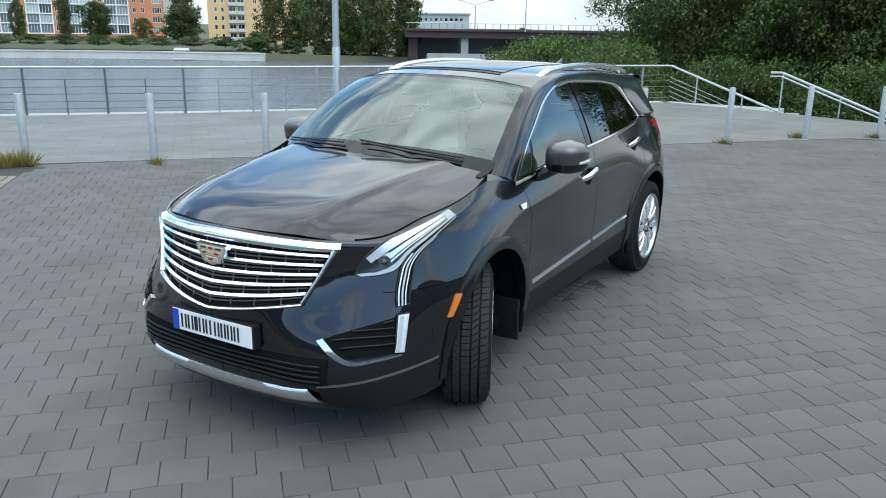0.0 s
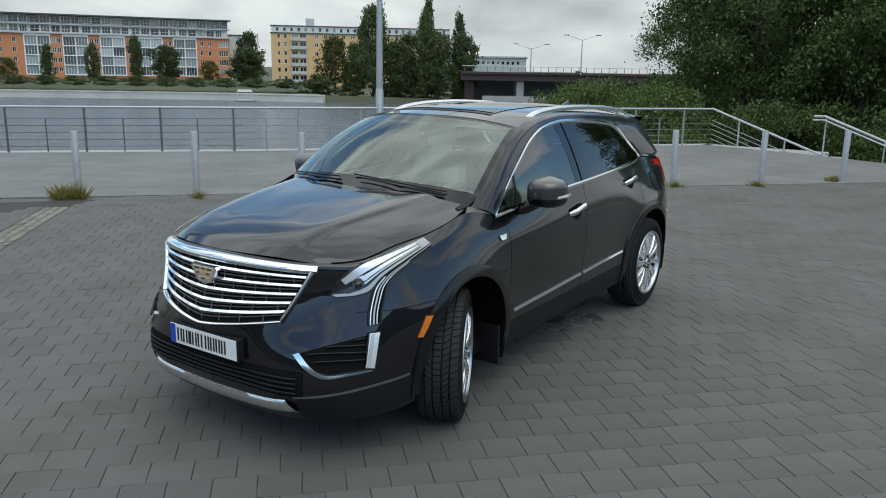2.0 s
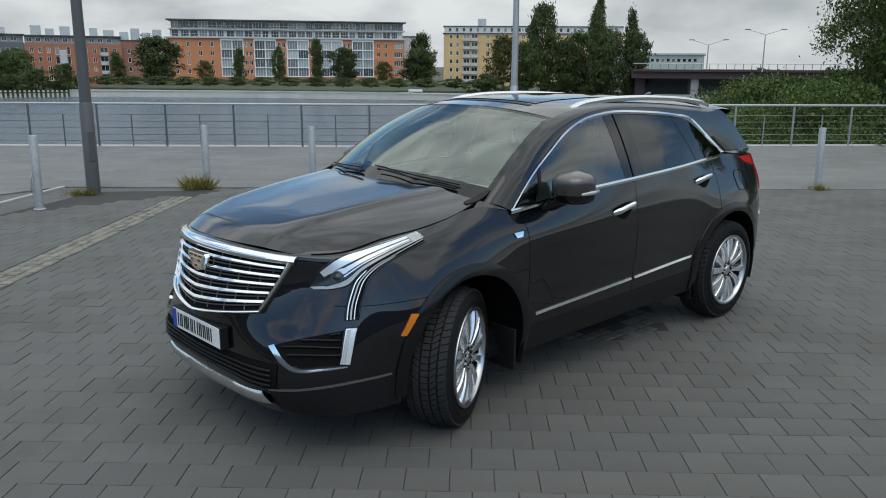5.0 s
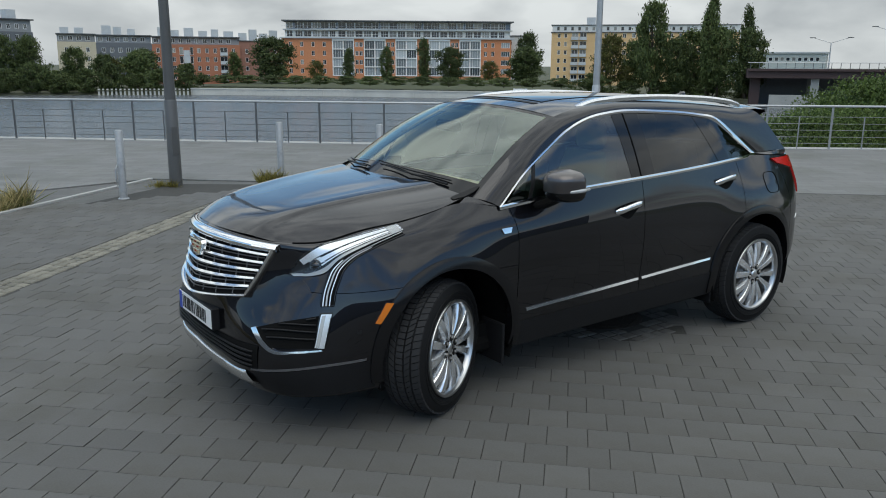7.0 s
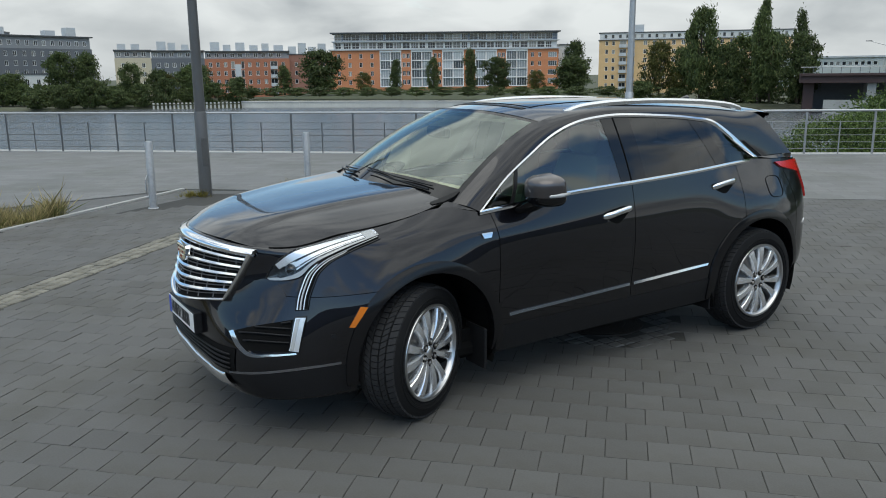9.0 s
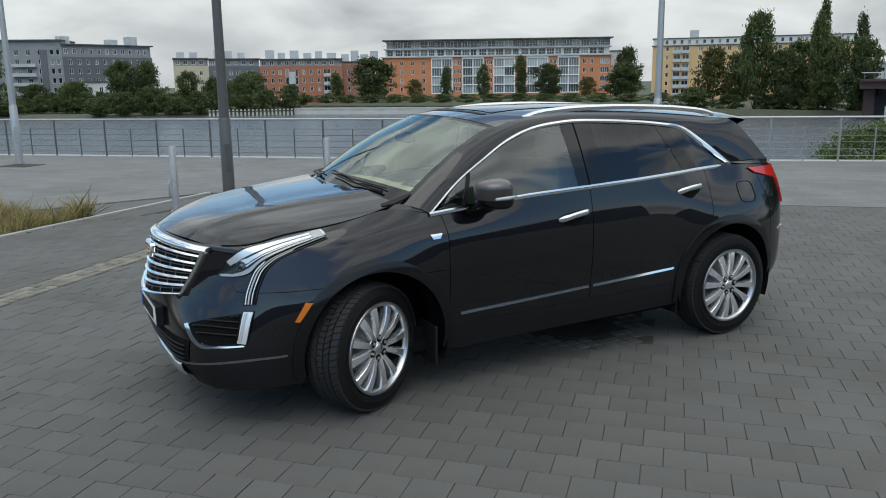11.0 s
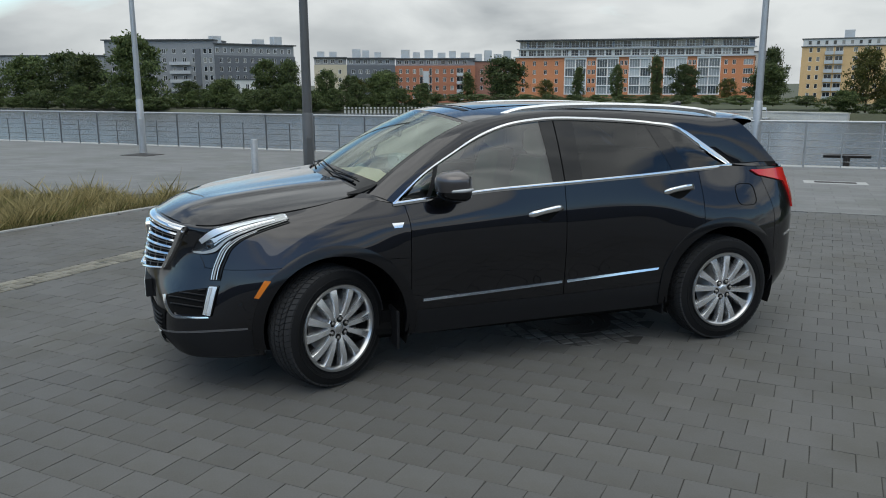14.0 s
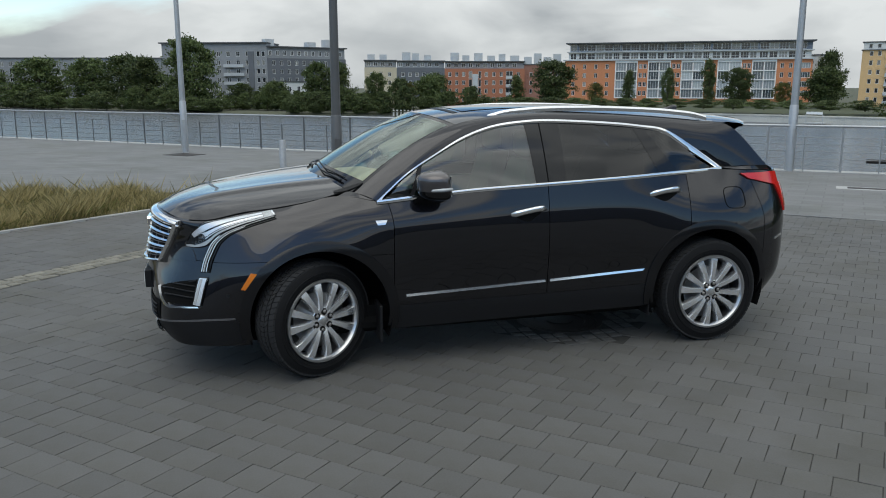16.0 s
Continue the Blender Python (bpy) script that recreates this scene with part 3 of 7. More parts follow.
def make_tree(name, seed, height, width, count, leaf, mat, label, columnar=False, low=0.15, category="tree", clumps=110, tight=1.0):
    rng = np.random.default_rng(seed)
    root = thing(name, Matrix.Identity(4), label, category)
    trunk = Geo()
    bend = rng.normal(0, 0.02 * height, (5, 2))
    line = [(bend[k][0] * k / 4, bend[k][1] * k / 4, height * 0.85 * k / 4 - 0.3) for k in range(5)]
    r = 0.018 * height + 0.05
    trunk.tube(line, [r * (1.15 - k * 0.24) for k in range(5)], 8)
    centres, sizes = [], []
    waves = [(rng.integers(1, 5), rng.uniform(1, 9), rng.uniform(0, 6.3), rng.uniform(0.08, 0.2)) for _ in range(5)]
    for k in range(clumps):
        u = low + (1 - low) * (k + rng.random()) / clumps
        if columnar:
            rad = width / 2 * math.sqrt(max(0.10, 1 - ((u - 0.48) / 0.54) ** 2))
        else:
            rad = width / 2 * math.sqrt(max(0.05, 1 - ((u - 0.52) / 0.5) ** 2))
        a = rng.uniform(0, 2 * math.pi)
        rad *= max(0.45, 0.95 + sum(h * math.sin(n * a + f * u + g) for n, f, g, h in waves))
        rr = rad * math.sqrt(rng.uniform(0.15, 1.0)) * rng.uniform(0.85, 1.15)
        centres.append((rr * math.cos(a), rr * math.sin(a), u * height))
    for k in range(0, clumps, max(1, clumps // 14)):
        x, y, z = centres[k]
        h = z * 0.65
        trunk.tube([(0, 0, h), (x * 0.5, y * 0.5, (h + z) / 2 + 0.02 * height), (x, y, z)], [r * 0.45, r * 0.25, r * 0.08], 5)
    part("trunk", trunk, M["bark"], root, smooth=True)
    v, q = leaf_cloud(rng, np.array(centres), np.array([0.070 * width, 0.070 * width, 0.034 * height * (1.3 if columnar else 1)]) * tight, count, leaf)
    keep = v.reshape(-1, 4, 3)[:, :, 2].min(1) > 0.02 * height
    v = v.reshape(-1, 4, 3)[keep].reshape(-1, 3)
    part("crown", raw_mesh("crown", v, np.arange(len(v)).reshape(-1, 4), mat), None, root)
    return root


def spread_copies(ob, spots):
    """Copies of a unit tree: x, y, z, height factor, width factor, turn."""
    for k, (x, y, z, h, w, turn) in enumerate(spots):
        m = Matrix.Translation((x, y, z)) @ Matrix.Rotation(radians(turn), 4, "Z") @ Matrix.Diagonal((w, w, h, 1))
        if k == 0:
            ob.matrix_basis = m
        else:
            c = copy_thing(ob, m)
            c.matrix_basis = m


G = WATER + 2.6
broad_a = make_tree("tree", 1, 10, 9, 9000, 0.27, M["leaf_far"], "broad green tree on the far bank", low=0.12)
broad_b = make_tree("tree", 2, 10, 8, 9000, 0.26, M["leaf_far"], "dense dark green tree on the far bank", low=0.10)
poplar = make_tree("poplar", 3, 10, 3.4, 5000, 0.20, M["leaf_far"], "slim columnar poplar before the apartment block", columnar=True, low=0.08)
bush = make_tree("bush", 4, 4, 6, 4000, 0.20, M["leaf_far"], "low green bush on the far bank", low=0.05, category="bush", clumps=60)
yellow = make_tree("tree", 5, 10, 9, 5000, 0.27, M["leaf_yellow"], "small yellowing tree on the far bank", low=0.2)
spread_copies(broad_a, [(-8.9, 254, G - 2, 2.05, 1.75, 0), (-31, 290, G - 2, 1.65, 1.9, 40), (-62, 310, G - 2, 1.6, 2.0, 80), (15, 236, G - 2, 0.8, 1.0, 120), (33, 229, G - 2, 1.3, 0.8, 200),
    (90.6, 207, G, 1.15, 1.35, 300), (148, 166, G, 1.3, 0.72, 10), (136.5, 113, G - 1, 1.85, 0.8, 60), (141, 99, G - 1, 1.3, 0.8, 110), (54, 207, G - 2, 0.95, 0.9, 150), (60, 222, G - 2, 1.0, 1.0, 190)])
spread_copies(broad_b, [(-24, 276, G - 2, 1.55, 1.8, 0), (-44, 300, G - 2, 1.55, 1.8, 60), (-85, 330, G - 2, 1.6, 2.2, 10), (26.8, 230, G - 2, 1.3, 0.95, 100), (46, 206, G - 2, 0.85, 0.7, 30), (41, 214, G - 2, 1.0, 0.7, 70),
    (140, 158, G, 0.9, 1.2, 130), (143, 123, G - 1, 1.1, 0.9, 160), (139, 108, G - 1, 1.1, 0.8, 210), (139, 91, G - 1, 1.25, 0.9, 260), (126, 172, G, 0.9, 0.9, 280), (6, 246, G - 2, 0.75, 0.9, 320), (150, 112, G - 1, 1.3, 1.2, 20)])
spread_copies(poplar, [(101.8, 184, G, 0.85, 0.95, 0), (110.3, 179, G, 0.9, 0.95, 70), (118.7, 174, G, 1.1, 1.05, 140), (143.5, 103, G - 1, 2.0, 1.0, 30), (140, 101, G - 1, 1.75, 0.9, 90), (81, 211, G, 0.75, 1.2, 200), (147, 97, G - 1, 1.7, 1.0, 150)])
spread_copies(yellow, [(97, 193, G, 0.55, 0.5, 0), (133, 164, G, 0.55, 0.55, 90), (134, 122, G - 1, 1.2, 0.85, 30), (48, 207, G - 2, 0.75, 0.7, 120)])
rng = np.random.default_rng(11)
spots = []
for k in range(34):
    f = k / 33
    p = Vector((-78, 306, 0)).lerp(Vector((30, 200, 0)), f) if k < 24 else BANK[9].lerp(BANK[11], (k - 24) / 9)
    q = p + Vector((rng.uniform(0, 3), rng.uniform(0.5, 4), 0)) + (Vector((6, 6, 0)) if k >= 24 else Vector())
    spots.append((q.x, q.y, WATER + 0.3, rng.uniform(0.8, 1.7), rng.uniform(0.8, 1.5), rng.uniform(0, 360)))
for k in range(9):
    p = BANK[4].lerp(BANK[6], k / 8) + Vector((0.5, 3.5, 0))
    spots.append((p.x, p.y, WATER + 0.3, 1.1 + 0.3 * (k % 3), 1.1, 41 * k))
for k in range(16):
    p = BANK[6].lerp(BANK[9], k / 15) + Vector((0.62, 0.78, 0)) * 8
    spots.append((p.x, p.y, WATER + 2.6, 0.5, 1.0, 23 * k))
for k in range(16):
    spots.append((2 + 2.6 * k + rng.uniform(-1, 1), 243 - 1.7 * k + rng.uniform(-3, 3), WATER + 0.6, rng.uniform(0.9, 1.6), rng.uniform(0.7, 1.1), rng.uniform(0, 360)))
spread_copies(bush, spots)

near_a = make_tree("tree", 21, 11, 8.5, 80000, 0.074, M["leaf"], "tall dense green tree behind the stairs", low=0.06, clumps=240, tight=0.6)
near_b = make_tree("tree", 22, 11, 8.0, 80000, 0.070, M["leaf"], "dark leafy tree in the thicket by the water", low=0.05, clumps=240, tight=0.6)
near_bush = make_tree("bush", 23, 3.2, 4.5, 24000, 0.050, M["leaf"], "dense leafy shrub just behind the quay railing", low=0.03, category="bush", clumps=110)
spread_copies(near_a, [(30, 5.2, -3.5, 1.15, 1.0, 0), (33, -2.0, -3.5, 1.4, 1.15, 90), (45, 6, -3, 1.4, 1.2, 300)])
spread_copies(near_b, [(28.5, 1.0, -3.5, 1.25, 1.0, 0), (29, -4.5, -3.5, 1.35, 1.1, 60), (40, 0, -3, 1.45, 1.2, 10), (38, 8.5, -4, 1.0, 0.9, 150)])
spread_copies(near_bush, [(19.6, 8.3, -2.6, 1.0, 0.8, 0), (22.5, 9.2, -3.6, 1.3, 1.0, 50), (24.6, 7.0, -3.4, 1.5, 1.1, 120), (23.6, 2.8, -3.2, 1.3, 1.0, 200), (24.5, -1.5, -3.2, 1.3, 1.1, 260), (22.0, -5.0, -3.0, 1.2, 1.1, 300), (28.5, 10.5, -4.2, 1.75, 1.3, 330), (21.5, 5.2, -3.2, 1.0, 0.9, 10), (34, 13.5, -4.6, 1.8, 1.5, 80), (40, 17, -4.8, 1.8, 1.6, 140)])


def east_bank():
    g = Geo()
    pts = [Vector((18.0, 9.5, -5.6)), Vector((26, 16, -5.8)), Vector((45, 24, -5.8)), Vector((120, 40, -5.8))]
    low = [Vector((18.3, 6.6, -4.6)), Vector((27, 9, -3.6)), Vector((46, 10, -3.2)), Vector((120, 10, -3))]
    top = [Vector((19.5, -12, -2.2)), Vector((30, -12, -2.6)), Vector((46, -12, -2.6)), Vector((120, -12, -2.6))]
    rear = [Vector((30, -90, -1)), Vector((40, -90, -1)), Vector((60, -90, -1)), Vector((120, -90, -1))]
    g.grid([pts, low, top, rear])
    return solid("east_bank", g, M["earth"], "earth bank under the thicket", "bank", "structure")


east_bank()


def blades(rng, p, h, lean, width):
    """Grass blades: narrow, bent, pointed."""
    n = len(p)
    side = rng.normal(0, 1, (n, 2)); side = side / np.linalg.norm(side, axis=1)[:, None] * width[:, None]
    z = np.zeros((n, 1))
    h = h[:, None]
    s3 = np.c_[side, z]
    v = np.stack([np.c_[p, z] - s3, np.c_[p, z] + s3, np.c_[p + lean * 0.54, h * 0.6] + s3 * 0.7, np.c_[p + lean, h]], 1)
    return v.reshape(-1, 3)


def grass_strip():
    rng = np.random.default_rng(7)
    n = 120000
    a, b = np.array([-0.75, 7.83]), np.array([-9.5, 0.28])
    d = (b - a) / np.linalg.norm(b - a)
    w = np.array([-d[1], d[0]]); w = w if w[1] > 0 else -w
    u, s = rng.uniform(0, np.linalg.norm(b - a), n), rng.uniform(0.05, 2.6, n)
    p = a + d * u[:, None] + w * s[:, None]
    clump = np.sin(u * 5.1 + 3 * np.sin(s * 4)) + np.sin(u * 2.3 + s * 3.7 + 1)
    ok = (s < 0.3 + 1.6 * u) & (clump > rng.uniform(-2.2, 0.6, n))
    p, clump = p[ok], clump[ok]
    n = len(p)
    h = rng.uniform(0.10, 0.34, n) * (0.75 + 0.2 * clump) + 0.22 * (rng.random(n) > 0.98)
    lean = rng.normal(0, 0.38, (n, 2)) * h[:, None]
    v = blades(rng, p, h, lean, 0.002 + 0.0025 * rng.random(n))
    root = new("tall_grass", raw_mesh("tall_grass", v, np.arange(len(v)).reshape(-1, 4), M["dry_grass"]))
    # seed heads and green tufts low between the stalks
    k = rng.random(n) > 0.62
    g = blades(rng, p[k] + 0.02, h[k] * 0.6, lean[k] * 1.2, np.full(k.sum(), 0.003))
    part("green_blades", raw_mesh("green_blades", g, np.arange(len(g)).reshape(-1, 4), M["green_grass"]), None, root)
    return tagged(root, "tall dry yellowish grass on the verge beside the kerb", "grass", kind="stuff")


def verge():
    g = Geo()
    g.add([(-0.72, 7.86, 0.004), (-9.6, 0.20, 0.004), (-11.4, 2.4, 0.004), (-3.2, 9.5, 0.004)], [(0, 1, 2, 3)])
    return solid("verge", g, M["verge"], "dry earth verge with sparse grass", "verge", "structure")


M["verge"] = surface("verge_earth", (0.13, 0.115, 0.07), rough=0.95, vary=0.3, grain=30, blotch=2, bump=0.6, bump_dist=0.03)
verge()
grass_strip()


def kerb_line():
    g = Geo()
    a, b = Vector((1.3, 9.6, 0)), Vector((-9.8, 0.02, 0))
    d = (b - a).normalized()
    m = Matrix.Translation(a) @ Matrix.Rotation(math.atan2(d.y, d.x), 4, "Z")
    for k in range(14):
        g.box((k * 1.0 + 0.004, -0.035, -0.2), (k * 1.0 + 0.996, 0.035, 0.02), m, chamfer=0.006)
    return solid("kerb", g, M["kerb"], "pale narrow concrete kerb beside the grass", "kerb", "structure")


kerb_line()


def make_tuft(seed, n, h, r, mat, label):
    rng = np.random.default_rng(seed)
    c = rng.normal(0, r * 0.9, (9, 2))
    tall = rng.uniform(0.4, 1.15, 9)
    i = rng.integers(0, 9, n)
    p = c[i] + rng.normal(0, r * 0.28, (n, 2))
    hh = h * tall[i] * rng.uniform(0.2, 1.0, n)
    lean = (p - c[i]) * 1.3 + rng.normal(0, 0.3, (n, 2)) * hh[:, None]
    v = blades(rng, p, hh, lean, 0.0025 + 0.003 * rng.random(n))
    ob = new("weed_tuft", raw_mesh("weed_tuft", v, np.arange(len(v)).reshape(-1, 4), mat))
    return tagged(ob, label, "weeds", "weeds at the bollards")


tuft_a = make_tuft(1, 520, 0.25, 0.11, M["weed"], "green and brown weeds growing at a bollard's foot")
tuft_a.matrix_basis = pose(2.92, 7.95, 0)
copy_thing(tuft_a, pose(2.75, 8.1, 0, 0, 0, 70))
tuft_b = make_tuft(2, 260, 0.13, 0.08, M["weed"], "low weeds between the pavers at a bollard's foot")
tuft_b.matrix_basis = pose(4.05, 6.65, 0)
for x, y, r in ((1.3, 8.55, 30), (1.15, 8.6, 120), (10.25, 1.35, 60), (11.45, 0.2, 200), (13.2, -0.85, 150), (13.05, -0.75, 10), (14.0, -2.1, 90)):
    copy_thing(tuft_b, pose(x, y, 0, 0, 0, r))

# ---- car ----
def car_paint():
    m = bpy.data.materials.new("dark_metallic_paint")
    nt, p = nodes_of(m)
    N, L = nt.nodes.new, nt.links.new
    co, v = N("ShaderNodeTexCoord"), N("ShaderNodeTexVoronoi")
    v.inputs["Scale"].default_value = 900
    L(co.outputs["Object"], v.inputs["Vector"])
    mix = N("ShaderNodeMix"); mix.data_type = "RGBA"
    mix.inputs[6].default_value, mix.inputs[7].default_value = (0.0060, 0.0060, 0.0080, 1), (0.0150, 0.0150, 0.0195, 1)
    L(v.outputs["Distance"], mix.inputs[0])
    L(mix.outputs[2], p.inputs["Base Color"])
    p.inputs["Metallic"].default_value, p.inputs["Roughness"].default_value = 0.85, 0.34
    p.inputs["Specular IOR Level"].default_value = 0.0
    p.inputs["Coat Weight"].default_value, p.inputs["Coat Roughness"].default_value, p.inputs["Coat IOR"].default_value = 1.0, 0.010, 1.57
    return m


M["paint"] = car_paint()
M["chrome"] = plain("chrome", (0.86, 0.87, 0.88), 0.10, 1.0)
M["satin"] = surface("satin_aluminium", (0.74, 0.75, 0.76), rough=0.26, metal=1.0, vary=0.05, grain=80, blotch=3, bump=0.02, rough_vary=0.08)
M["gloss_black"] = plain("gloss_black", (0.006, 0.006, 0.007), 0.05, spec=0.5)
M["black_plastic"] = surface("black_plastic", (0.010, 0.010, 0.011), rough=0.5, vary=0.12, grain=250, blotch=4, bump=0.12, bump_dist=0.001, spec=0.25)
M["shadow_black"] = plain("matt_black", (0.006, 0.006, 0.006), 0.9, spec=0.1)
M["rubber"] = surface("tyre_rubber", (0.010, 0.010, 0.0105), rough=0.7, vary=0.2, grain=120, blotch=9, bump=0.2, bump_dist=0.001, spec=0.15)
# paler than the carcass: groove shade put into the colour contrast
M["tread"] = surface("groove_contrast_tread", (0.028, 0.028, 0.029), rough=0.85, vary=0.2, grain=160, blotch=6, bump=0.2, bump_dist=0.001, spec=0.2)
M["rim"] = plain("polished_rim", (0.80, 0.81, 0.82), 0.20, 0.82)
M["flange"] = plain("satin_rim_flange", (0.50, 0.505, 0.51), 0.30, 1.0)
# darker than the spokes: the shade inside the rim is in this colour
M["barrel"] = surface("shaded_rim_barrel", (0.16, 0.16, 0.165), rough=0.4, metal=0.6, vary=0.1, grain=60, blotch=4, bump=0.02)
M["disc"] = surface("brake_disc", (0.30, 0.29, 0.28), rough=0.4, metal=1.0, vary=0.2, grain=200, blotch=5)
M["lamp_dark"] = plain("lamp_housing", (0.022, 0.024, 0.027), 0.25, 0.3)
M["lens_black"] = plain("projector_glass", (0.010, 0.011, 0.013), 0.03, spec=0.8)
M["gloss_arch"] = surface("arch_black", (0.006, 0.006, 0.007), rough=0.16, spec=0.4, vary=0.1, grain=100, blotch=4, bump=0.03)
M["mirror_cap"] = plain("mirror_cap_bronze_grey", (0.085, 0.076, 0.076), 0.35, 0.7, coat=1.0)
M["satin_dark"] = plain("satin_grey_line", (0.16, 0.16, 0.165), 0.35, 0.6)
M["leather"] = surface("beige_leather", (0.50, 0.50, 0.43), rough=0.55, vary=0.08, grain=150, blotch=6, bump=0.1, bump_dist=0.001)
M["dash_top"] = surface("pale_dashboard", (0.60, 0.58, 0.40), rough=0.6, vary=0.08, grain=200, blotch=5, bump=0.1, bump_dist=0.001)
M["clear"] = glass("windscreen_glass", (0.90, 0.98, 0.92), ior=2.3, gloss=(0.91, 1.0, 0.95))
M["side_clear"] = glass("side_glass", (0.22, 0.37, 0.36), ior=2.05)
M["tint"] = glass("privacy_glass", (0.03, 0.045, 0.07), ior=1.6)
M["lens"] = glass("lamp_lens", (0.96, 0.97, 0.98), ior=1.35)
M["red_lens"] = plain("red_lens", (0.55, 0.02, 0.018), 0.12, coat=0.8)
M["amber"] = plain("amber_lens", (0.62, 0.17, 0.015), 0.2, coat=0.5)
M["lamp_silver"] = plain("lamp_reflector", (0.86, 0.88, 0.90), 0.28, 0.55)
M["lamp_white"] = plain("light_guide", (0.48, 0.49, 0.49), 0.25, 0.1, coat=0.5)
M["plate_white"] = plain("plate_white", (0.75, 0.75, 0.74), 0.4)
M["plate_blue"] = plain("plate_blue", (0.012, 0.06, 0.42), 0.4)
M["ink"] = plain("plate_black", (0.012, 0.012, 0.012), 0.5)
M["emblem_gold"] = plain("emblem_gold", (0.72, 0.62, 0.40), 0.28, 0.6)
M["emblem_red"] = plain("emblem_red", (0.30, 0.02, 0.02), 0.25)

# half-section curves of the body belt, front centre to rear centre: x, half-width, height
BELT = [
    [(-1.02, 0, .228), (-1.01, .25, .228), (-.98, .5, .230), (-.89, .72, .242), (-.71, .845, .250), (-.45, .89, .256), (0, .90, .285), (.45, .868, .28), (1, .855, .285), (1.6, .855, .292), (2.3, .865, .30), (2.857, .89, .33), (3.25, .86, .335), (3.42, .78, .34), (3.52, .55, .35), (3.55, 0, .35)],
    [(-1.075, 0, .33), (-1.07, .25, .335), (-1.062, .5, .355), (-.955, .72, .39), (-.745, .86, .41), (-.47, .925, .42), (0, .93, .42), (.45, .893, .41), (1, .88, .41), (1.6, .88, .415), (2.3, .893, .43), (2.857, .93, .45), (3.25, .90, .46), (3.50, .80, .46), (3.62, .55, .46), (3.66, 0, .46)],
    [(-1.115, 0, .52), (-1.10, .25, .53), (-1.048, .52, .56), (-.925, .72, .565), (-.75, .845, .565), (-.47, .943, .57), (0, .953, .57), (.45, .905, .55), (1, .893, .555), (1.6, .89, .565), (2.3, .895, .59), (2.857, .94, .61), (3.25, .905, .62), (3.53, .80, .62), (3.65, .55, .62), (3.69, 0, .62)],
    [(-1.135, 0, .68), (-1.095, .25, .70), (-.995, .47, .73), (-.87, .69, .72), (-.715, .832, .71), (-.43, .948, .72), (0, .955, .73), (.45, .914, .72), (1, .908, .72), (1.6, .905, .73), (2.3, .905, .75), (2.857, .94, .77), (3.25, .905, .78), (3.54, .79, .78), (3.66, .55, .78), (3.70, 0, .78)],
    [(-1.095, 0, .86), (-1.055, .25, .865), (-.94, .50, .87), (-.81, .66, .87), (-.66, .815, .87), (-.40, .905, .87), (0, .935, .89), (.45, .914, .87), (1, .915, .87), (1.6, .91, .88), (2.3, .903, .90), (2.857, .92, .93), (3.25, .885, .93), (3.55, .775, .93), (3.66, .55, .93), (3.70, 0, .93)],
    [(-1.055, 0, 1.045), (-1.02, .25, 1.04), (-.905, .53, 1.02), (-.745, .695, 1.01), (-.55, .80, 1.03), (-.33, .835, 1.055), (0, .868, 1.06), (.45, .892, 1.02), (1, .903, 1.03), (1.6, .895, 1.05), (2.3, .88, 1.075), (2.857, .86, 1.09), (3.2, .835, 1.09), (3.53, .745, 1.09), (3.64, .5, 1.09), (3.67, 0, 1.09)],
    [(-1.03, 0, 1.065), (-.995, .25, 1.06), (-.885, .53, 1.037), (-.70, .69, 1.035), (-.48, .752, 1.085), (-.25, .79, 1.115), (.12, .795, 1.18), (.42, .832, 1.15), (1.0, .853, 1.20), (1.6, .856, 1.227), (2.3, .825, 1.257), (2.857, .757, 1.277), (3.15, .757, 1.262), (3.48, .70, 1.25), (3.58, .5, 1.27), (3.62, 0, 1.28)],
]


def tangents(p, k):
    """Finite-difference slopes of points p over knots k, along the first axis."""
    d = np.diff(p, axis=0) / np.diff(k)[:, None]
    t = np.empty_like(p)
    h = np.diff(k)[:, None]
    t[1:-1] = (d[:-1] * h[1:] + d[1:] * h[:-1]) / (h[1:] + h[:-1])
    t[0], t[-1] = d[0], d[-1]
    return t


def hermite(p, k, q):
    """Smooth curve through points p at knots k, read at q."""
    p, k, q = np.asarray(p, float), np.asarray(k, float), np.asarray(q, float)
    t = tangents(p, k)
    i = np.clip(np.searchsorted(k, q, side="right") - 1, 0, len(k) - 2)
    h = (k[i + 1] - k[i])
    s = ((q - k[i]) / h)[:, None]
    h = h[:, None]
    return (2 * s**3 - 3 * s**2 + 1) * p[i] + (s**3 - 2 * s**2 + s) * h * t[i] + (-2 * s**3 + 3 * s**2) * p[i + 1] + (s**3 - s**2) * h * t[i + 1]


def curve(points, n):
    """n points evenly along a smooth curve."""
    p = np.asarray(points, float)
    k = np.r_[0, np.cumsum(np.linalg.norm(np.diff(p, axis=0), axis=1))]
    return hermite(p, k, np.linspace(0, k[-1], n))


def blur(p, sigma, axis, mirrored):
    """Softens a grid of points along one axis, its ends kept in place."""
    r = int(3 * sigma)
    w = np.exp(-0.5 * (np.arange(-r, r + 1) / sigma) ** 2)
    w /= w.sum()
    q = np.moveaxis(p, axis, 0)
    if mirrored:
        flip = np.array([1, -1, 1])
        a, b = q[r:0:-1] * flip, q[-2:-r - 2:-1] * flip
    else:
        a, b = 2 * q[:1] - q[r:0:-1], 2 * q[-1:] - q[-2:-r - 2:-1]
    e = np.concatenate([a, q, b], 0)
    return np.moveaxis(sum(k * e[i:i + len(q)] for i, k in enumerate(w)), 0, axis)


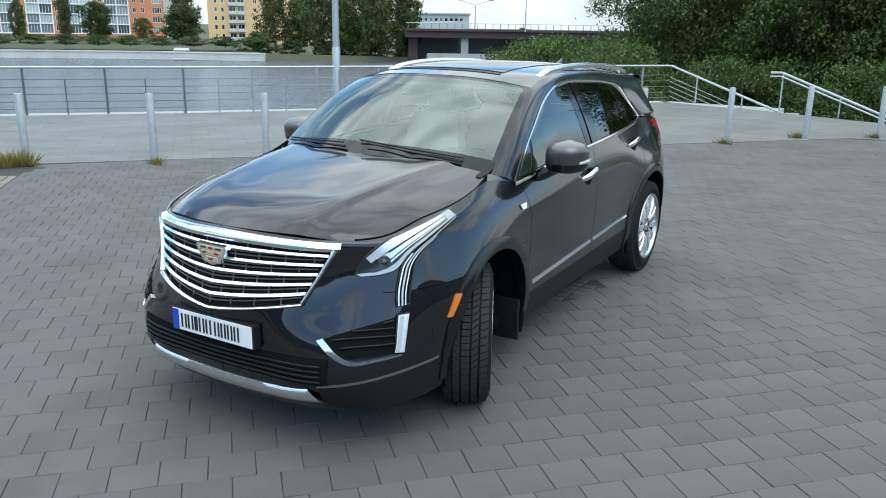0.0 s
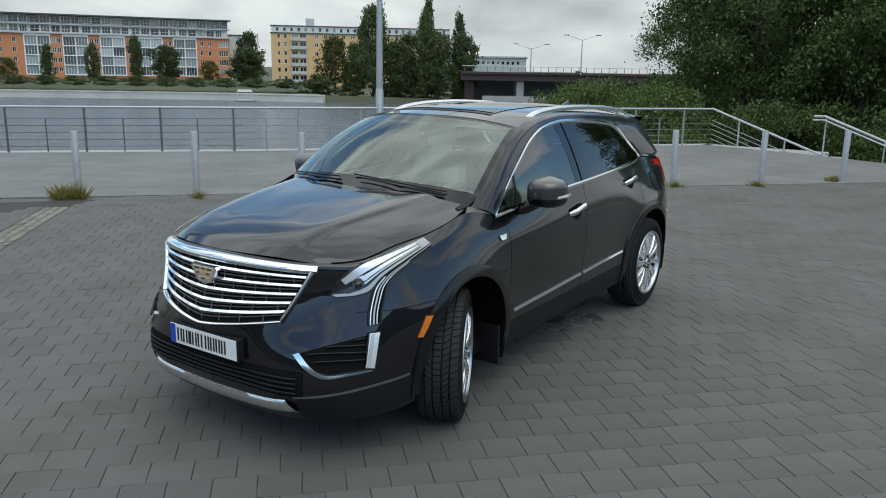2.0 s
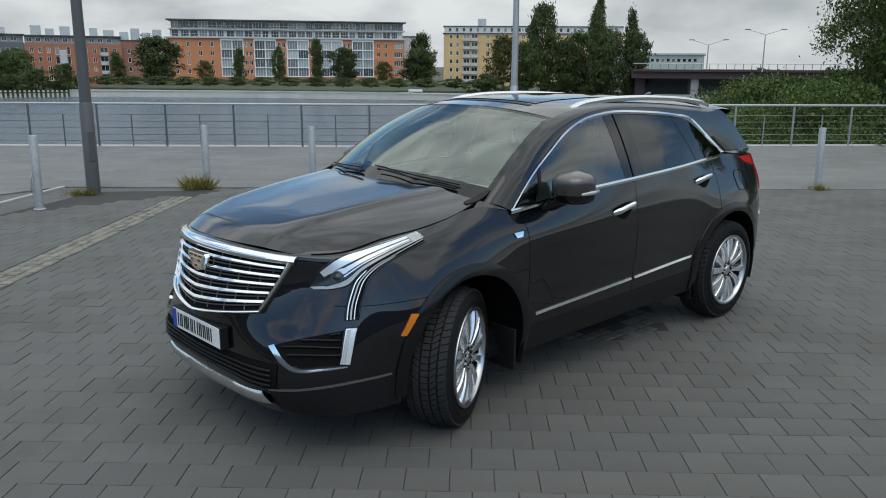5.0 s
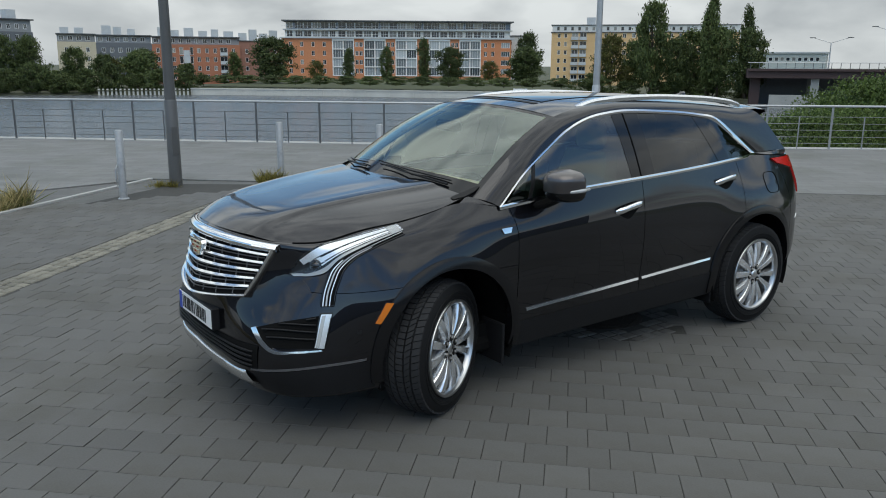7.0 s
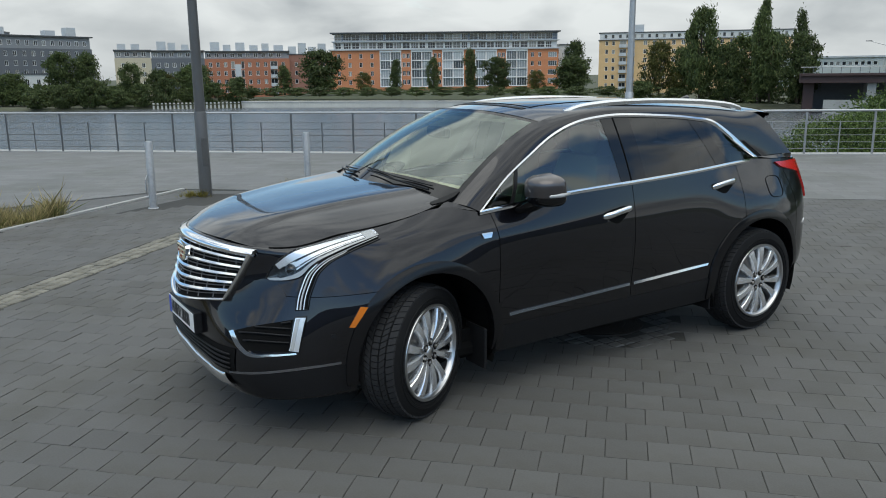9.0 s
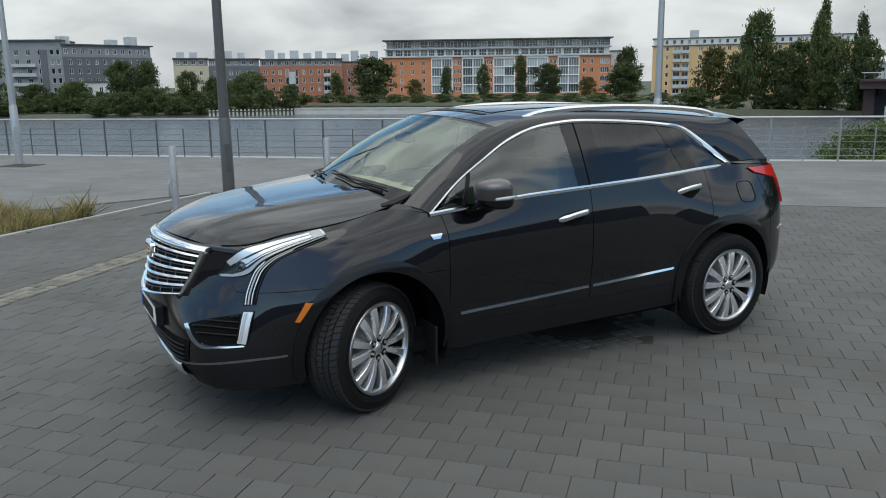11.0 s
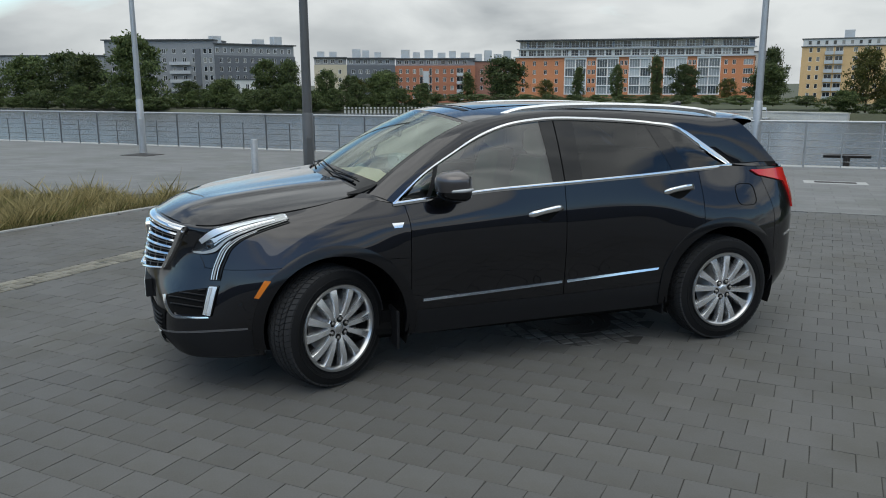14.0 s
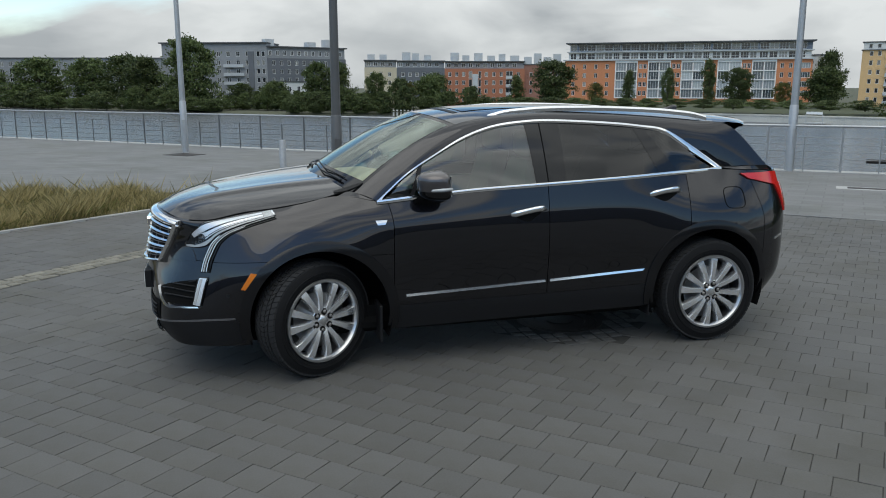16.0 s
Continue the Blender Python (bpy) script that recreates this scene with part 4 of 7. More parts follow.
class Sheet:
    """A smooth surface through rows of points, with dense samples to lay things on."""

    def __init__(self, rows, nu=520, nv=150, mirror=True):
        c = np.array(rows, float)
        if mirror:
            flip = np.array([1, -1, 1])
            c = np.concatenate([c[:, 1:2] * flip, c, c[:, -2:-1] * flip], 1)
        ku = np.r_[0, np.cumsum(np.linalg.norm(np.diff(c, axis=1), axis=2).mean(0))]
        kv = np.r_[0, np.cumsum(np.linalg.norm(np.diff(c, axis=0), axis=2).mean(1))]
        lo, hi = (ku[1], ku[-2]) if mirror else (ku[0], ku[-1])
        self.u, self.v = np.linspace(lo, hi, nu), np.linspace(0, kv[-1], nv)
        along = np.stack([hermite(r, ku, self.u) for r in c])
        self.p = np.stack([hermite(along[:, k], kv, self.v) for k in range(nu)])     # nu, nv, 3
        self.p = blur(blur(self.p, 5.0, 0, mirror), 3.5, 1, False)
        du, dv = np.gradient(self.p, axis=0), np.gradient(self.p, axis=1)
        n = np.cross(du, dv)
        n /= np.linalg.norm(n, axis=2)[..., None] + 1e-12
        out = self.p - np.array([1.3, 0, 0.8])
        n[(n * out).sum(2) < 0] *= -1
        self.n, self.kv = n, kv
        self.nu, self.nv = nu, nv

    def at(self, iu, iv, off=0.0):
        iu, iv = np.clip(np.asarray(iu, float), 0, self.nu - 1.001), np.clip(np.asarray(iv, float), 0, self.nv - 1.001)
        a, b = iu.astype(int), iv.astype(int)
        s, t = (iu - a)[..., None], (iv - b)[..., None]
        f = lambda g: (1 - s) * (1 - t) * g[a, b] + s * (1 - t) * g[a + 1, b] + (1 - s) * t * g[a, b + 1] + s * t * g[a + 1, b + 1]
        return f(self.p) + off * f(self.n)

    def find(self, q):
        """The sheet's nearest place to each point, as indices."""
        q = np.asarray(q, float).reshape(-1, 3)
        flat = self.p[::2, ::2].reshape(-1, 3)
        w = self.p[::2, ::2].shape[1]
        iu, iv = np.empty(len(q)), np.empty(len(q))
        for k in range(0, len(q), 200):
            best = ((flat[None] - q[k:k + 200, None]) ** 2).sum(2).argmin(1)
            iu[k:k + 200], iv[k:k + 200] = 2.0 * (best // w), 2.0 * (best % w)
        for _ in range(4):
            x = self.at(iu, iv)
            tu, tv = self.at(iu + 0.5, iv) - self.at(iu - 0.5, iv), self.at(iu, iv + 0.5) - self.at(iu, iv - 0.5)
            r = q - x
            a, b, c = (tu * tu).sum(1), (tu * tv).sum(1), (tv * tv).sum(1)
            e, f = (tu * r).sum(1), (tv * r).sum(1)
            det = a * c - b * b + 1e-15
            iu = np.clip(iu + np.clip((e * c - b * f) / det, -3, 3), 0, self.nu - 1.001)
            iv = np.clip(iv + np.clip((a * f - b * e) / det, -3, 3), 0, self.nv - 1.001)
        return iu, iv

    def lay(self, q, off):
        q = np.asarray(q, float)
        iu, iv = self.find(q)
        return self.at(iu, iv, off).reshape(q.shape)


belt = Sheet(BELT)


def side_index(x, z=0.8):
    """The belt's column at a length x on the flank."""
    iu, _ = belt.find([[x, 0.91, z]])
    return float(iu[0])


def both(rows):
    """The same rows on the other side."""
    return [[(p[0], -p[1], p[2]) for p in r] for r in rows]


def turned_rows(rows, depth, inward):
    """Adds returned edges round a patch, so that it has thickness."""
    r = np.array(rows)
    mid = np.array(inward)
    def pull(p):
        d = mid - p
        return p + d / np.linalg.norm(d, axis=-1)[..., None] * depth
    r = np.concatenate([pull(r[:1]), r, pull(r[-1:])], 0)
    return np.concatenate([pull(r[:, :1]), r, pull(r[:, -1:])], 1)


def sided(rows, sign):
    r = np.array(rows, float).copy()
    r[..., 1] *= sign
    return r


def outward(me, centre=(1.3, 0, 0.8)):
    """Turns all faces away from a centre, as a whole."""
    c = Vector(centre)
    if sum(f.normal.dot(f.center - c) * f.area for f in me.polygons) < 0:
        me.flip_normals()
    return me


def sheet_part(name, rows, mat, parent, label="", smooth=True, angle=35, centre=(1.3, 0, 0.8)):
    g = Geo().grid([[tuple(p) for p in r] for r in np.asarray(rows)])
    me = bpy.data.meshes.new(name)
    me.from_pydata(g.v, [], g.f)
    outward(me, centre)
    if smooth:
        me.shade_smooth()
        me.set_sharp_from_angle(angle=radians(angle))
    me.materials.append(mat)
    return part(name, me, None, parent, label)


car = thing("car", Matrix.Identity(4), "dark metallic sport utility car with chrome grille on grey pavers", "car")
ARCHES = ((-0.02, 0.395), (2.834, 0.405))
ARCH_IN, ARCH_OUT = 0.462, 0.525


def belt_panel(name, u0, u1, v0, v1, mat, sign, label="", du=3.0, dv=2.0, off=0.0, arches=True, gap=0.0025):
    """A body panel: a stretch of the belt with turned-in edges and the wheel openings cut out."""
    step = np.linalg.norm(belt.at(u0 + 1, 60) - belt.at(u0, 60))
    u0, u1 = u0 + gap / step, u1 - gap / np.linalg.norm(belt.at(u1 - 1, 60) - belt.at(u1, 60))
    us, vs = np.linspace(u0, u1, max(2, int((u1 - u0) / du) + 1)), np.linspace(v0, v1, max(2, int((v1 - v0) / dv) + 1))
    U, V = np.meshgrid(us, vs, indexing="ij")
    p = belt.at(U, V, off)
    inner = belt.at(U, V, off - 0.014)
    p = np.concatenate([inner[:1], p, inner[-1:]], 0)
    a = np.concatenate([inner[:1, :1], inner[:, :1], inner[-1:, :1]], 0)
    b = np.concatenate([inner[:1, -1:], inner[:, -1:], inner[-1:, -1:]], 0)
    p = np.concatenate([a, p, b], 1)
    keep = np.ones(p.shape[:2], bool)
    if arches:
        for cx, cz in ARCHES:
            keep &= np.hypot(p[..., 0] - cx, p[..., 2] - cz) > ARCH_IN
    w = p.shape[1]
    flat = p.reshape(-1, 3).copy()
    kf = keep.ravel()
    fs, edge = [], set()
    for i in range(p.shape[0] - 1):
        for k in range(w - 1):
            q = (i * w + k, (i + 1) * w + k, (i + 1) * w + k + 1, i * w + k + 1)
            inside = [j for j in q if not kf[j]]
            if len(inside) < 4:
                fs.append(q)
                edge.update(inside)
    for j in edge:
        for cx, cz in ARCHES:
            d = flat[j] - np.array([cx, 0, cz])
            r = math.hypot(d[0], d[2])
            if r <= ARCH_IN:
                flat[j, 0], flat[j, 2] = cx + d[0] / r * ARCH_IN, cz + d[2] / r * ARCH_IN
    flat[:, 1] *= sign
    used = sorted({j for f in fs for j in f})
    remap = {j: n for n, j in enumerate(used)}
    if not fs:
        return None
    me = bpy.data.meshes.new(name)
    me.from_pydata([tuple(flat[j]) for j in used], [], [tuple(remap[j] for j in f) for f in fs])
    outward(me)
    me.shade_smooth()
    me.set_sharp_from_angle(angle=radians(40))
    me.materials.append(mat)
    return part(name, me, None, car, label)


U = {x: side_index(x) for x in (-0.50, 0.465, 1.557, 2.655, 3.30)}
VSILL = float(belt.find([[1.0, 0.885, 0.45]])[1][0])
VSEAM = float(belt.find([[-0.52, 0.92, 0.80]])[1][0])
VTOP = belt.nv - 1.001
for s in (-1, 1):
    belt_panel("front_bumper", 0, U[0.465], 0, VSEAM - 0.25, M["paint"], s)
    belt_panel("fender", 0, U[0.465], VSEAM + 0.25, VTOP, M["paint"], s)
    belt_panel("front_door", U[0.465], U[1.557], VSILL, VTOP, M["paint"], s)
    belt_panel("rear_door", U[1.557], U[2.655], VSILL, VTOP, M["paint"], s)
    belt_panel("rocker_panel", U[0.465], U[2.655], 0, VSILL - 0.5, M["black_plastic"], s, "black plastic sill")
    belt_panel("rear_quarter", U[2.655], U[3.30], 0, VTOP, M["paint"], s)
    belt_panel("rear_bumper", U[3.30], belt.nu - 1.001, 0, VTOP, M["paint"], s)
    belt_panel("inner_shell", 0, belt.nu - 1.001, 0, VTOP, M["shadow_black"], s, du=6, dv=5, off=-0.03)


def ribbon(a, b, n, across, off, sheet=belt, depth=0.012, tilt=0.0):
    """Rows between two curves laid on a sheet, its edges sunk into the sheet."""
    a, b = curve(a, n), curve(b, n)
    rows = np.stack([a + (b - a) * f for f in np.linspace(0, 1, across)])
    laid = np.stack([sheet.lay(r, off + tilt * (1 - k / max(1, across - 1))) for k, r in enumerate(rows)]) if tilt else sheet.lay(rows, off)
    low = sheet.lay(rows, -depth)
    r = np.concatenate([low[:1], laid, low[-1:]], 0)
    lo = np.concatenate([low[:1], low, low[-1:]], 0)
    return np.concatenate([lo[:, :1], r, lo[:, -1:]], 1)


def trim(name, a, b, n, across, off, mat, parent, sign, label="", depth=0.012, tilt=0.0):
    return sheet_part(name, sided(ribbon(a, b, n, across, off, depth=depth, tilt=tilt), sign), mat, parent, label)


# wheel arch mouldings
for s in (-1, 1):
    for cx, cz in ARCHES:
        a0, a1 = (radians(-12), radians(197)) if cx < 1 else (radians(-14), radians(192))
        angs = np.linspace(a0, a1, 48)
        rows = []
        for r, off in ((ARCH_OUT, -0.004), (ARCH_OUT - 0.003, 0.010), (0.495, 0.014), (ARCH_IN - 0.008, 0.012)):
            pts = np.array([(cx + r * math.cos(a), 0.95, max(cz + r * math.sin(a), 0.285)) for a in angs])
            rows.append(belt.lay(pts, off))
        inner = rows[-1].copy()
        inner[:, 1] -= 0.06
        rows.append(inner)
        sheet_part("arch_moulding", sided(np.stack(rows), s), M["gloss_arch"], car, "black wheel arch moulding")
        liner = Geo()
        lr = []
        for y in (0.90, 0.50):
            lr.append([(cx + (ARCH_IN + 0.01) * math.cos(a), s * y, cz + (ARCH_IN + 0.01) * math.sin(a)) for a in np.linspace(radians(-20), radians(200), 30)])
        lr.append([(cx, s * 0.50, cz)] * 30)
        liner.grid(lr)
        part("wheel_arch_liner", liner, M["shadow_black"], car)

# hood
HOOD_C = curve([(-1.03, 0, 1.065), (-.93, 0, 1.115), (-.78, 0, 1.160), (-.55, 0, 1.200), (-.25, 0, 1.243), (.02, 0, 1.272)], 34)
HOOD_E = curve([(-.885, .53, 1.037), (-.79, .625, 1.033), (-.70, .685, 1.038), (-.48, .748, 1.087), (-.25, .787, 1.117), (0.0, .790, 1.160), (.19, .762, 1.207)], 34)


def crown_rows(centre, edge, n, power=2.0, ridge=0.0, flat=2.0):
    ps = np.linspace(-1, 1, n)
    rows = []
    for c, e in zip(centre, edge):
        a = np.abs(ps)
        x = c[0] + (e[0] - c[0]) * a ** power
        z = c[2] + (e[2] - c[2]) * a ** flat + ridge * np.exp(-((a - 0.60) / 0.07) ** 2)
        rows.append(np.stack([x, ps * e[1], z], 1))
    return np.array(rows)


hood_rows = crown_rows(HOOD_C, HOOD_E, 101, 2.2, 0.0, 3.5)
fade = np.clip((hood_rows[..., 0] + 1.0) / 0.35, 0, 1)
wide = np.abs(hood_rows[..., 1])
crease = 0.40 + 0.16 * np.clip((hood_rows[..., 0] + 0.9) / 1.0, 0, 1)
hood_rows[..., 2] += fade * 0.014 * np.where(wide < crease, np.exp(-((crease - wide) / 0.12) ** 2), np.exp(-((wide - crease) / 0.024) ** 2))
sheet_part("hood", turned_rows(hood_rows, 0.012, (0, 0, 0.6)), M["paint"], car, "dark metallic hood with two creases", angle=50)

for s in (-1, 1):
    # a black bar along the hood's edge stands for shade in the shut line
    gap = [(q[0], s * (q[1] + .002), q[2] + .001) for q in HOOD_E[3:]]
    part("hood_gap_shade", Geo().tube(gap, .0035, 5), M["shadow_black"], car, smooth=True)

# greenhouse curves
DLO = [(.366, .842, 1.143), (.574, .803, 1.315), (.79, .757, 1.44), (.99, .714, 1.544), (1.2, .682, 1.612), (1.42, .662, 1.641), (1.65, .652, 1.648), (2.08, .650, 1.626), (2.35, .652, 1.60), (2.55, .660, 1.566), (2.776, .688, 1.435), (3.005, .716, 1.282)]
CANT = [(.23, .778, 1.195), (.46, .742, 1.368), (.70, .697, 1.515), (.95, .650, 1.62), (1.2, .622, 1.668), (1.42, .607, 1.688), (1.65, .597, 1.694), (2.08, .592, 1.684), (2.45, .592, 1.662), (2.85, .600, 1.625), (3.12, .640, 1.575), (3.39, .735, 1.29)]
SILL = [(.366, .842, 1.143), (.60, .850, 1.166), (1.0, .855, 1.20), (1.3, .858, 1.215), (1.6, .857, 1.227), (2.0, .845, 1.243), (2.3, .826, 1.256), (2.576, .800, 1.27), (2.8, .765, 1.276), (3.005, .716, 1.282)]


def by_index(points, n, last=None):
    p = np.asarray(points, float)
    k = np.arange(len(p), dtype=float)
    return hermite(p, k, np.linspace(0, len(p) - 1 if last is None else last, n))


D, C = by_index(DLO, 90), by_index(CANT, 90)
for s in (-1, 1):
    rows = np.stack([D + (C - D) * f + np.outer(np.full(90, 0.010 * math.sin(math.pi * f)), (0, 0.7, 0.7)) for f in np.linspace(0, 1, 9)])
    sheet_part("roof_side", sided(turned_rows(rows, 0.01, (1.4, 0, 1.0)), s), M["paint"], car)
    # panel behind the quarter window down to the tail
    low = curve([(3.005, .716, 1.282), (3.10, .745, 1.27), (3.25, .745, 1.262), (3.42, .712, 1.253)], 14)
    up = curve([(3.005, .716, 1.285), (3.12, .724, 1.287), (3.25, .732, 1.289), (3.39, .735, 1.291)], 14)
    sheet_part("tail_shoulder", sided(np.stack([low + (up - low) * f for f in np.linspace(0, 1, 4)]), s), M["paint"], car)
    fl = curve([(.12, .795, 1.178), (.25, .815, 1.165), (.366, .838, 1.146), (.45, .84, 1.150)], 12)
    fu = curve([(.19, .762, 1.207), (.23, .776, 1.197), (.30, .79, 1.20), (.366, .842, 1.147)], 12)
    sheet_part("cowl_corner", sided(np.stack([fl + (fu - fl) * f for f in np.linspace(0, 1, 4)]), s), M["paint"], car)

for s in (-1, 1):
    wedge = [[(.10, s * .735, 1.206), (.10, s * .760, 1.196), (.11, s * .748, 1.188)], [(.18, s * .738, 1.226), (.18, s * .768, 1.208), (.19, s * .752, 1.195)], [(.25, s * .744, 1.248), (.25, s * .766, 1.232), (.25, s * .752, 1.222)], [(.29, s * .750, 1.258), (.29, s * .756, 1.254), (.29, s * .752, 1.250)]]
    part("cowl_end_cap", Geo().grid(wedge, close=True), M["black_plastic"], car, "black cowl end cap", smooth=True, angle=50)

# windscreen
WS_C = by_index([(.02, 0, 1.272), (.27, 0, 1.425), (.52, 0, 1.562), (.80, 0, 1.685)], 26)
WS_E = by_index(CANT, 26, 3)
ws = crown_rows(WS_C, WS_E, 49, 2.0, 0, 2.4)
inner = slice(1, 48)
sheet_part("windscreen", ws[3:-1, inner], M["clear"], car, "clear windscreen reflecting the sky").visible_shadow = False
sheet_part("windscreen_border", ws[:, :2] + np.array([0, 0, -.001]), M["gloss_black"], car)
sheet_part("windscreen_border", ws[:, 47:] + np.array([0, 0, -.001]), M["gloss_black"], car)
sheet_part("windscreen_border", ws[:4, 1:48] + np.array([0, 0, -.001]), M["gloss_black"], car)
sheet_part("windscreen_border", ws[-2:, 1:48] + np.array([0, 0, -.001]), M["gloss_black"], car)

# cowl between hood and screen
cow = []
for f in np.linspace(0, 1, 4):
    cow.append(np.stack([np.array([h[0] + (w[0] - h[0]) * f + 0.01, h[1] + (w[1] - h[1]) * f, min(h[2], w[2]) - 0.022 * math.sin(math.pi * f) - 0.004]) for h, w in zip(hood_rows[-1][::2], crown_rows(WS_C[:1], WS_E[:1], 51, 2.0, 0, 2.4)[0])]))
sheet_part("cowl", np.stack(cow), M["black_plastic"], car)

# roof
ROOF_C = curve([(.80, 0, 1.685), (1.05, 0, 1.715), (1.577, 0, 1.733), (2.1, 0, 1.728), (2.6, 0, 1.70), (3.0, 0, 1.668), (3.22, 0, 1.645)], 60)
ROOF_E = by_index(CANT[3:], 60, 6.4)
roof = crown_rows(ROOF_C, ROOF_E, 45, 2.0, 0, 2.6)
sheet_part("roof", roof, M["paint"], car, angle=60)
glassy = roof[6:38, 8:37] + np.array([0, 0, 0.004])
sheet_part("roof_glass", turned_rows(glassy, 0.006, (1.6, 0, 0)), M["gloss_black"], car, "dark panoramic roof glass")
sheet_part("roof_glass_seal", turned_rows(roof[4:6, 8:37] + np.array([0, 0, 0.003]), 0.004, (1.6, 0, 0)), M["black_plastic"], car)

# spoiler and rear glass
sp = []
for y in np.linspace(-1, 1, 41):
    a = abs(y)
    w = 0.64
    x1 = 3.47 - 0.24 * a ** 2.2
    z1 = 1.628 - 0.030 * a ** 2.2
    x0 = 2.95 + 0.0 * a
    z0 = 1.676 - 0.060 * a ** 2.6
    drop = 0.018 + 0.03 * (1 - a ** 3)
    sp.append([(x0, y * .605, z0), (x0 + .12, y * .612, z0 - .008), ((x0 + x1) / 2, y * w * .985, (z0 + z1) / 2 + 0.006), (x1 - 0.04, y * w * .995, z1 + 0.006), (x1, y * w * .985, z1 - 0.004), (x1 + .004, y * w * .98, z1 - 0.016), (x1 - 0.03, y * w * .97, z1 - .018 - drop * .4), (x0 + 0.20, y * w * .985, z1 - .03 - drop)])
sheet_part("spoiler", np.array(sp), M["paint"], car, angle=50)
RG_C = curve([(3.33, 0, 1.60), (3.48, 0, 1.45), (3.62, 0, 1.28)], 16)
RG_E = curve([(3.12, .640, 1.573), (3.25, .690, 1.43), (3.39, .735, 1.29)], 16)
sheet_part("rear_window", crown_rows(RG_C, RG_E, 31, 2.4, 0, 2.0), M["gloss_black"], car, "dark rear window")

# side windows, laid between sill and top line
def window_point(x, f):
    """A place on the side glass: length x, share f of the way from sill to top line."""
    lo = np.array([np.interp(x, [p[0] for p in SILL], [p[k] for p in SILL]) for k in (1, 2)])
    fine = D
    hi = np.array([np.interp(x, fine[:, 0], fine[:, k]) for k in (1, 2)])
    y, z = lo + (hi - lo) * f
    return np.array([x, y - 0.012 + 0.012 * math.sin(math.pi * f), z])


def side_pane(name, xa, xb, mat, s, label, n=22, m=8, push=0.0, f0=0.0, f1=1.0):
    """xa and xb: length at the sill and at the top of the pane's front and rear edges."""
    rows = []
    for f in np.linspace(f0, f1, m):
        a, b = xa[0] + (xa[1] - xa[0]) * f, xb[0] + (xb[1] - xb[0]) * f
        rows.append([window_point(x, f) + np.array([0, push, 0]) for x in np.linspace(a, b, n)])
    ob = sheet_part(name, sided(np.array(rows), s), mat, car, label)
    return ob


for s in (-1, 1):
    side_pane("quarter_light", (.39, .56), (.585, .66), M["side_clear"], s, "small front quarter light")
    side_pane("front_divider", (.585, .665), (.615, .695), M["black_plastic"], s, "", 3, 8, 0.002)
    side_pane("front_window", (.615, .695), (1.475, 1.44), M["side_clear"], s, "clear front side window").visible_shadow = False
    side_pane("b_pillar", (1.475, 1.44), (1.70, 1.70), M["gloss_black"], s, "gloss black pillar", 8, 8, 0.002)
    side_pane("rear_window_side", (1.70, 1.70), (2.44, 2.27), M["tint"], s, "dark privacy glass window")
    side_pane("c_pillar", (2.44, 2.27), (2.60, 2.36), M["gloss_black"], s, "", 5, 8, 0.002)
    side_pane("quarter_window", (2.60, 2.36), (2.985, 2.60), M["tint"], s, "dark rear quarter window")
    # shut line over the pillar, its shade drawn as a black bar
    part("pillar_gap_shade", Geo().tube([tuple(sided([window_point(1.565 - 0.01 * f, f) + np.array([0, .004, 0])], s)[0]) for f in (0, .25, .5, .75, 1)], 0.004, 5), M["shadow_black"], car)
    # chrome surround
    low = np.array(SILL) + np.array([0, .006, 0.004])
    lo2 = low + np.array([0, .003, -0.026])
    sheet_part("chrome_sill_trim", sided(turned_rows(np.stack([by_index(lo2, 70), by_index((low + lo2) / 2 + np.array([0, .004, 0]), 70), by_index(low, 70)]), 0.012, (1.5, 0, 1.2)), s), M["chrome"], car, "chrome window trim")
    hi1 = np.array(DLO) + np.array([0, .008, 0])
    wid = np.interp(np.arange(12), [0, 8, 9, 10, 11], [.022, .024, .03, .05, .052])
    nrm = np.array([(.5, -.3, -.6)] * 3 + [(.3, -.1, -.9)] + [(0, 0, -1)] * 5 + [(-.35, 0, -.9), (-.85, .1, -.45), (-.95, .1, .1)])
    hi2 = hi1 + nrm * wid[:, None] + np.array([0, .003, 0])
    sheet_part("chrome_roof_trim", sided(turned_rows(np.stack([by_index(hi1, 90), by_index((hi1 + hi2) / 2 + np.array([0, .005, 0]), 90), by_index(hi2, 90)]), 0.012, (1.5, 0, 1.2)), s), M["chrome"], car, "chrome window trim")

# roof rails
for s in (-1, 1):
    rail = curve([(1.20, .575, 1.672), (1.30, .572, 1.700), (1.50, .568, 1.722), (1.85, .565, 1.732), (2.3, .565, 1.722), (2.65, .568, 1.70), (2.86, .575, 1.672), (2.93, .577, 1.652)], 40)
    rows = [[(p[0], s * (p[1] + dy), p[2] + dz) for p in rail] for dy, dz in ((.024, -.03), (.026, -.008), (.014, .006), (-.010, .006), (-.022, -.008), (-.020, -.03))]
    sheet_part("roof_rail", np.array(rows), M["satin"], car, "satin aluminium roof rail", centre=(1.8, s * 0.57, 1.66))

# antenna
g = Geo()
fin = []
for f in np.linspace(0, 1, 9):
    x, h, w = 2.82 + 0.20 * f, 0.062 * f ** 1.1 * (1 if f < .95 else .75), 0.030 * (1 - 0.5 * f)
    fin.append([(x, -w, 1.672 - .10 * (x - 2.82)), (x + 0.02 * f, -w * .35, 1.672 + h * .7), (x + .02 * f, 0, 1.676 + h), (x + .02 * f, w * .35, 1.672 + h * .7), (x, w, 1.672 - .10 * (x - 2.82))])
part("antenna_fin", g.grid(fin), M["paint"], car, "dark antenna fin", smooth=True)

# grille
NOSE = belt.p[:190]


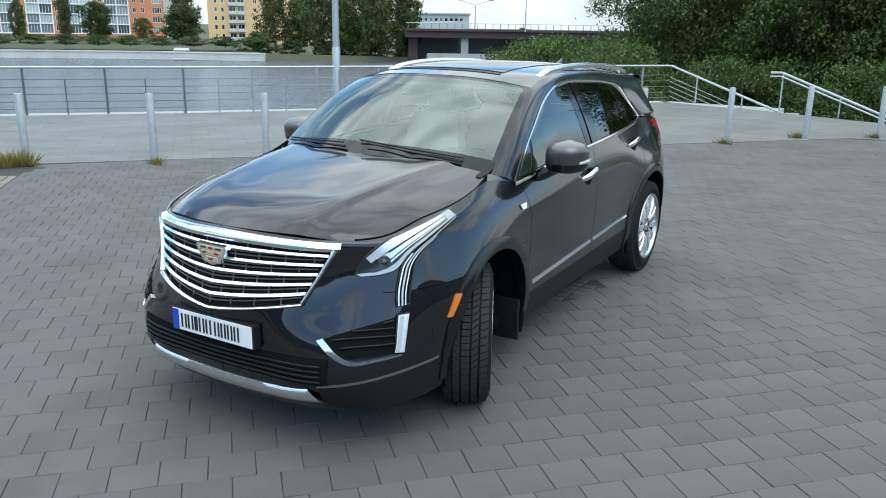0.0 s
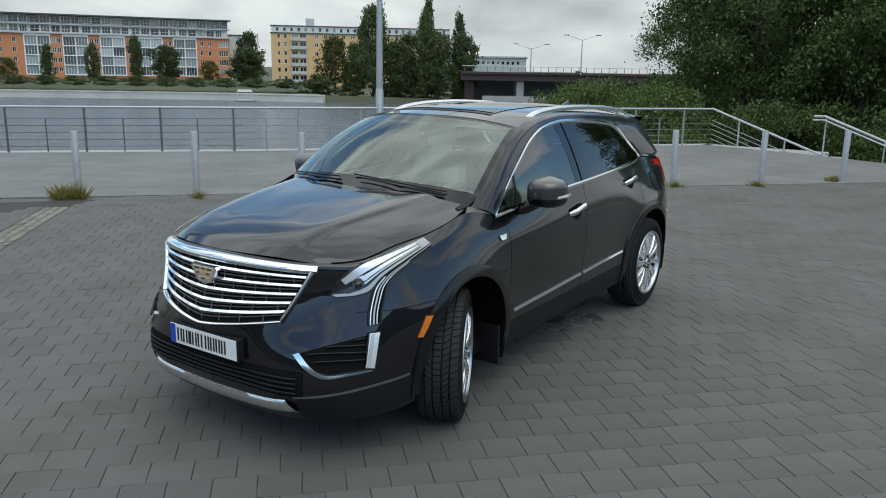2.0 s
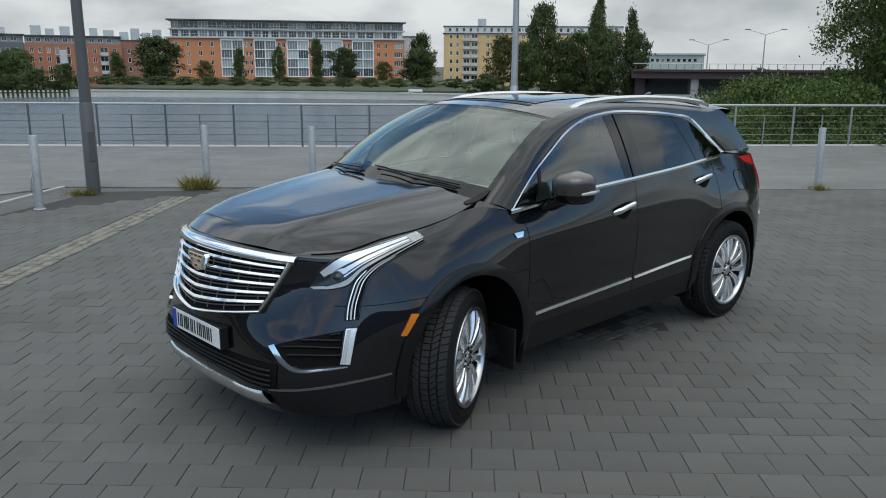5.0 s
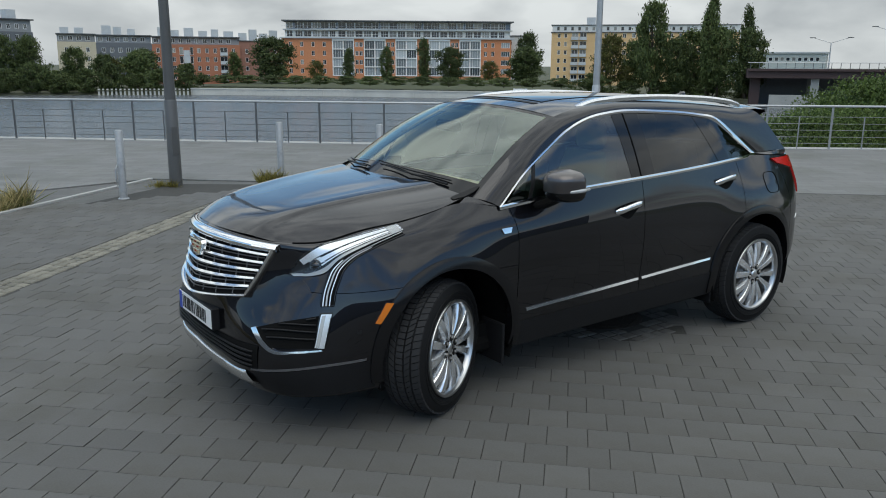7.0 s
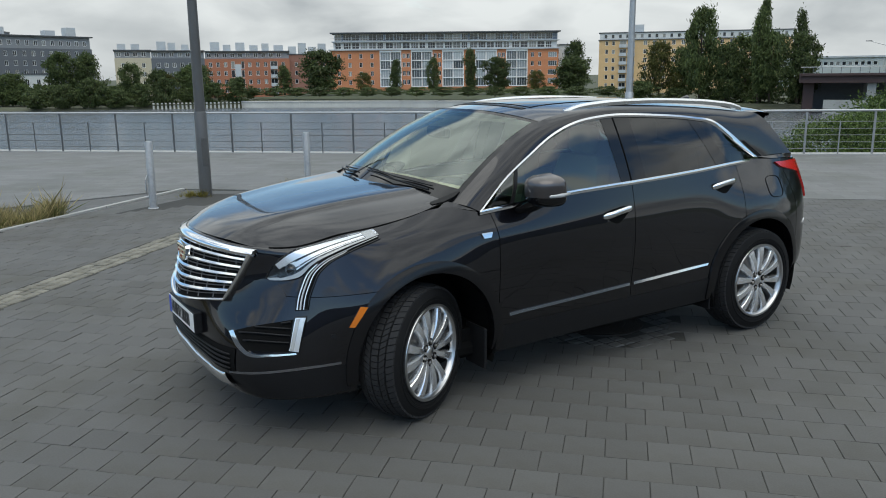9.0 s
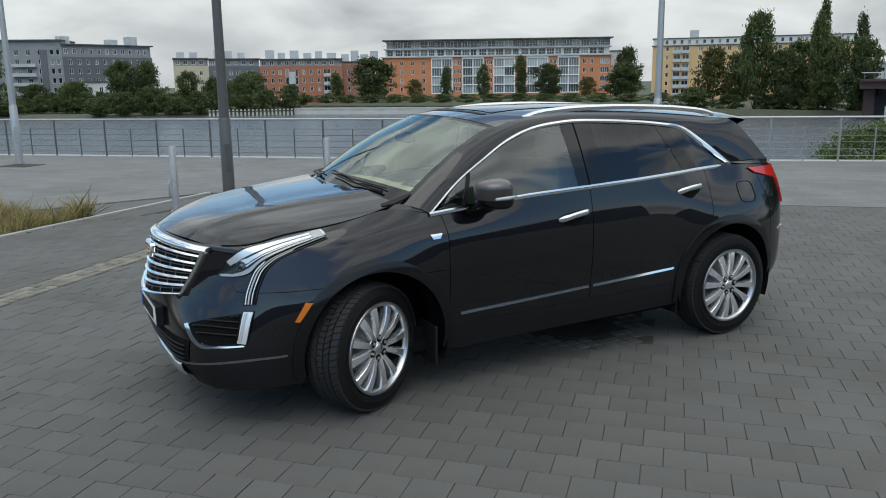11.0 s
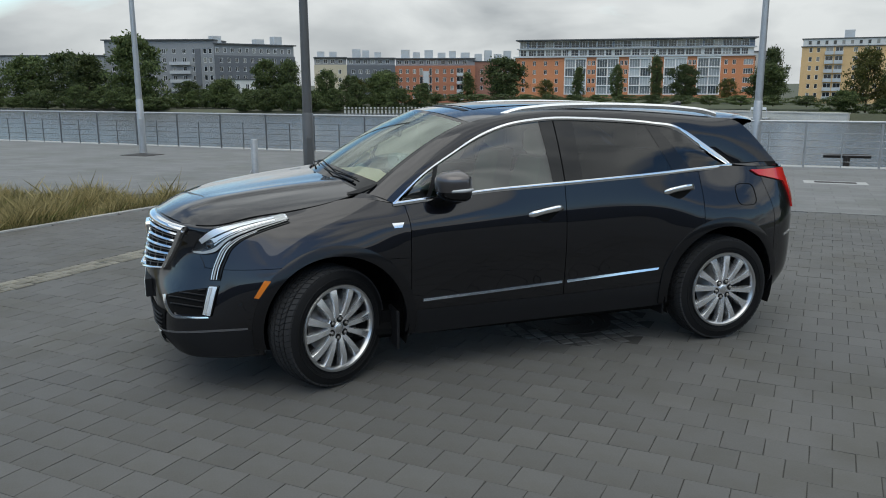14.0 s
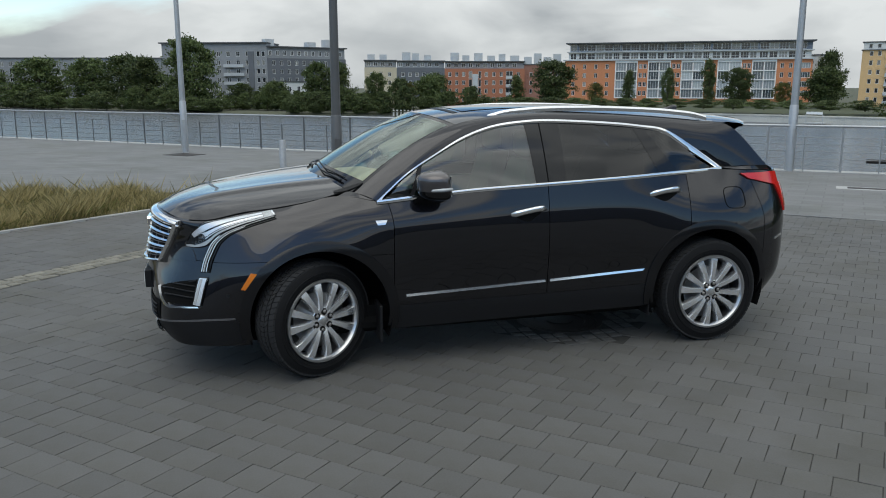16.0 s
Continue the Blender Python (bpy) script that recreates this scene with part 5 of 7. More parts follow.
def nose(y, z, off):
    """A place on the nose at signed width y and height z, pushed out ahead of it."""
    y = np.asarray(y, float)
    a = np.abs(y).ravel()
    z = np.broadcast_to(np.asarray(z, float), y.shape).ravel()
    flat = NOSE[::2, ::2].reshape(-1, 3)
    w = NOSE[::2, ::2].shape[1]
    iu, iv = np.empty(len(a)), np.empty(len(a))
    best = ((flat[None, :, 1] - a[:, None]) ** 2 + (flat[None, :, 2] - z[:, None]) ** 2).argmin(1)
    iu, iv = 2.0 * (best // w), 2.0 * (best % w)
    for _ in range(5):
        c = belt.at(iu, iv)
        tu, tv = belt.at(iu + 0.5, iv) - belt.at(iu - 0.5, iv), belt.at(iu, iv + 0.5) - belt.at(iu, iv - 0.5)
        e, f = a - c[:, 1], z - c[:, 2]
        det = tu[:, 1] * tv[:, 2] - tu[:, 2] * tv[:, 1]
        det = np.where(np.abs(det) < 1e-7, 1e-7, det)
        iu = np.clip(iu + np.clip((e * tv[:, 2] - f * tv[:, 1]) / det, -3, 3), 0, 400)
        iv = np.clip(iv + np.clip((tu[:, 1] * f - tu[:, 2] * e) / det, -3, 3), 0, belt.nv - 1.001)
    p = belt.at(iu, iv)
    d = np.stack([-np.ones_like(a), 1.0 * a, 0.12 * np.ones_like(a)], 1)
    p = p + off * d / np.linalg.norm(d, axis=1)[:, None]
    p[:, 1] *= np.where(y.ravel() < 0, -1, 1)
    return p.reshape(y.shape + (3,))


def grille_half(z):
    return np.interp(z, [.68, .735, 1.0, 1.05], [.405, .447, .568, .578])


def grille_top(y):
    return 1.047 - 0.030 * (abs(y) / .575) ** 1.6


def grille_bottom(y):
    return 0.684 + 0.058 * (abs(y) / .447) ** 1.2


grille = part("grille", Geo().box((-0.9, -0.3, 0.8), (-0.88, 0.3, 0.95)), M["shadow_black"], car, "chrome grille with five bars over black mesh")
back = []
for f in np.linspace(0, 1, 14):
    row_y = np.linspace(-1, 1, 41)
    zc = np.array([grille_bottom(v * .44) + (grille_top(v * .57) - grille_bottom(v * .44)) * f for v in row_y])
    half = .445 + (.565 - .445) * f
    back.append(nose(row_y * half, zc, 0.004))
sheet_part("mesh_backing", np.array(back), M["shadow_black"], grille)
for k in range(6):
    f = 0.055 + 0.155 * k
    ys = np.linspace(-1, 1, 61)
    half = (.44 + (.560 - .44) * f) - 0.006
    z0 = np.array([grille_bottom(v * .44) + (grille_top(v * .57) - grille_bottom(v * .44)) * f for v in ys])
    if k:
        rows = [nose(ys * half, z0 - .0075, .004), nose(ys * half, z0 - .007, .027), nose(ys * half, z0 - .004, .030), nose(ys * half, z0 + .006, .022), nose(ys * half, z0 + .0075, .004)]
        sheet_part("grille_bar", np.array(rows), M["chrome"], grille, "bright chrome bar")
    # fine mesh bars between
    g = Geo()
    for frac in (0.33, 0.62):
        zz = z0 + frac * 0.052 + 0.006
        line = nose(ys * half, zz, 0.012)
        g.tube([tuple(p) for p in line[::2]], 0.0036, 5)
    part("mesh_bar", g, M["satin_dark"], grille)
    for y in np.arange(-0.48, 0.49, 0.12) + (0.06 if k % 2 else 0.0):
        if abs(y) < half - 0.02:
            zc = grille_bottom(y * .8) + (grille_top(y) - grille_bottom(y * .8)) * f
            a, b = nose([y], [zc + 0.008], 0.012)[0], nose([y], [zc + 0.048], 0.012)[0]
            part("mesh_upright", Geo().tube([tuple(a), tuple(b)], 0.003, 5), M["satin_dark"], grille)
# one closed frame round it: top, sides and the shallow V at the bottom
loop = [(v, grille_top(v)) for v in np.linspace(-.575, .575, 61)]
loop += [(.575 - (.575 - .449) * f, 1.017 - (1.017 - .742) * f) for f in np.linspace(0, 1, 20)[1:]]
loop += [(v, grille_bottom(v)) for v in np.linspace(.449, -.449, 51)[1:]]
loop += [(-.449 - (.575 - .449) * f, .742 + (1.017 - .742) * f) for f in np.linspace(0, 1, 20)[1:-1]]
loop = np.array(loop)
mid_y, mid_z = 0.0, .875
wide = np.interp(loop[:, 1], [.68, .75, .98, 1.03], [.016, .018, .022, .036])
pull = np.stack([mid_y - loop[:, 0], mid_z - loop[:, 1]], 1)
pull[:61] = (0, -1)
pull[79:130] = (0, 1)
pull /= np.linalg.norm(pull, axis=1)[:, None]
rows = []
for f, off in ((-.25, .0), (-.2, .014), (.0, .030), (.45, .037), (.9, .030), (1.0, .022), (1.02, .002)):
    q = loop + pull * (wide * f)[:, None]
    rows.append(nose(q[:, 0], q[:, 1], off))
rows = np.array(rows)
rows = np.concatenate([rows, rows[:, :1]], 1)
sheet_part("grille_frame", rows, M["chrome"], grille, "bright chrome grille surround", angle=50)

# emblem: shield in plain colours
e0 = nose([0], [.945], .016)[0]
emblem = part("emblem", Geo().add([(e0[0] + .004, y, .945 + z) for y, z in ((-.095, .045), (.095, .045), (.105, .030), (.058, -.045), (0, -.060), (-.058, -.045), (-.105, .030))] + [(e0[0] - .020, y * .94, .945 + z * .94) for y, z in ((-.095, .045), (.095, .045), (.105, .030), (.058, -.045), (0, -.060), (-.058, -.045), (-.105, .030))], [tuple(range(7)), tuple(range(7, 14))] + [(k, (k + 1) % 7, 7 + (k + 1) % 7, 7 + k) for k in range(7)]), M["chrome"], car, "chrome shield emblem")
for y0, y1, z0, z1, mat in ((-.078, .078, .016, .034, "emblem_gold"), (-.064, .064, -.008, .010, "emblem_gold"), (-.040, .040, -.038, -.018, "emblem_gold")):
    part("emblem_field", Geo().box((e0[0] - .024, y0, .945 + z0), (e0[0] - .018, y1, .945 + z1)), M[mat], emblem)
for y0, y1, z0, z1, mat in ((-.015, .012, .021, .030, "emblem_red"), (-.066, -.030, .022, .029, "ink"), (.030, .064, .022, .029, "ink"), (-.050, -.022, -.003, .006, "emblem_red"), (.030, .054, -.003, .006, "emblem_red"), (-.012, .016, -.032, -.022, "emblem_red")):
    part("emblem_bar", Geo().box((e0[0] - .026, y0, .945 + z0), (e0[0] - .021, y1, .945 + z1)), M[mat], emblem)

# number plate with plain bars
px = float(nose([0], [.585], .0)[0][0]) - 0.014
plate = part("number_plate", Geo().box((px, -.27, .525), (px + .045, .27, .645), chamfer=.004), M["black_plastic"], car, "white number plate with a blue band in a black holder")
part("plate_face", Geo().box((px - .004, -.26, .531), (px, .26, .639), chamfer=.002), M["plate_white"], plate)
part("country_band", Geo().box((px - .006, .217, .533), (px - .003, .258, .637)), M["plate_blue"], plate)
yy = .200
for w in (.045, .045, .03, .045, .045, .012, .042, .042, .042, .042):
    if w > .02:
        for dy in (0.0, w - .019):
            part("plate_bar", Geo().box((px - .0065, yy - dy - .010, .549), (px - .0035, yy - dy, .621)), M["ink"], plate)
    yy -= w

# lower grille, chin and lamps
low = [nose(np.linspace(-.60, .60, 41), z, o) for z, o in ((.385, .003), (.44, .006), (.50, .006), (.515, .003))]
sheet_part("lower_grille", np.array(low), M["shadow_black"], car, "black lower air intake")
for z in (.405, .43, .455, .48):
    part("intake_slat", Geo().tube([tuple(p) for p in nose(np.linspace(-.57, .57, 31), z, .010)], .006, 6), M["black_plastic"], car, smooth=True)
ff = np.linspace(-1, 1, 51)
lift = .030 * np.abs(ff) ** 2.2
rows = []
for half, z, off in ((.565, .262, .004), (.562, .266, .026), (.548, .280, .028), (.525, .306, .018), (.510, .326, .008), (.505, .331, .0)):
    rows.append(nose(ff * half, z + lift, off))
sheet_part("chin_trim", np.array(rows), M["satin"], car, "satin aluminium chin trim", angle=50)

HEAD_UP = [(-.845, .630, .880), (-.80, .655, .955), (-.735, .700, 1.012), (-.60, .755, 1.055), (-.45, .790, 1.085), (-.30, .800, 1.100)]
HEAD_LO = [(-.825, .650, .868), (-.765, .730, .878), (-.715, .770, .895), (-.66, .80, .955), (-.52, .825, 1.015), (-.28, .825, 1.070)]
for s in (-1, 1):
    lamp = trim("headlamp", HEAD_UP, HEAD_LO, 36, 10, .003, M["lamp_dark"], car, s, "clear headlamp with white light guides")
    def mixed(f, a=HEAD_UP, b=HEAD_LO):
        return [tuple(np.array(p) + (np.array(q) - np.array(p)) * f) for p, q in zip(a, b)]
    trim("reflector_strip", mixed(.05)[1:], mixed(.34)[1:], 28, 5, .008, M["lamp_silver"], lamp, s, "silver reflector band")
    trim("reflector_strip", mixed(.42)[2:], mixed(.60)[2:], 24, 3, .006, M["lamp_silver"], lamp, s)
    trim("reflector_rib", mixed(.66)[2:], mixed(.71)[2:], 24, 3, .007, M["lamp_silver"], lamp, s)
    trim("reflector_bowl", [(-.772, .70, .948), (-.72, .735, .972)], [(-.745, .722, .935), (-.70, .752, .950)], 8, 3, .005, M["lamp_silver"], lamp, s)
    trim("light_guide", mixed(.82), mixed(.99), 30, 4, .010, M["lamp_white"], lamp, s)
    trim("light_guide", [(-.845, .638, .882), (-.80, .69, .888)], [(-.83, .652, .870), (-.775, .725, .878)], 8, 3, .010, M["lamp_white"], lamp, s)
    trim("light_guide", [(-.37, .80, 1.095), (-.31, .80, 1.103)], [(-.35, .825, 1.056), (-.295, .825, 1.075)], 5, 5, .011, M["lamp_white"], lamp, s)
    rim_line = [tuple(q) for q in np.concatenate([curve(HEAD_UP, 24), curve(HEAD_LO, 24)[::-1], curve(HEAD_UP, 24)[:1]])]
    laid = belt.lay(np.array(rim_line), .003)
    laid[:, 1] *= s
    part("lamp_seal", Geo().tube([tuple(q) for q in laid], .0042, 5, caps=False), M["gloss_black"], lamp, smooth=True)
    c = belt.lay([(-.735, .715, .925)], .012)[0]
    g = Geo()
    rr = []
    nrm = belt.lay([(-.735, .715, .925)], 1.0)[0] - belt.lay([(-.735, .715, .925)], 0.0)[0]
    nv = Vector(nrm).normalized()
    q = nv.to_track_quat("Z", "Y").to_matrix().to_4x4()
    g.lathe([(.001, .004), (.012, .003), (.020, -.002), (.024, -.004), (.030, .001), (.032, -.006)], 24, "z")
    mm = Matrix.Translation(c) @ q
    g.v = [tuple(mm @ Vector(v)) for v in g.v]
    g.v = [(v[0], v[1] * s, v[2]) for v in g.v]
    part("projector_lens", g, M["lens_black"], lamp, smooth=True)
    lens_rows = ribbon(HEAD_UP, HEAD_LO, 36, 8, .014, depth=-.002)
    lens = sheet_part("lamp_lens", sided(lens_rows, s), M["lens"], lamp, "clear lens")
    lens.visible_shadow = False
    # running light along the lamp's lower edge and down the bumper
    drl_a = [(-.30, .822, 1.068), (-.50, .828, 1.020), (-.64, .806, .962), (-.70, .797, .91), (-.735, .805, .86), (-.755, .806, .80), (-.764, .808, .735)]
    drl_b = [(-.275, .83, 1.050), (-.46, .842, 1.008), (-.585, .835, .955), (-.638, .832, .91), (-.665, .835, .86), (-.692, .838, .80), (-.703, .838, .735)]
    drl = trim("running_light", drl_a, drl_b, 34, 5, .006, M["shadow_black"], car, s, "running light of fine white strips in clear lens")
    def mid(f):
        return [tuple(np.array(p) + (np.array(q) - np.array(p)) * f) for p, q in zip(drl_a, drl_b)]
    trim("light_guide", mid(.12)[2:], mid(.21)[2:], 26, 3, .010, M["lamp_silver"], drl, s)
    trim("light_guide", mid(.36), mid(.48), 34, 3, .012, M["lamp_white"], drl, s)
    trim("light_guide", mid(.64)[1:], mid(.71)[1:], 30, 3, .010, M["lamp_silver"], drl, s)
    line = np.concatenate([curve(drl_a, 26)[12:], curve(drl_b, 26)[::-1]])
    laid = belt.lay(line, .005)
    laid[:, 1] *= s
    part("lamp_seal", Geo().tube([tuple(q) for q in laid], .005, 5), M["gloss_black"], drl, smooth=True)
    fog_line = belt.lay(np.concatenate([curve([(-.755, .797, .690), (-.79, .785, .520)], 8), curve([(-.712, .836, .695), (-.752, .818, .515)], 8)[::-1], [(-.755, .797, .690)]]), .010)
    fog_line[:, 1] *= s
    part("fog_lamp_seal", Geo().tube([tuple(q) for q in fog_line], .0055, 5, caps=False), M["gloss_black"], car, smooth=True)
    # gloss panel between grille and lamp
    trim("lamp_bezel", [(-.93, .505, .87), (-.90, .545, .95), (-.88, .58, 1.0)], [(-.845, .63, .875), (-.80, .655, .95), (-.74, .69, 1.0)], 10, 6, .002, M["paint"], car, s)
    trim("lower_lamp_bezel", [(-1.0, .455, .755), (-.965, .475, .80), (-.93, .50, .86)], [(-.80, .765, .80), (-.805, .74, .83), (-.81, .69, .862)], 10, 8, .003, M["paint"], car, s)
    # fog lamp surround
    cavity = trim("fog_recess", [(-1.0, .56, .60), (-.95, .625, .505)], [(-.765, .805, .685), (-.775, .80, .515)], 10, 10, .003, M["shadow_black"], car, s, "black intake beside the fog lamp")
    for z in (.55, .585, .62, .655):
        a = .56 + (.60 - z) / .095 * .065 + .012 if z < .60 else .56 + (z - .60) / .085 * .245 + .03
        pts = np.array([(-1.03 + .9 * (w - .5) ** 1.0, w, z + .012 * f) for f, w in zip(np.linspace(0, 1, 12), np.linspace(a, .785, 12))])
        laid = belt.lay(pts, .010)
        laid[:, 1] *= s
        part("intake_slat", Geo().tube([tuple(p) for p in laid], .005, 6), M["black_plastic"], cavity, smooth=True)
    fog = trim("fog_lamp", [(-.755, .797, .690), (-.79, .785, .520)], [(-.712, .836, .695), (-.752, .818, .515)], 14, 5, .014, M["lamp_silver"], car, s, "upright fog lamp with clear lens")
    trim("light_guide", [(-.748, .803, .683), (-.784, .790, .526)], [(-.735, .815, .685), (-.772, .802, .524)], 12, 3, .019, M["lamp_white"], fog, s)
    trim("light_guide", [(-.728, .822, .680), (-.762, .810, .53)], [(-.718, .832, .682), (-.755, .816, .53)], 12, 3, .018, M["lamp_silver"], fog, s)
    trim("fog_chrome", [(-1.02, .540, .596), (-.977, .603, .516), (-.94, .645, .485), (-.86, .745, .493), (-.76, .812, .504)], [(-1.0, .562, .604), (-.965, .618, .532), (-.93, .655, .499), (-.86, .745, .503), (-.765, .808, .511)], 30, 4, .012, M["chrome"], car, s, "satin chrome fog lamp surround", tilt=.001)
    trim("side_marker", [(-.455, .950, .735), (-.520, .945, .632)], [(-.415, .952, .728), (-.492, .950, .628)], 10, 4, .012, M["amber"], car, s, "amber side marker")
    trim("parking_sensor", [(-.60, .885, .60), (-.60, .885, .58)], [(-.58, .895, .60), (-.58, .895, .58)], 4, 4, .003, M["black_plastic"], car, s)
    trim("lower_bumper_line", [(-1.04, .55, .375), (-.93, .72, .40), (-.73, .855, .425), (-.56, .905, .435)], [(-1.04, .55, .385), (-.93, .72, .411), (-.73, .855, .437), (-.56, .905, .446)], 20, 3, .004, M["satin_dark"], car, s)
    trim("lower_bumper", [(-1.0, .56, .240), (-.88, .73, .252), (-.70, .845, .262), (-.50, .89, .270)], [(-1.035, .56, .372), (-.93, .72, .395), (-.73, .855, .42), (-.54, .908, .43)], 24, 6, .003, M["black_plastic"], car, s, "black lower bumper")
    # flank trim
    trim("side_moulding", [(.545, .905, .503), (1.05, .893, .519), (1.54, .889, .539)], [(.545, .905, .519), (1.05, .893, .535), (1.54, .889, .555)], 30, 4, .005, M["chrome"], car, s, "satin chrome side moulding", tilt=.0045)
    trim("side_moulding", [(1.575, .889, .540), (1.95, .890, .556), (2.29, .893, .573)], [(1.575, .889, .556), (1.95, .890, .572), (2.305, .893, .588)], 24, 4, .005, M["chrome"], car, s, "satin chrome side moulding", tilt=.0045)
    trim("fender_badge", [(.345, .895, 1.022), (.36, .895, .990)], [(.425, .895, 1.024), (.41, .895, .992)], 6, 5, .008, M["chrome"], car, s, "small chrome badge")
    # door handles
    for x0, z0, x1, z1, recess in ((1.275, 1.022, 1.535, 1.056, "front"), (2.335, 1.128, 2.60, 1.160, "rear")):
        # flat black patch on the door skin: painted shade of the handle's recess
        shade_patch = trim("handle_recess_shade", [(x0 + .04, .90, z0 + .016), (x0 + .12, .90, z0 + .040), (x1 - .04, .90, z1 + .018)], [(x0 + .04, .90, z0 - .022), (x0 + .12, .90, z0 - .052), (x1 - .04, .90, z1 - .028)], 14, 6, .0015, M["shadow_black"], car, s)
        ctr = [(x0, .9, z0), (x0 + .03, .9, z0 + .005), ((x0 + x1) / 2, .9, (z0 + z1) / 2 + .006), (x1 - .03, .9, z1), (x1, .9, z1 - .002)]
        base = belt.lay(curve(ctr, 18), 0.0)
        offs = np.interp(np.linspace(0, 1, 18), [0, .08, .2, .8, .92, 1], [.004, .026, .044, .044, .026, .004])
        nrm = belt.lay(curve(ctr, 18), 1.0) - base
        rows = []
        for dz, k in ((-.021, .6), (-.014, 1.0), (.004, 1.08), (.017, .95), (.021, .6)):
            r = base + nrm * (offs * k)[:, None]
            r[:, 2] += dz * np.interp(np.linspace(0, 1, 18), [0, .1, .9, 1], [.5, 1, 1, .5])
            rows.append(r)
        sheet_part("door_handle", sided(np.array(rows), s), M["chrome"], car, "chrome door handle", angle=70, centre=(x0, 0, z0))
    # fuel flap outline: a black ring for the shade in its gap
    if s < 0:
        ring = []
        for k in range(37):
            a = 2 * math.pi * k / 36
            ca, sa = math.cos(a), math.sin(a)
            ring.append((3.04 + .088 * math.copysign(abs(ca) ** .55, ca), .86, 1.075 + .090 * math.copysign(abs(sa) ** .55, sa)))
        laid = belt.lay(np.array(ring), .001)
        laid[:, 1] *= s
        part("fuel_flap_gap_shade", Geo().tube([tuple(p) for p in laid], .003, 5, caps=False), M["shadow_black"], car)
    # tail lamps
    tail = trim("tail_lamp", [(3.13, .775, 1.238), (3.30, .77, 1.243), (3.50, .71, 1.243)], [(3.20, .80, 1.205), (3.38, .79, 1.165), (3.50, .765, 1.135)], 18, 6, .012, M["red_lens"], car, s, "red wraparound tail lamp")
    trim("tail_lamp_leg", [(3.44, .775, 1.16), (3.49, .78, 1.06), (3.535, .782, .945)], [(3.57, .66, 1.16), (3.60, .68, 1.06), (3.595, .70, .945)], 14, 6, .012, M["red_lens"], tail, s)
    trim("rear_reflector", [(3.40, .835, .755), (3.40, .835, .74)], [(3.50, .80, .775), (3.50, .80, .765)], 6, 3, .006, M["satin"], car, s)

# mirrors
for s in (-1, 1):
    def shell(z0, z1, n, mat, name, label, parent):
        rows = []
        for f in np.linspace(0, 1, n):
            z = z0 + (z1 - z0) * f
            h = (z - 1.160) / (1.352 - 1.160)
            grow = math.sqrt(max(0.0, 1 - (2 * h - 0.95) ** 4 * .9)) if 0 <= h <= 1 else 0.05
            ring = []
            for k in range(28):
                a = 2 * math.pi * k / 28
                ca, sa = math.cos(a), math.sin(a)
                w = .128 * math.copysign(abs(ca) ** .86, ca) * grow
                d = sa * (.155 if sa < 0 else .060) * grow
                ring.append((.765 + d - .02 * h, s * (.995 + w + .012 * h), z))
            rows.append(ring)
        g = Geo().grid(rows, close=True)
        n0 = len(g.v)
        g.f += [tuple(range(28)), tuple(range(n0 - 28, n0))]
        return part(name, g, mat, parent, label, smooth=True, angle=60)
    mirror = shell(1.222, 1.352, 9, M["mirror_cap"], "door_mirror", "dark door mirror with an indicator strip", car)
    shell(1.160, 1.222, 6, M["gloss_black"], "mirror_lower_shell", "", mirror)
    part("indicator", Geo().tube([(.640, s * 1.06, 1.228), (.680, s * 1.107, 1.232), (.738, s * 1.128, 1.236), (.80, s * 1.124, 1.240)], [.008, .011, .012, .009], 8), M["lamp_white"], mirror, "pale indicator strip", smooth=True)
    part("mirror_glass", Geo().box((.806, min(s * .90, s * 1.07), 1.185), (.812, max(s * .90, s * 1.07), 1.31)), M["chrome"], mirror)
    foot = Geo()
    foot.grid([[(x + .05 * f, s * (.868 + .10 * f), z + .06 * f) for x, z in ((.60, 1.135), (.66, 1.175), (.78, 1.165), (.80, 1.12), (.72, 1.10), (.62, 1.11))] for f in (0, .5, 1)], close=True)
    part("mirror_foot", foot, M["gloss_black"], mirror, smooth=True, angle=50)

# wipers
for y0, y1, x in ((-.62, -.02, .0), (.10, .66, .0)):
    a = crown_rows(WS_C[:6], WS_E[:6], 49, 2, 0, 2.4)
    def onscreen(y, row, lift):
        r = a[row]
        k = int(np.abs(r[:, 1] - y).argmin())
        return Vector(r[k]) + Vector((-.012, 0, lift))
    wiper = part("wiper", Geo().tube([onscreen(y0, 1, .012), onscreen((y0 + y1) / 2, 1, .022), onscreen(y1, 2, .018)], [.008, .005, .004], 6), M["black_plastic"], car, "black wiper arm")
    part("wiper_blade", Geo().tube([onscreen(y0 + .02, 2, .010), onscreen((y0 + y1) / 2, 2, .012), onscreen(y1 + .05, 3, .010)], .0048, 5), M["black_plastic"], wiper)

# underside
part("underbody", Geo().box((-.85, -.78, .24), (3.35, .78, .34), chamfer=.03), M["shadow_black"], car)
for s in (-1, 1):
    part("mud_flap", Geo().box((.365, min(s * .70, s * .90), .20), (.385, max(s * .70, s * .90), .45), chamfer=.004), M["black_plastic"], car)
    part("mud_flap", Geo().box((2.36, min(s * .72, s * .88), .23), (2.375, max(s * .72, s * .88), .40), chamfer=.004), M["black_plastic"], car)


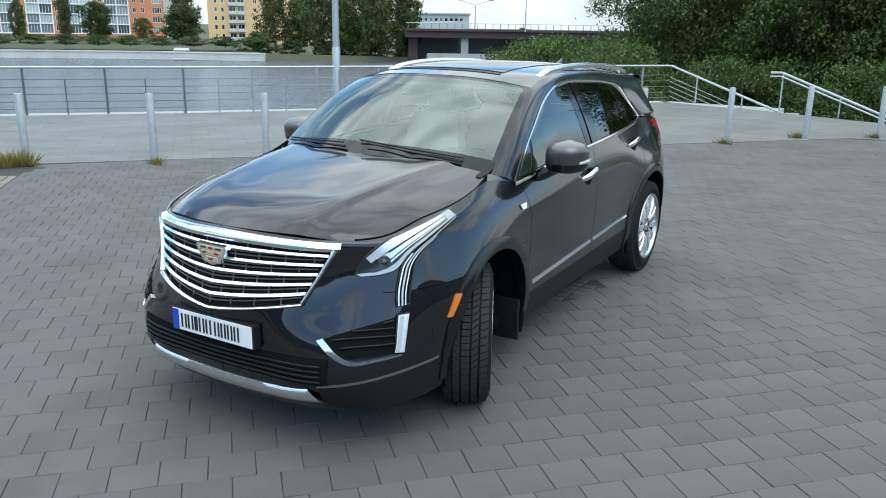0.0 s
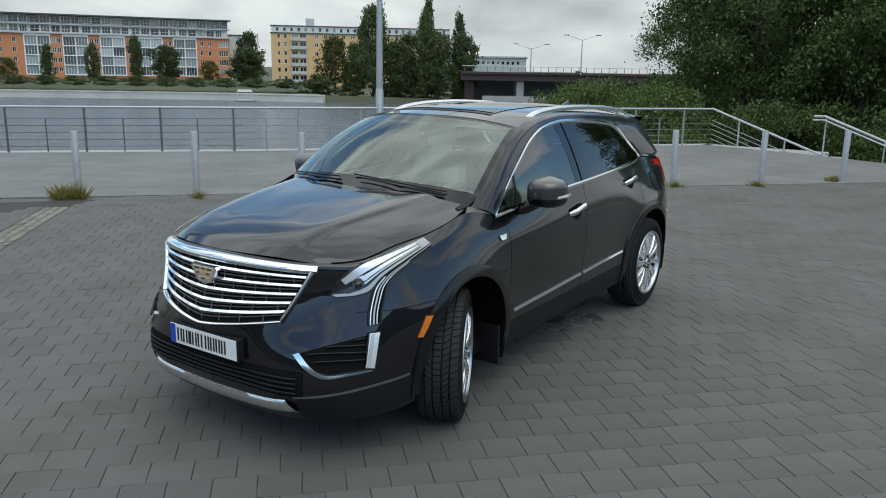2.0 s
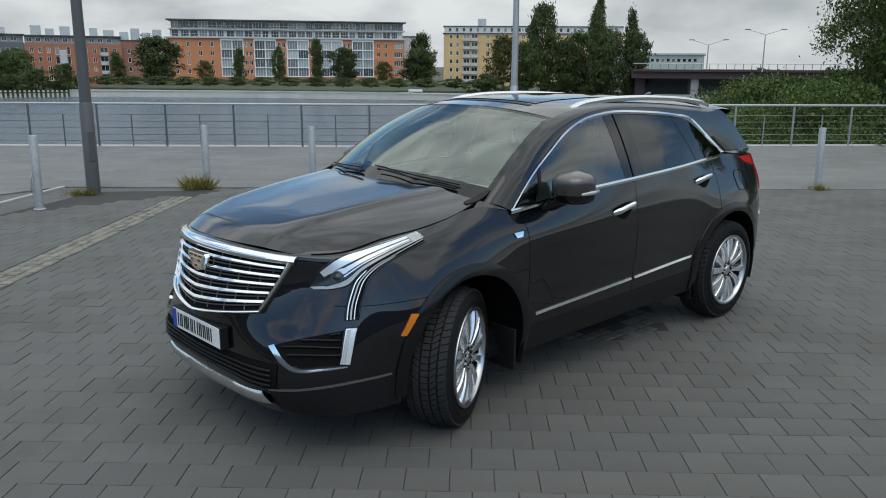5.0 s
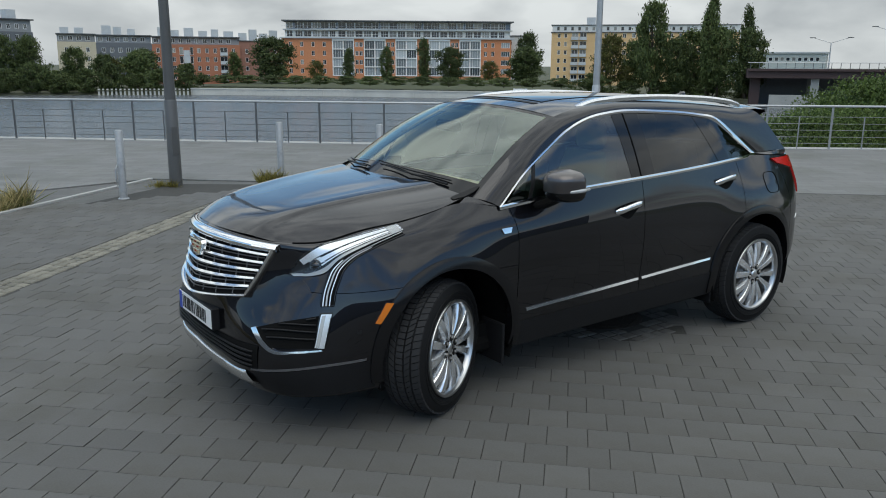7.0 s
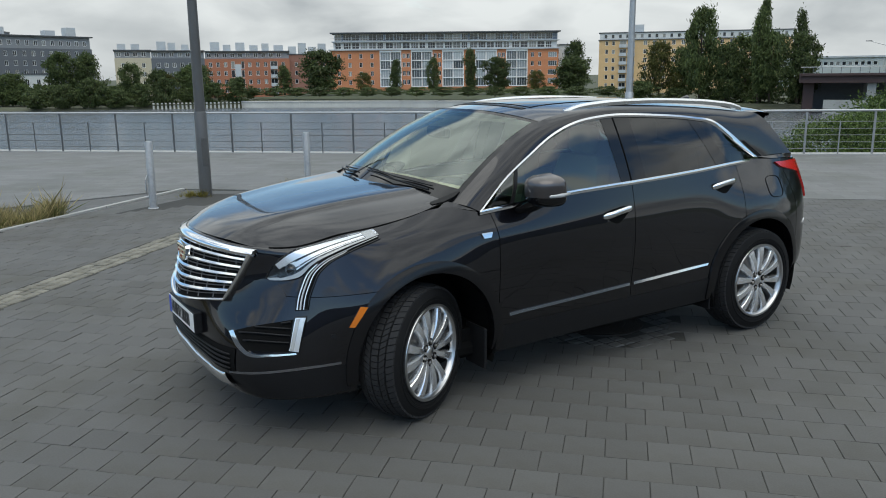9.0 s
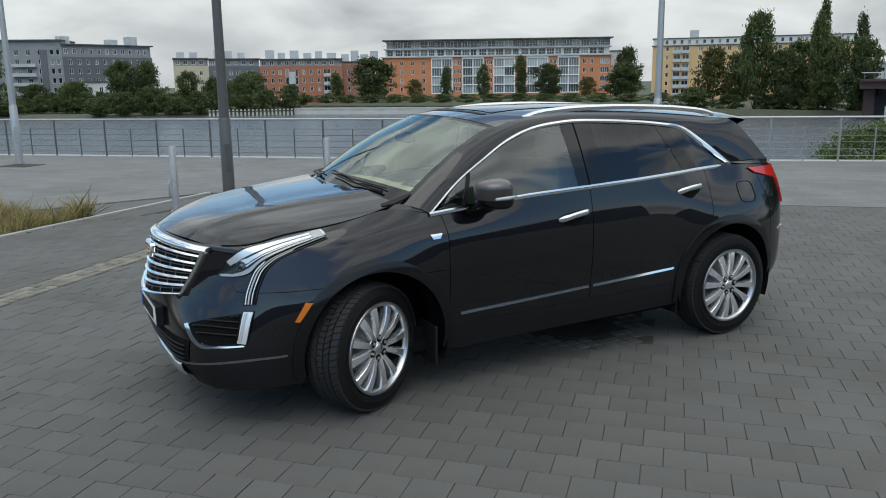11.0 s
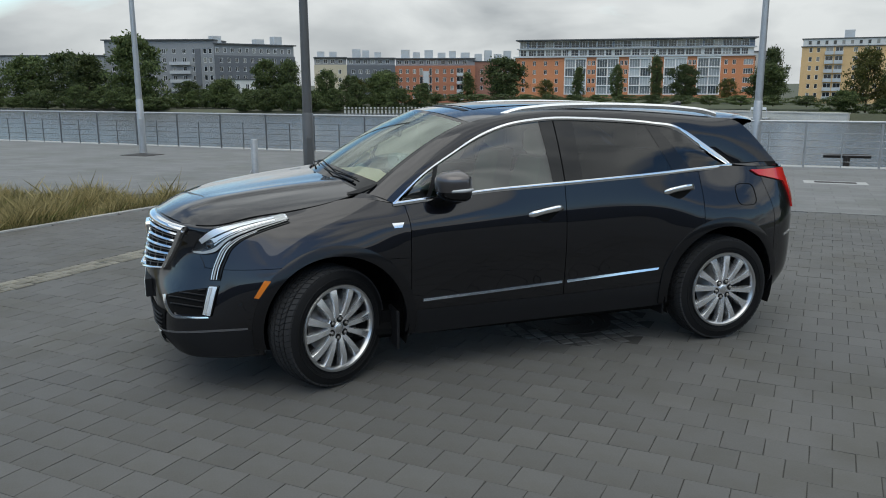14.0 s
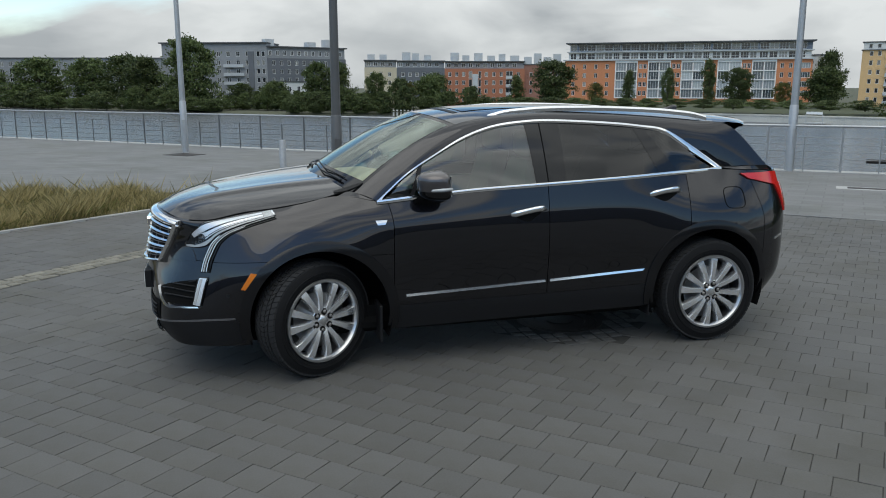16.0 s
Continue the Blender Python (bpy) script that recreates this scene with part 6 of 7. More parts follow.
# ---- wheels ----
def make_wheel(name, m, label):
    """A wheel whose outer face looks to -y."""
    w = part(name, Geo().lathe([(.08, .05), (.24, .06), (.258, .10), (.264, .10), (.262, -.080), (.254, -.098), (.266, -.113), (.276, -.112), (.276, .112), (.258, .112), (.09, .07)], 60), M["barrel"], car, label, smooth=True, angle=30)
    w.matrix_basis = m
    part("rim_flange", Geo().lathe([(.246, -.080), (.250, -.099), (.262, -.113), (.275, -.1135), (.2775, -.108)], 72), M["flange"], w, "polished rim flange", smooth=True, angle=30)
    prof = [(.266, .095), (.277, .117), (.31, .127), (.345, .122), (.368, .108), (.379, .090)]
    n = 96
    tyre = Geo()
    full = prof[:-1] + [(.372, .098)]
    full = full + [(r, -h) for r, h in full[::-1]]
    tyre.lathe(full, n, "y")
    tyre.v = [(v[0], v[1] + .018, v[2]) for v in tyre.v]
    part("tyre", tyre, M["rubber"], w, "black road tyre", smooth=True, angle=25)
    # tread blocks
    bl = Geo()
    for row, (h0, h1, slant, count) in enumerate(((-.112, -.073, .020, 62), (-.063, -.030, .030, 70), (-.020, .020, .0, 70), (.030, .063, -.030, 70), (.073, .112, -.020, 62))):
        for k in range(count):
            a = 2 * math.pi * (k + .37 * row) / count
            da = math.pi / count - .0075
            lo, hi = ((.366, .372), (.380, .383)) if row == 4 else ((.372, .366), (.383, .380)) if row == 0 else ((.370, .370), (.385, .385))
            if row == 0:
                lo, hi = (.358, .372), (.3735, .3825)
            elif row == 4:
                lo, hi = (.372, .358), (.3825, .3735)
            pts = []
            for rr in (lo, hi):
                for r, h, sh in ((rr[0], h0, -slant), (rr[1], h1, slant)):
                    for d in (-da, da):
                        pts.append((r * math.cos(a + d + sh), h, r * math.sin(a + d + sh)))
            bl.add(pts, [(0, 1, 3, 2), (4, 6, 7, 5), (0, 4, 5, 1), (2, 3, 7, 6), (0, 2, 6, 4), (1, 5, 7, 3)])
    bl.v = [(v[0], v[1] + .018, v[2]) for v in bl.v]
    tagged(part("tread", bl, M["tread"], w), kind="stuff")
    for h, r in ((-.111, .318), (-.108, .300)):
        part("sidewall_ring", Geo().lathe([(r - .004, h + .004), (r - .002, h - .001), (r + .002, h - .001), (r + .004, h + .004)], 72, "y"), M["rubber"], w, smooth=True, angle=40)
    spoke = Geo()
    rows = []
    for f in np.linspace(0, 1, 9):
        r = .055 + .210 * f
        half = .0170 + .003 * f + .012 * f ** 2.2
        y = -.088 - .016 * math.sin(math.pi * min(1, f * .9)) + .002 * f
        rows.append([(-half, y + .045, r), (-half, y + .006, r), (-half * .75, y - .006, r), (half * .75, y - .005, r), (half, y + .006, r), (half, y + .045, r)])
    spoke.grid(rows)
    sm = mesh_of("spoke", spoke, M["rim"], True, 35)
    for k in range(12):
        base = 30 + 60 * (k // 2)
        ang = base + (-11.5 if k % 2 else 11.5)
        tilt = 3.0 if k % 2 else -3.0
        part("spoke", sm, None, w, m=Matrix.Rotation(radians(ang), 4, "Y") @ Matrix.Translation((0, 0, .055)) @ Matrix.Rotation(radians(-tilt), 4, "Y") @ Matrix.Translation((0, 0, -.055)))
    part("hub", Geo().lathe([(.001, -.096), (.036, -.095), (.040, -.092), (.078, -.094), (.086, -.088), (.090, -.05), (.085, .0)], 36, "y"), M["rim"], w, smooth=True, angle=30)
    part("hub_cap", Geo().lathe([(.001, -.100), (.026, -.0995), (.031, -.097), (.033, -.092)], 28, "y"), M["satin"], w, smooth=True)
    nut = mesh_of("lug_nut", Geo().lathe([(.001, -.106), (.007, -.106), (.0115, -.102), (.0125, -.085)], 6, "y"), M["disc"])
    # flat black ring on the hub, painted shade of the nut's well
    well = mesh_of("lug_well", Geo().lathe([(.0125, -.0965), (.0215, -.0965), (.0225, -.094)], 18, "y"), M["shadow_black"])
    for k in range(6):
        a = radians(60 * k + 30)
        at = pose(.060 * math.cos(a), 0, .060 * math.sin(a))
        part("lug_nut", nut, None, w, m=at)
        part("lug_well", well, None, w, m=at)
    part("brake_disc", Geo().lathe([(.06, -.01), (.175, -.01), (.175, .015), (.06, .015)], 48, "y"), M["disc"], w, smooth=True, angle=30)
    part("caliper", Geo().box((.09, -.04, -.09), (.19, .04, .09), chamfer=.01), M["black_plastic"], w)
    part("wheel_back", Geo().lathe([(.001, .06), (.25, .06)], 40, "y"), M["shadow_black"], w)
    return w


STEER = 27
make_wheel("front_wheel", Matrix.Translation((-0.052, -.815, .383)) @ Matrix.Rotation(radians(STEER), 4, "Z") @ Matrix.Rotation(radians(8), 4, "Y"), "front wheel turned to the left, polished twelve-spoke rim")
make_wheel("front_wheel", Matrix.Translation((0.0, .815, .383)) @ Matrix.Rotation(radians(180 + STEER - 3), 4, "Z"), "front wheel turned to the left, polished twelve-spoke rim")
make_wheel("rear_wheel", Matrix.Translation((2.857, -.815, .383)) @ Matrix.Rotation(radians(20), 4, "Y"), "rear wheel with polished twelve-spoke rim")
make_wheel("rear_wheel", Matrix.Translation((2.857, .815, .383)) @ Matrix.Rotation(radians(180), 4, "Z"), "rear wheel with polished twelve-spoke rim")

# ---- cabin ----
dash = []
for x, z in ((.15, 1.195), (.22, 1.240), (.42, 1.248), (.58, 1.218), (.64, 1.10), (.62, .90)):
    dash.append([(x + .11 * (abs(y) / .7) ** 2, y, z - .03 * (abs(y) / .7) ** 3) for y in np.linspace(-.72, .72, 21)])
sheet_part("dashboard", np.array(dash), M["dash_top"], car, "pale beige dashboard")
part("instrument_hood", Geo().tube([(.50, -.58, 1.20), (.52, -.52, 1.235), (.53, -.38, 1.245), (.52, -.24, 1.235), (.50, -.18, 1.20)], .03, 8), M["black_plastic"], car, smooth=True)
part("cabin_floor", Geo().box((.1, -.75, .34), (3.2, .75, .42)), M["shadow_black"], car)
for s in (-1, 1):
    part("door_lining", Geo().box((.5, min(s * .80, s * .83), .46), (2.28, max(s * .80, s * .83), 1.12), chamfer=.01), M["leather"], car)
tor = Geo()
ring = []
for k in range(28):
    a = 2 * math.pi * k / 28
    ring.append([(.70 + .185 * math.sin(a) * .42 + .016 * math.cos(b) * .4, -.38 + (.185 + .016 * math.cos(b)) * math.cos(a), 1.06 + (.185 + .016 * math.cos(b)) * math.sin(a) * .9 + .016 * math.sin(b) * .4) for b in (2 * math.pi * j / 8 for j in range(8))])
ring.append(ring[0])
tor.grid(ring, close=True)
wheel_rim = part("steering_wheel", tor, M["black_plastic"], car, "dark steering wheel", smooth=True)
part("steering_boss", Geo().box((.66, -.45, 1.01), (.72, -.31, 1.11), chamfer=.015), M["black_plastic"], wheel_rim)


def seat(x, y, width, name="car_seat"):
    s = part(name, Geo().box((x - .05, y - width / 2, .58), (x + .48, y + width / 2, .74), chamfer=.05), M["leather"], car, "beige leather seat")
    back = Geo()
    rows = []
    for f in np.linspace(0, 1, 9):
        z = .70 + .66 * f
        xx = x + .42 + .17 * f
        hw = width / 2 * (1 - .25 * f ** 3)
        rows.append([(xx - .05, y - hw, z), (xx - .075 + .02 * f, y - hw * .6, z), (xx - .06, y, z), (xx - .075 + .02 * f, y + hw * .6, z), (xx - .05, y + hw, z), (xx + .08, y + hw * .95, z), (xx + .10, y, z), (xx + .08, y - hw * .95, z)])
    back.grid(rows, close=True)
    back.f.append(tuple(range(64, 72)))
    part("backrest", back, M["leather"], s, smooth=True, angle=50)
    part("headrest", Geo().box((x + .53, y - .125, 1.37), (x + .64, y + .125, 1.56), chamfer=.035), M["leather"], s, smooth=True)
    return s


seat(.98, -.38, .50); seat(.98, .38, .50)
seat(1.95, 0, 1.25, "rear_bench")
part("rear_view_mirror", Geo().box((.60, -.13, 1.50), (.64, .13, 1.575), chamfer=.015), M["black_plastic"], car)
part("cargo_cover", Geo().box((2.5, -.66, 1.10), (3.3, .66, 1.13)), M["shadow_black"], car)
part("headliner", Geo().box((.95, -.58, 1.60), (3.0, .58, 1.62)), M["leather"], car)

# ---- far buildings ----
window_cache = {}


def lattice(g, xs, zs, is_open, y0, y1):
    """A plate pierced by openings: one connected piece between depths y0 and y1."""
    nx, nz = len(xs), len(zs)
    vs = [(x, y, z) for y in (y0, y1) for x in xs for z in zs]
    at = lambda k, i, j: k * nx * nz + i * nz + j
    shut = [[not is_open(i, j) for j in range(nz - 1)] for i in range(nx - 1)]
    fs = []
    for i in range(nx - 1):
        for j in range(nz - 1):
            if not shut[i][j]:
                continue
            fs += [(at(0, i, j), at(0, i + 1, j), at(0, i + 1, j + 1), at(0, i, j + 1)), (at(1, i, j), at(1, i, j + 1), at(1, i + 1, j + 1), at(1, i + 1, j))]
            for di, dj, e in ((-1, 0, ((0, 0), (0, 1))), (1, 0, ((1, 0), (1, 1))), (0, -1, ((0, 0), (1, 0))), (0, 1, ((0, 1), (1, 1)))):
                a, b = i + di, j + dj
                if a < 0 or b < 0 or a >= nx - 1 or b >= nz - 1 or not shut[a][b]:
                    p, q = (i + e[0][0], j + e[0][1]), (i + e[1][0], j + e[1][1])
                    fs.append((at(0, *p), at(0, *q), at(1, *q), at(1, *p)))
    return g.add(vs, fs)


def window_meshes(w, h, bars, mat):
    key = (round(w, 2), round(h, 2), bars, mat.name)
    pane = M["bay_pane"] if bars == 4 else M["far_pane"]
    if key not in window_cache:
        t = 0.09
        xs = [0, t]
        for k in range(1, bars):
            xs += [w * k / bars - 0.04, w * k / bars + 0.04]
        xs += [w - t, w]
        g = lattice(Geo(), xs, [0, t, h - t, h], lambda i, j: j == 1 and i % 2 == 1, -0.03, 0.12)
        p = Geo().box((t, 0.03, t), (w - t, 0.06, h - t))
        window_cache[key] = (mesh_of("window", g, mat), mesh_of("pane", p, pane))
    return window_cache[key]


def block(name, p0, p1, depth, z0, z1, wall, windows, label, bars_mat="frame_white"):
    """A building whose front runs from p0 to p1; windows are (u0, u1, z0, z1, bars) on the front, cut through it."""
    a, b = Vector((*p0, 0)), Vector((*p1, 0))
    d = b - a
    L = d.length
    root = thing(name, Matrix.Translation(a) @ Matrix.Rotation(math.atan2(d.y, d.x), 4, "Z"), label, "building")
    us = sorted({0.0, L, *[round(w[0], 3) for w in windows], *[round(w[1], 3) for w in windows]})
    zs = sorted({z0, z1, *[round(w[2], 3) for w in windows], *[round(w[3], 3) for w in windows]})
    ui, zi = {u: i for i, u in enumerate(us)}, {z: i for i, z in enumerate(zs)}
    shut = np.ones((len(us) - 1, len(zs) - 1), bool)
    for w in windows:
        shut[ui[round(w[0], 3)]:ui[round(w[1], 3)], zi[round(w[2], 3)]:zi[round(w[3], 3)]] = False
    g = Geo()
    w_ = len(zs)
    front = [(u, 0.0, z) for u in us for z in zs]
    fs = [(i * w_ + j, (i + 1) * w_ + j, (i + 1) * w_ + j + 1, i * w_ + j + 1) for i in range(len(us) - 1) for j in range(len(zs) - 1) if shut[i, j]]
    g.add(front, fs)
    for u0, u1, q0, q1, bars in windows:
        g.add([(u0, 0, q0), (u1, 0, q0), (u1, 0, q1), (u0, 0, q1), (u0, 0.3, q0), (u1, 0.3, q0), (u1, 0.3, q1), (u0, 0.3, q1)], [(0, 1, 5, 4), (1, 2, 6, 5), (2, 3, 7, 6), (3, 0, 4, 7)])
    g.add([(0, 0, z0), (L, 0, z0), (L, depth, z0), (0, depth, z0), (0, 0, z1), (L, 0, z1), (L, depth, z1), (0, depth, z1)], [(4, 5, 6, 7), (1, 2, 6, 5), (2, 3, 7, 6), (3, 0, 4, 7)])
    me = bpy.data.meshes.new("wall")
    me.from_pydata(g.v, [], g.f)
    me.materials.append(wall)
    ob = new("wall", me)
    ob.parent = root
    for u0, u1, q0, q1, bars in windows:
        fr, pn = window_meshes(u1 - u0, q1 - q0, bars, M[bars_mat])
        w = part("window", fr, None, root, m=pose(u0, 0.14, q0))
        part("pane", pn, None, w)
    return root


def slab(root, name, lo, hi, mat, label=""):
    return part(name, Geo().box(lo, hi), mat, root, label)


def rows_of(u0, u1, step, w, zs, h, bars=2, skip=()):
    out = []
    n = max(1, int((u1 - u0) / step))
    for k in range(n):
        if k in skip:
            continue
        c = u0 + (k + 0.5) * (u1 - u0) / n
        out += [(c - w / 2, c + w / 2, z, z + h, bars) for z in zs]
    return out


def orange_block():
    p0, p1 = (117.1, 259.1), (185.0, 216.7)
    L = math.dist(p0, p1)
    zs = [-1.2 + 3.0 * k for k in range(4)]
    base = -4.0
    wins = rows_of(1, 16.5, 3.4, 1.1, zs, 1.6, 2)
    bays = [0.218, 0.355, 0.492, 0.637, 0.772]
    bw = 0.091 * L
    for k, f in enumerate(bays):
        u = f * L
        for half in (0, 1):
            wins += [(u + half * bw / 2 + 0.12, u + (half + 1) * bw / 2 - 0.12, z - 0.7, z + 2.1, 4) for z in zs]
        nxt = bays[k + 1] * L if k < 4 else 0.955 * L
        for c in ((0.3, 0.7) if k < 4 else (0.25, 0.6)):
            mid = u + bw + c * (nxt - u - bw)
            wins += [(mid - 0.55, mid + 0.55, z, z + 1.6, 2) for z in zs]
    wins += [(0.955 * L, 0.993 * L, z - 0.1, z + 1.7, 4) for z in zs]
    root = block("apartment_block", p0, p1, 14, base, 10.6, M["orange"], wins, "orange rendered apartment block with white glazed bays and a glass penthouse")
    for f in bays:
        u = f * L
        xs = [u - 0.15, u + 0.1, u + bw / 2 - 0.1, u + bw / 2 + 0.1, u + bw - 0.1, u + bw + 0.15]
        rows_z = [zs[0] - 0.9]
        for z in zs:
            rows_z += [z - 0.68, z + 2.1]
        rows_z += [10.5]
        g = lattice(Geo(), xs, rows_z, lambda i, j: i % 2 == 1 and j % 2 == 1, -0.24, -0.02)
        part("bay_frame", g, M["frame_white"], root)
    slab(root, "floor_slab", (-0.6, -0.7, 10.6), (L + 0.6, 14, 11.0), M["roof_box"])
    slab(root, "penthouse_wall", (1.0, 1.6, 11.0), (L - 0.4, 13, 13.4), M["white_wall"])
    slab(root, "upper_floor_slab", (0.5, 0.2, 13.4), (L + 0.3, 14, 13.75), M["roof_box"])
    slab(root, "upper_penthouse_wall", (1.5, 1.2, 13.75), (L - 0.3, 13, 16.3), M["grey_blue"])
    slab(root, "roof", (0.2, -0.9, 16.3), (L + 0.6, 14.5, 16.7), M["roof"])
    n = 26
    for k in range(n):
        u = 1.6 + (L - 3) * k / n
        for y, z, h, s in ((1.45, 11.15, 2.1, 0.35), (1.05, 13.95, 2.2, 0.2)):
            w_ = (L - 3) / n - s - (0.5 if (k * 7) % 5 == 0 else 0)
            fr, pn = window_meshes(round(w_, 1), h, 3 if k % 2 else 2, M["frame_white"])
            w = part("window", fr, None, root, m=pose(u, y, z))
            part("pane", pn, None, w)
    for y, z in ((-0.55, 11.0), (0.3, 13.75)):
        part("balustrade", Geo().tube([(0, y, z + 0.95), (L, y, z + 0.95)], 0.05, 5), M["roof_box"], root)
    return root


M["grey_blue"] = surface("blue_grey_cladding", (0.16, 0.19, 0.24), rough=0.4, vary=0.15, grain=3, blotch=0.3, bump=0.03)
orange_block()


def tan_block():
    p0, p1 = (195.5, 207.5), (240, 163)
    L = math.dist(p0, p1)
    zs = [-3.0 + 2.85 * k for k in range(6)]
    wins = rows_of(1.5, 6, 2.2, 1.0, zs, 1.5, 1) + rows_of(14, L - 2, 3.0, 1.2, zs, 1.5, 2)
    wins += [(7.0, 9.2, z - 0.5, z + 1.7, 2) for z in zs] + [(9.8, 12.0, z - 0.5, z + 1.7, 2) for z in zs]
    root = block("apartment_block", p0, p1, 13, -5, 13.0, M["tan"], wins, "tan rendered apartment block with balconies and a white attic floor", "frame_white")
    for z in zs:
        for u in (6.8, 9.6):
            g = Geo()
            g.box((u, -1.1, z - 0.75), (u + 2.5, 0, z - 0.55)); g.box((u, -1.1, z - 0.55), (u + 2.5, -1.02, z + 0.35))
            part("balcony", g, M["roof_box"], root)
    slab(root, "cornice", (-0.3, -0.4, 13.0), (L, 13, 13.25), M["roof"])
    attic = [w for w in rows_of(1, L - 1, 2.4, 1.0, [13.7], 1.3, 1)]
    slab(root, "attic_wall", (0.2, 0.3, 13.25), (L, 12.5, 15.4), M["white_wall"])
    for u0, u1, q0, q1, b in attic:
        fr, pn = window_meshes(1.0, 1.3, 1, M["roof_box"])
        w = part("window", fr, None, root, m=pose(u0, 0.22, q0))
        part("pane", pn, None, w)
    slab(root, "roof", (-0.2, 0, 15.4), (L, 13, 15.7), M["roof"])
    for u in (12, 33):
        slab(root, "roof_box", (u, 4, 15.7), (u + 3, 7, 18.3), M["roof_box"])
    return root


tan_block()


def red_row():
    # beige, dark grey and red fronts in one terrace, each a building
    pts = {"a": (49.3, 279.8), "b": (60.5, 277.6), "c": (77.1, 273.5), "d": (104.0, 264.5)}
    zs = [-3.4 + 2.9 * k for k in range(4)]
    root = block("terrace_house", pts["a"], pts["b"], 12, -6, 8.5, M["beige"], rows_of(1, 10.5, 3.0, 1.1, zs, 1.5, 2), "beige rendered terrace house")
    root2 = block("terrace_house", pts["b"], pts["c"], 12, -6, 8.3, M["grey_wall"], rows_of(1, 16, 2.5, 1.2, zs, 1.5, 2), "dark grey rendered terrace house with white windows")
    L = math.dist(pts["c"], pts["d"])
    wins = rows_of(0.6, 8, 2.4, 1.1, zs, 1.6, 2) + rows_of(13.5, 21.5, 2.5, 1.1, zs, 1.6, 2) + rows_of(24.5, L - 0.5, 2.0, 1.1, zs, 1.6, 2)
    wins += [(21.8, 24.2, z - 0.6, z + 1.9, 2) for z in zs] + [(8.6, 9.8, z - 0.6, z + 1.9, 1) for z in zs] + [(12.0, 13.0, z - 0.6, z + 1.9, 1) for z in zs]
    root3 = block("terrace_house", pts["c"], pts["d"], 12, -6, 8.1, M["red"], wins, "red brick-coloured terrace house with white windows")
    slab(root3, "stair_tower", (9.9, -0.3, -1.0), (11.9, 0.5, 6.2), M["roof_box"])
    for z in zs:
        part("balcony", Geo().box((21.8, -0.9, z - 0.8), (24.2, 0, z - 0.6)).box((21.8, -0.9, z - 0.6), (24.2, -0.84, z + 0.3)), M["roof_box"], root3)
    rw = random.Random(4)
    for r, l, top in ((root, 11.4, 8.5), (root2, 17.1, 8.3), (root3, L, 8.1)):
        slab(r, "attic_wall", (0.1, 1.8, top), (l - 0.1, 11, top + 2.3), M["pale_grey_wall"])
        slab(r, "roof", (-0.2, 0.7, top + 2.3), (l + 0.2, 12.5, top + 2.65), M["roof"])
        for k in range(int(l / 2.6)):
            fr, pn = window_meshes(1.5, 1.4, 2, M["frame_white"])
            w = part("window", fr, None, r, m=pose(0.6 + 2.6 * k, 1.72, top + 0.5))
            part("pane", pn, None, w)
        for k in range(int(l / 4.4)):
            u = 0.8 + 4.4 * k + rw.uniform(0, 1.2)
            h = rw.uniform(1.8, 3.2)
            slab(r, "roof_box", (u, 3, top + 2.65), (u + rw.uniform(2.2, 3.2), 6, top + 2.65 + h), M["roof_box"])
    # the side wing between the red and the orange blocks
    wing = block("terrace_house", (104.3, 266.5), (118, 262), 12, -6, 9.4, M["brown_red"], rows_of(0.5, 5, 2.3, 1.0, zs, 1.5, 1) + rows_of(6, 13.5, 2.3, 1.2, zs, 1.5, 2), "brownish terrace house with a pale wing behind a tree")
    slab(wing, "roof", (-0.3, -0.3, 9.4), (14.5, 12, 9.7), M["roof"])
    for u, h in ((0.5, 2.6), (4.0, 3.8), (7.5, 2.5), (11, 3.6)):
        slab(wing, "roof_box", (u, 3, 9.7), (u + 2.6, 6, 9.7 + h), M["roof_box"])


M["brown_red"] = surface("brown_red_render", (0.30, 0.15, 0.11), rough=0.9, vary=0.14, grain=2, blotch=0.15, bump=0.1)
red_row()


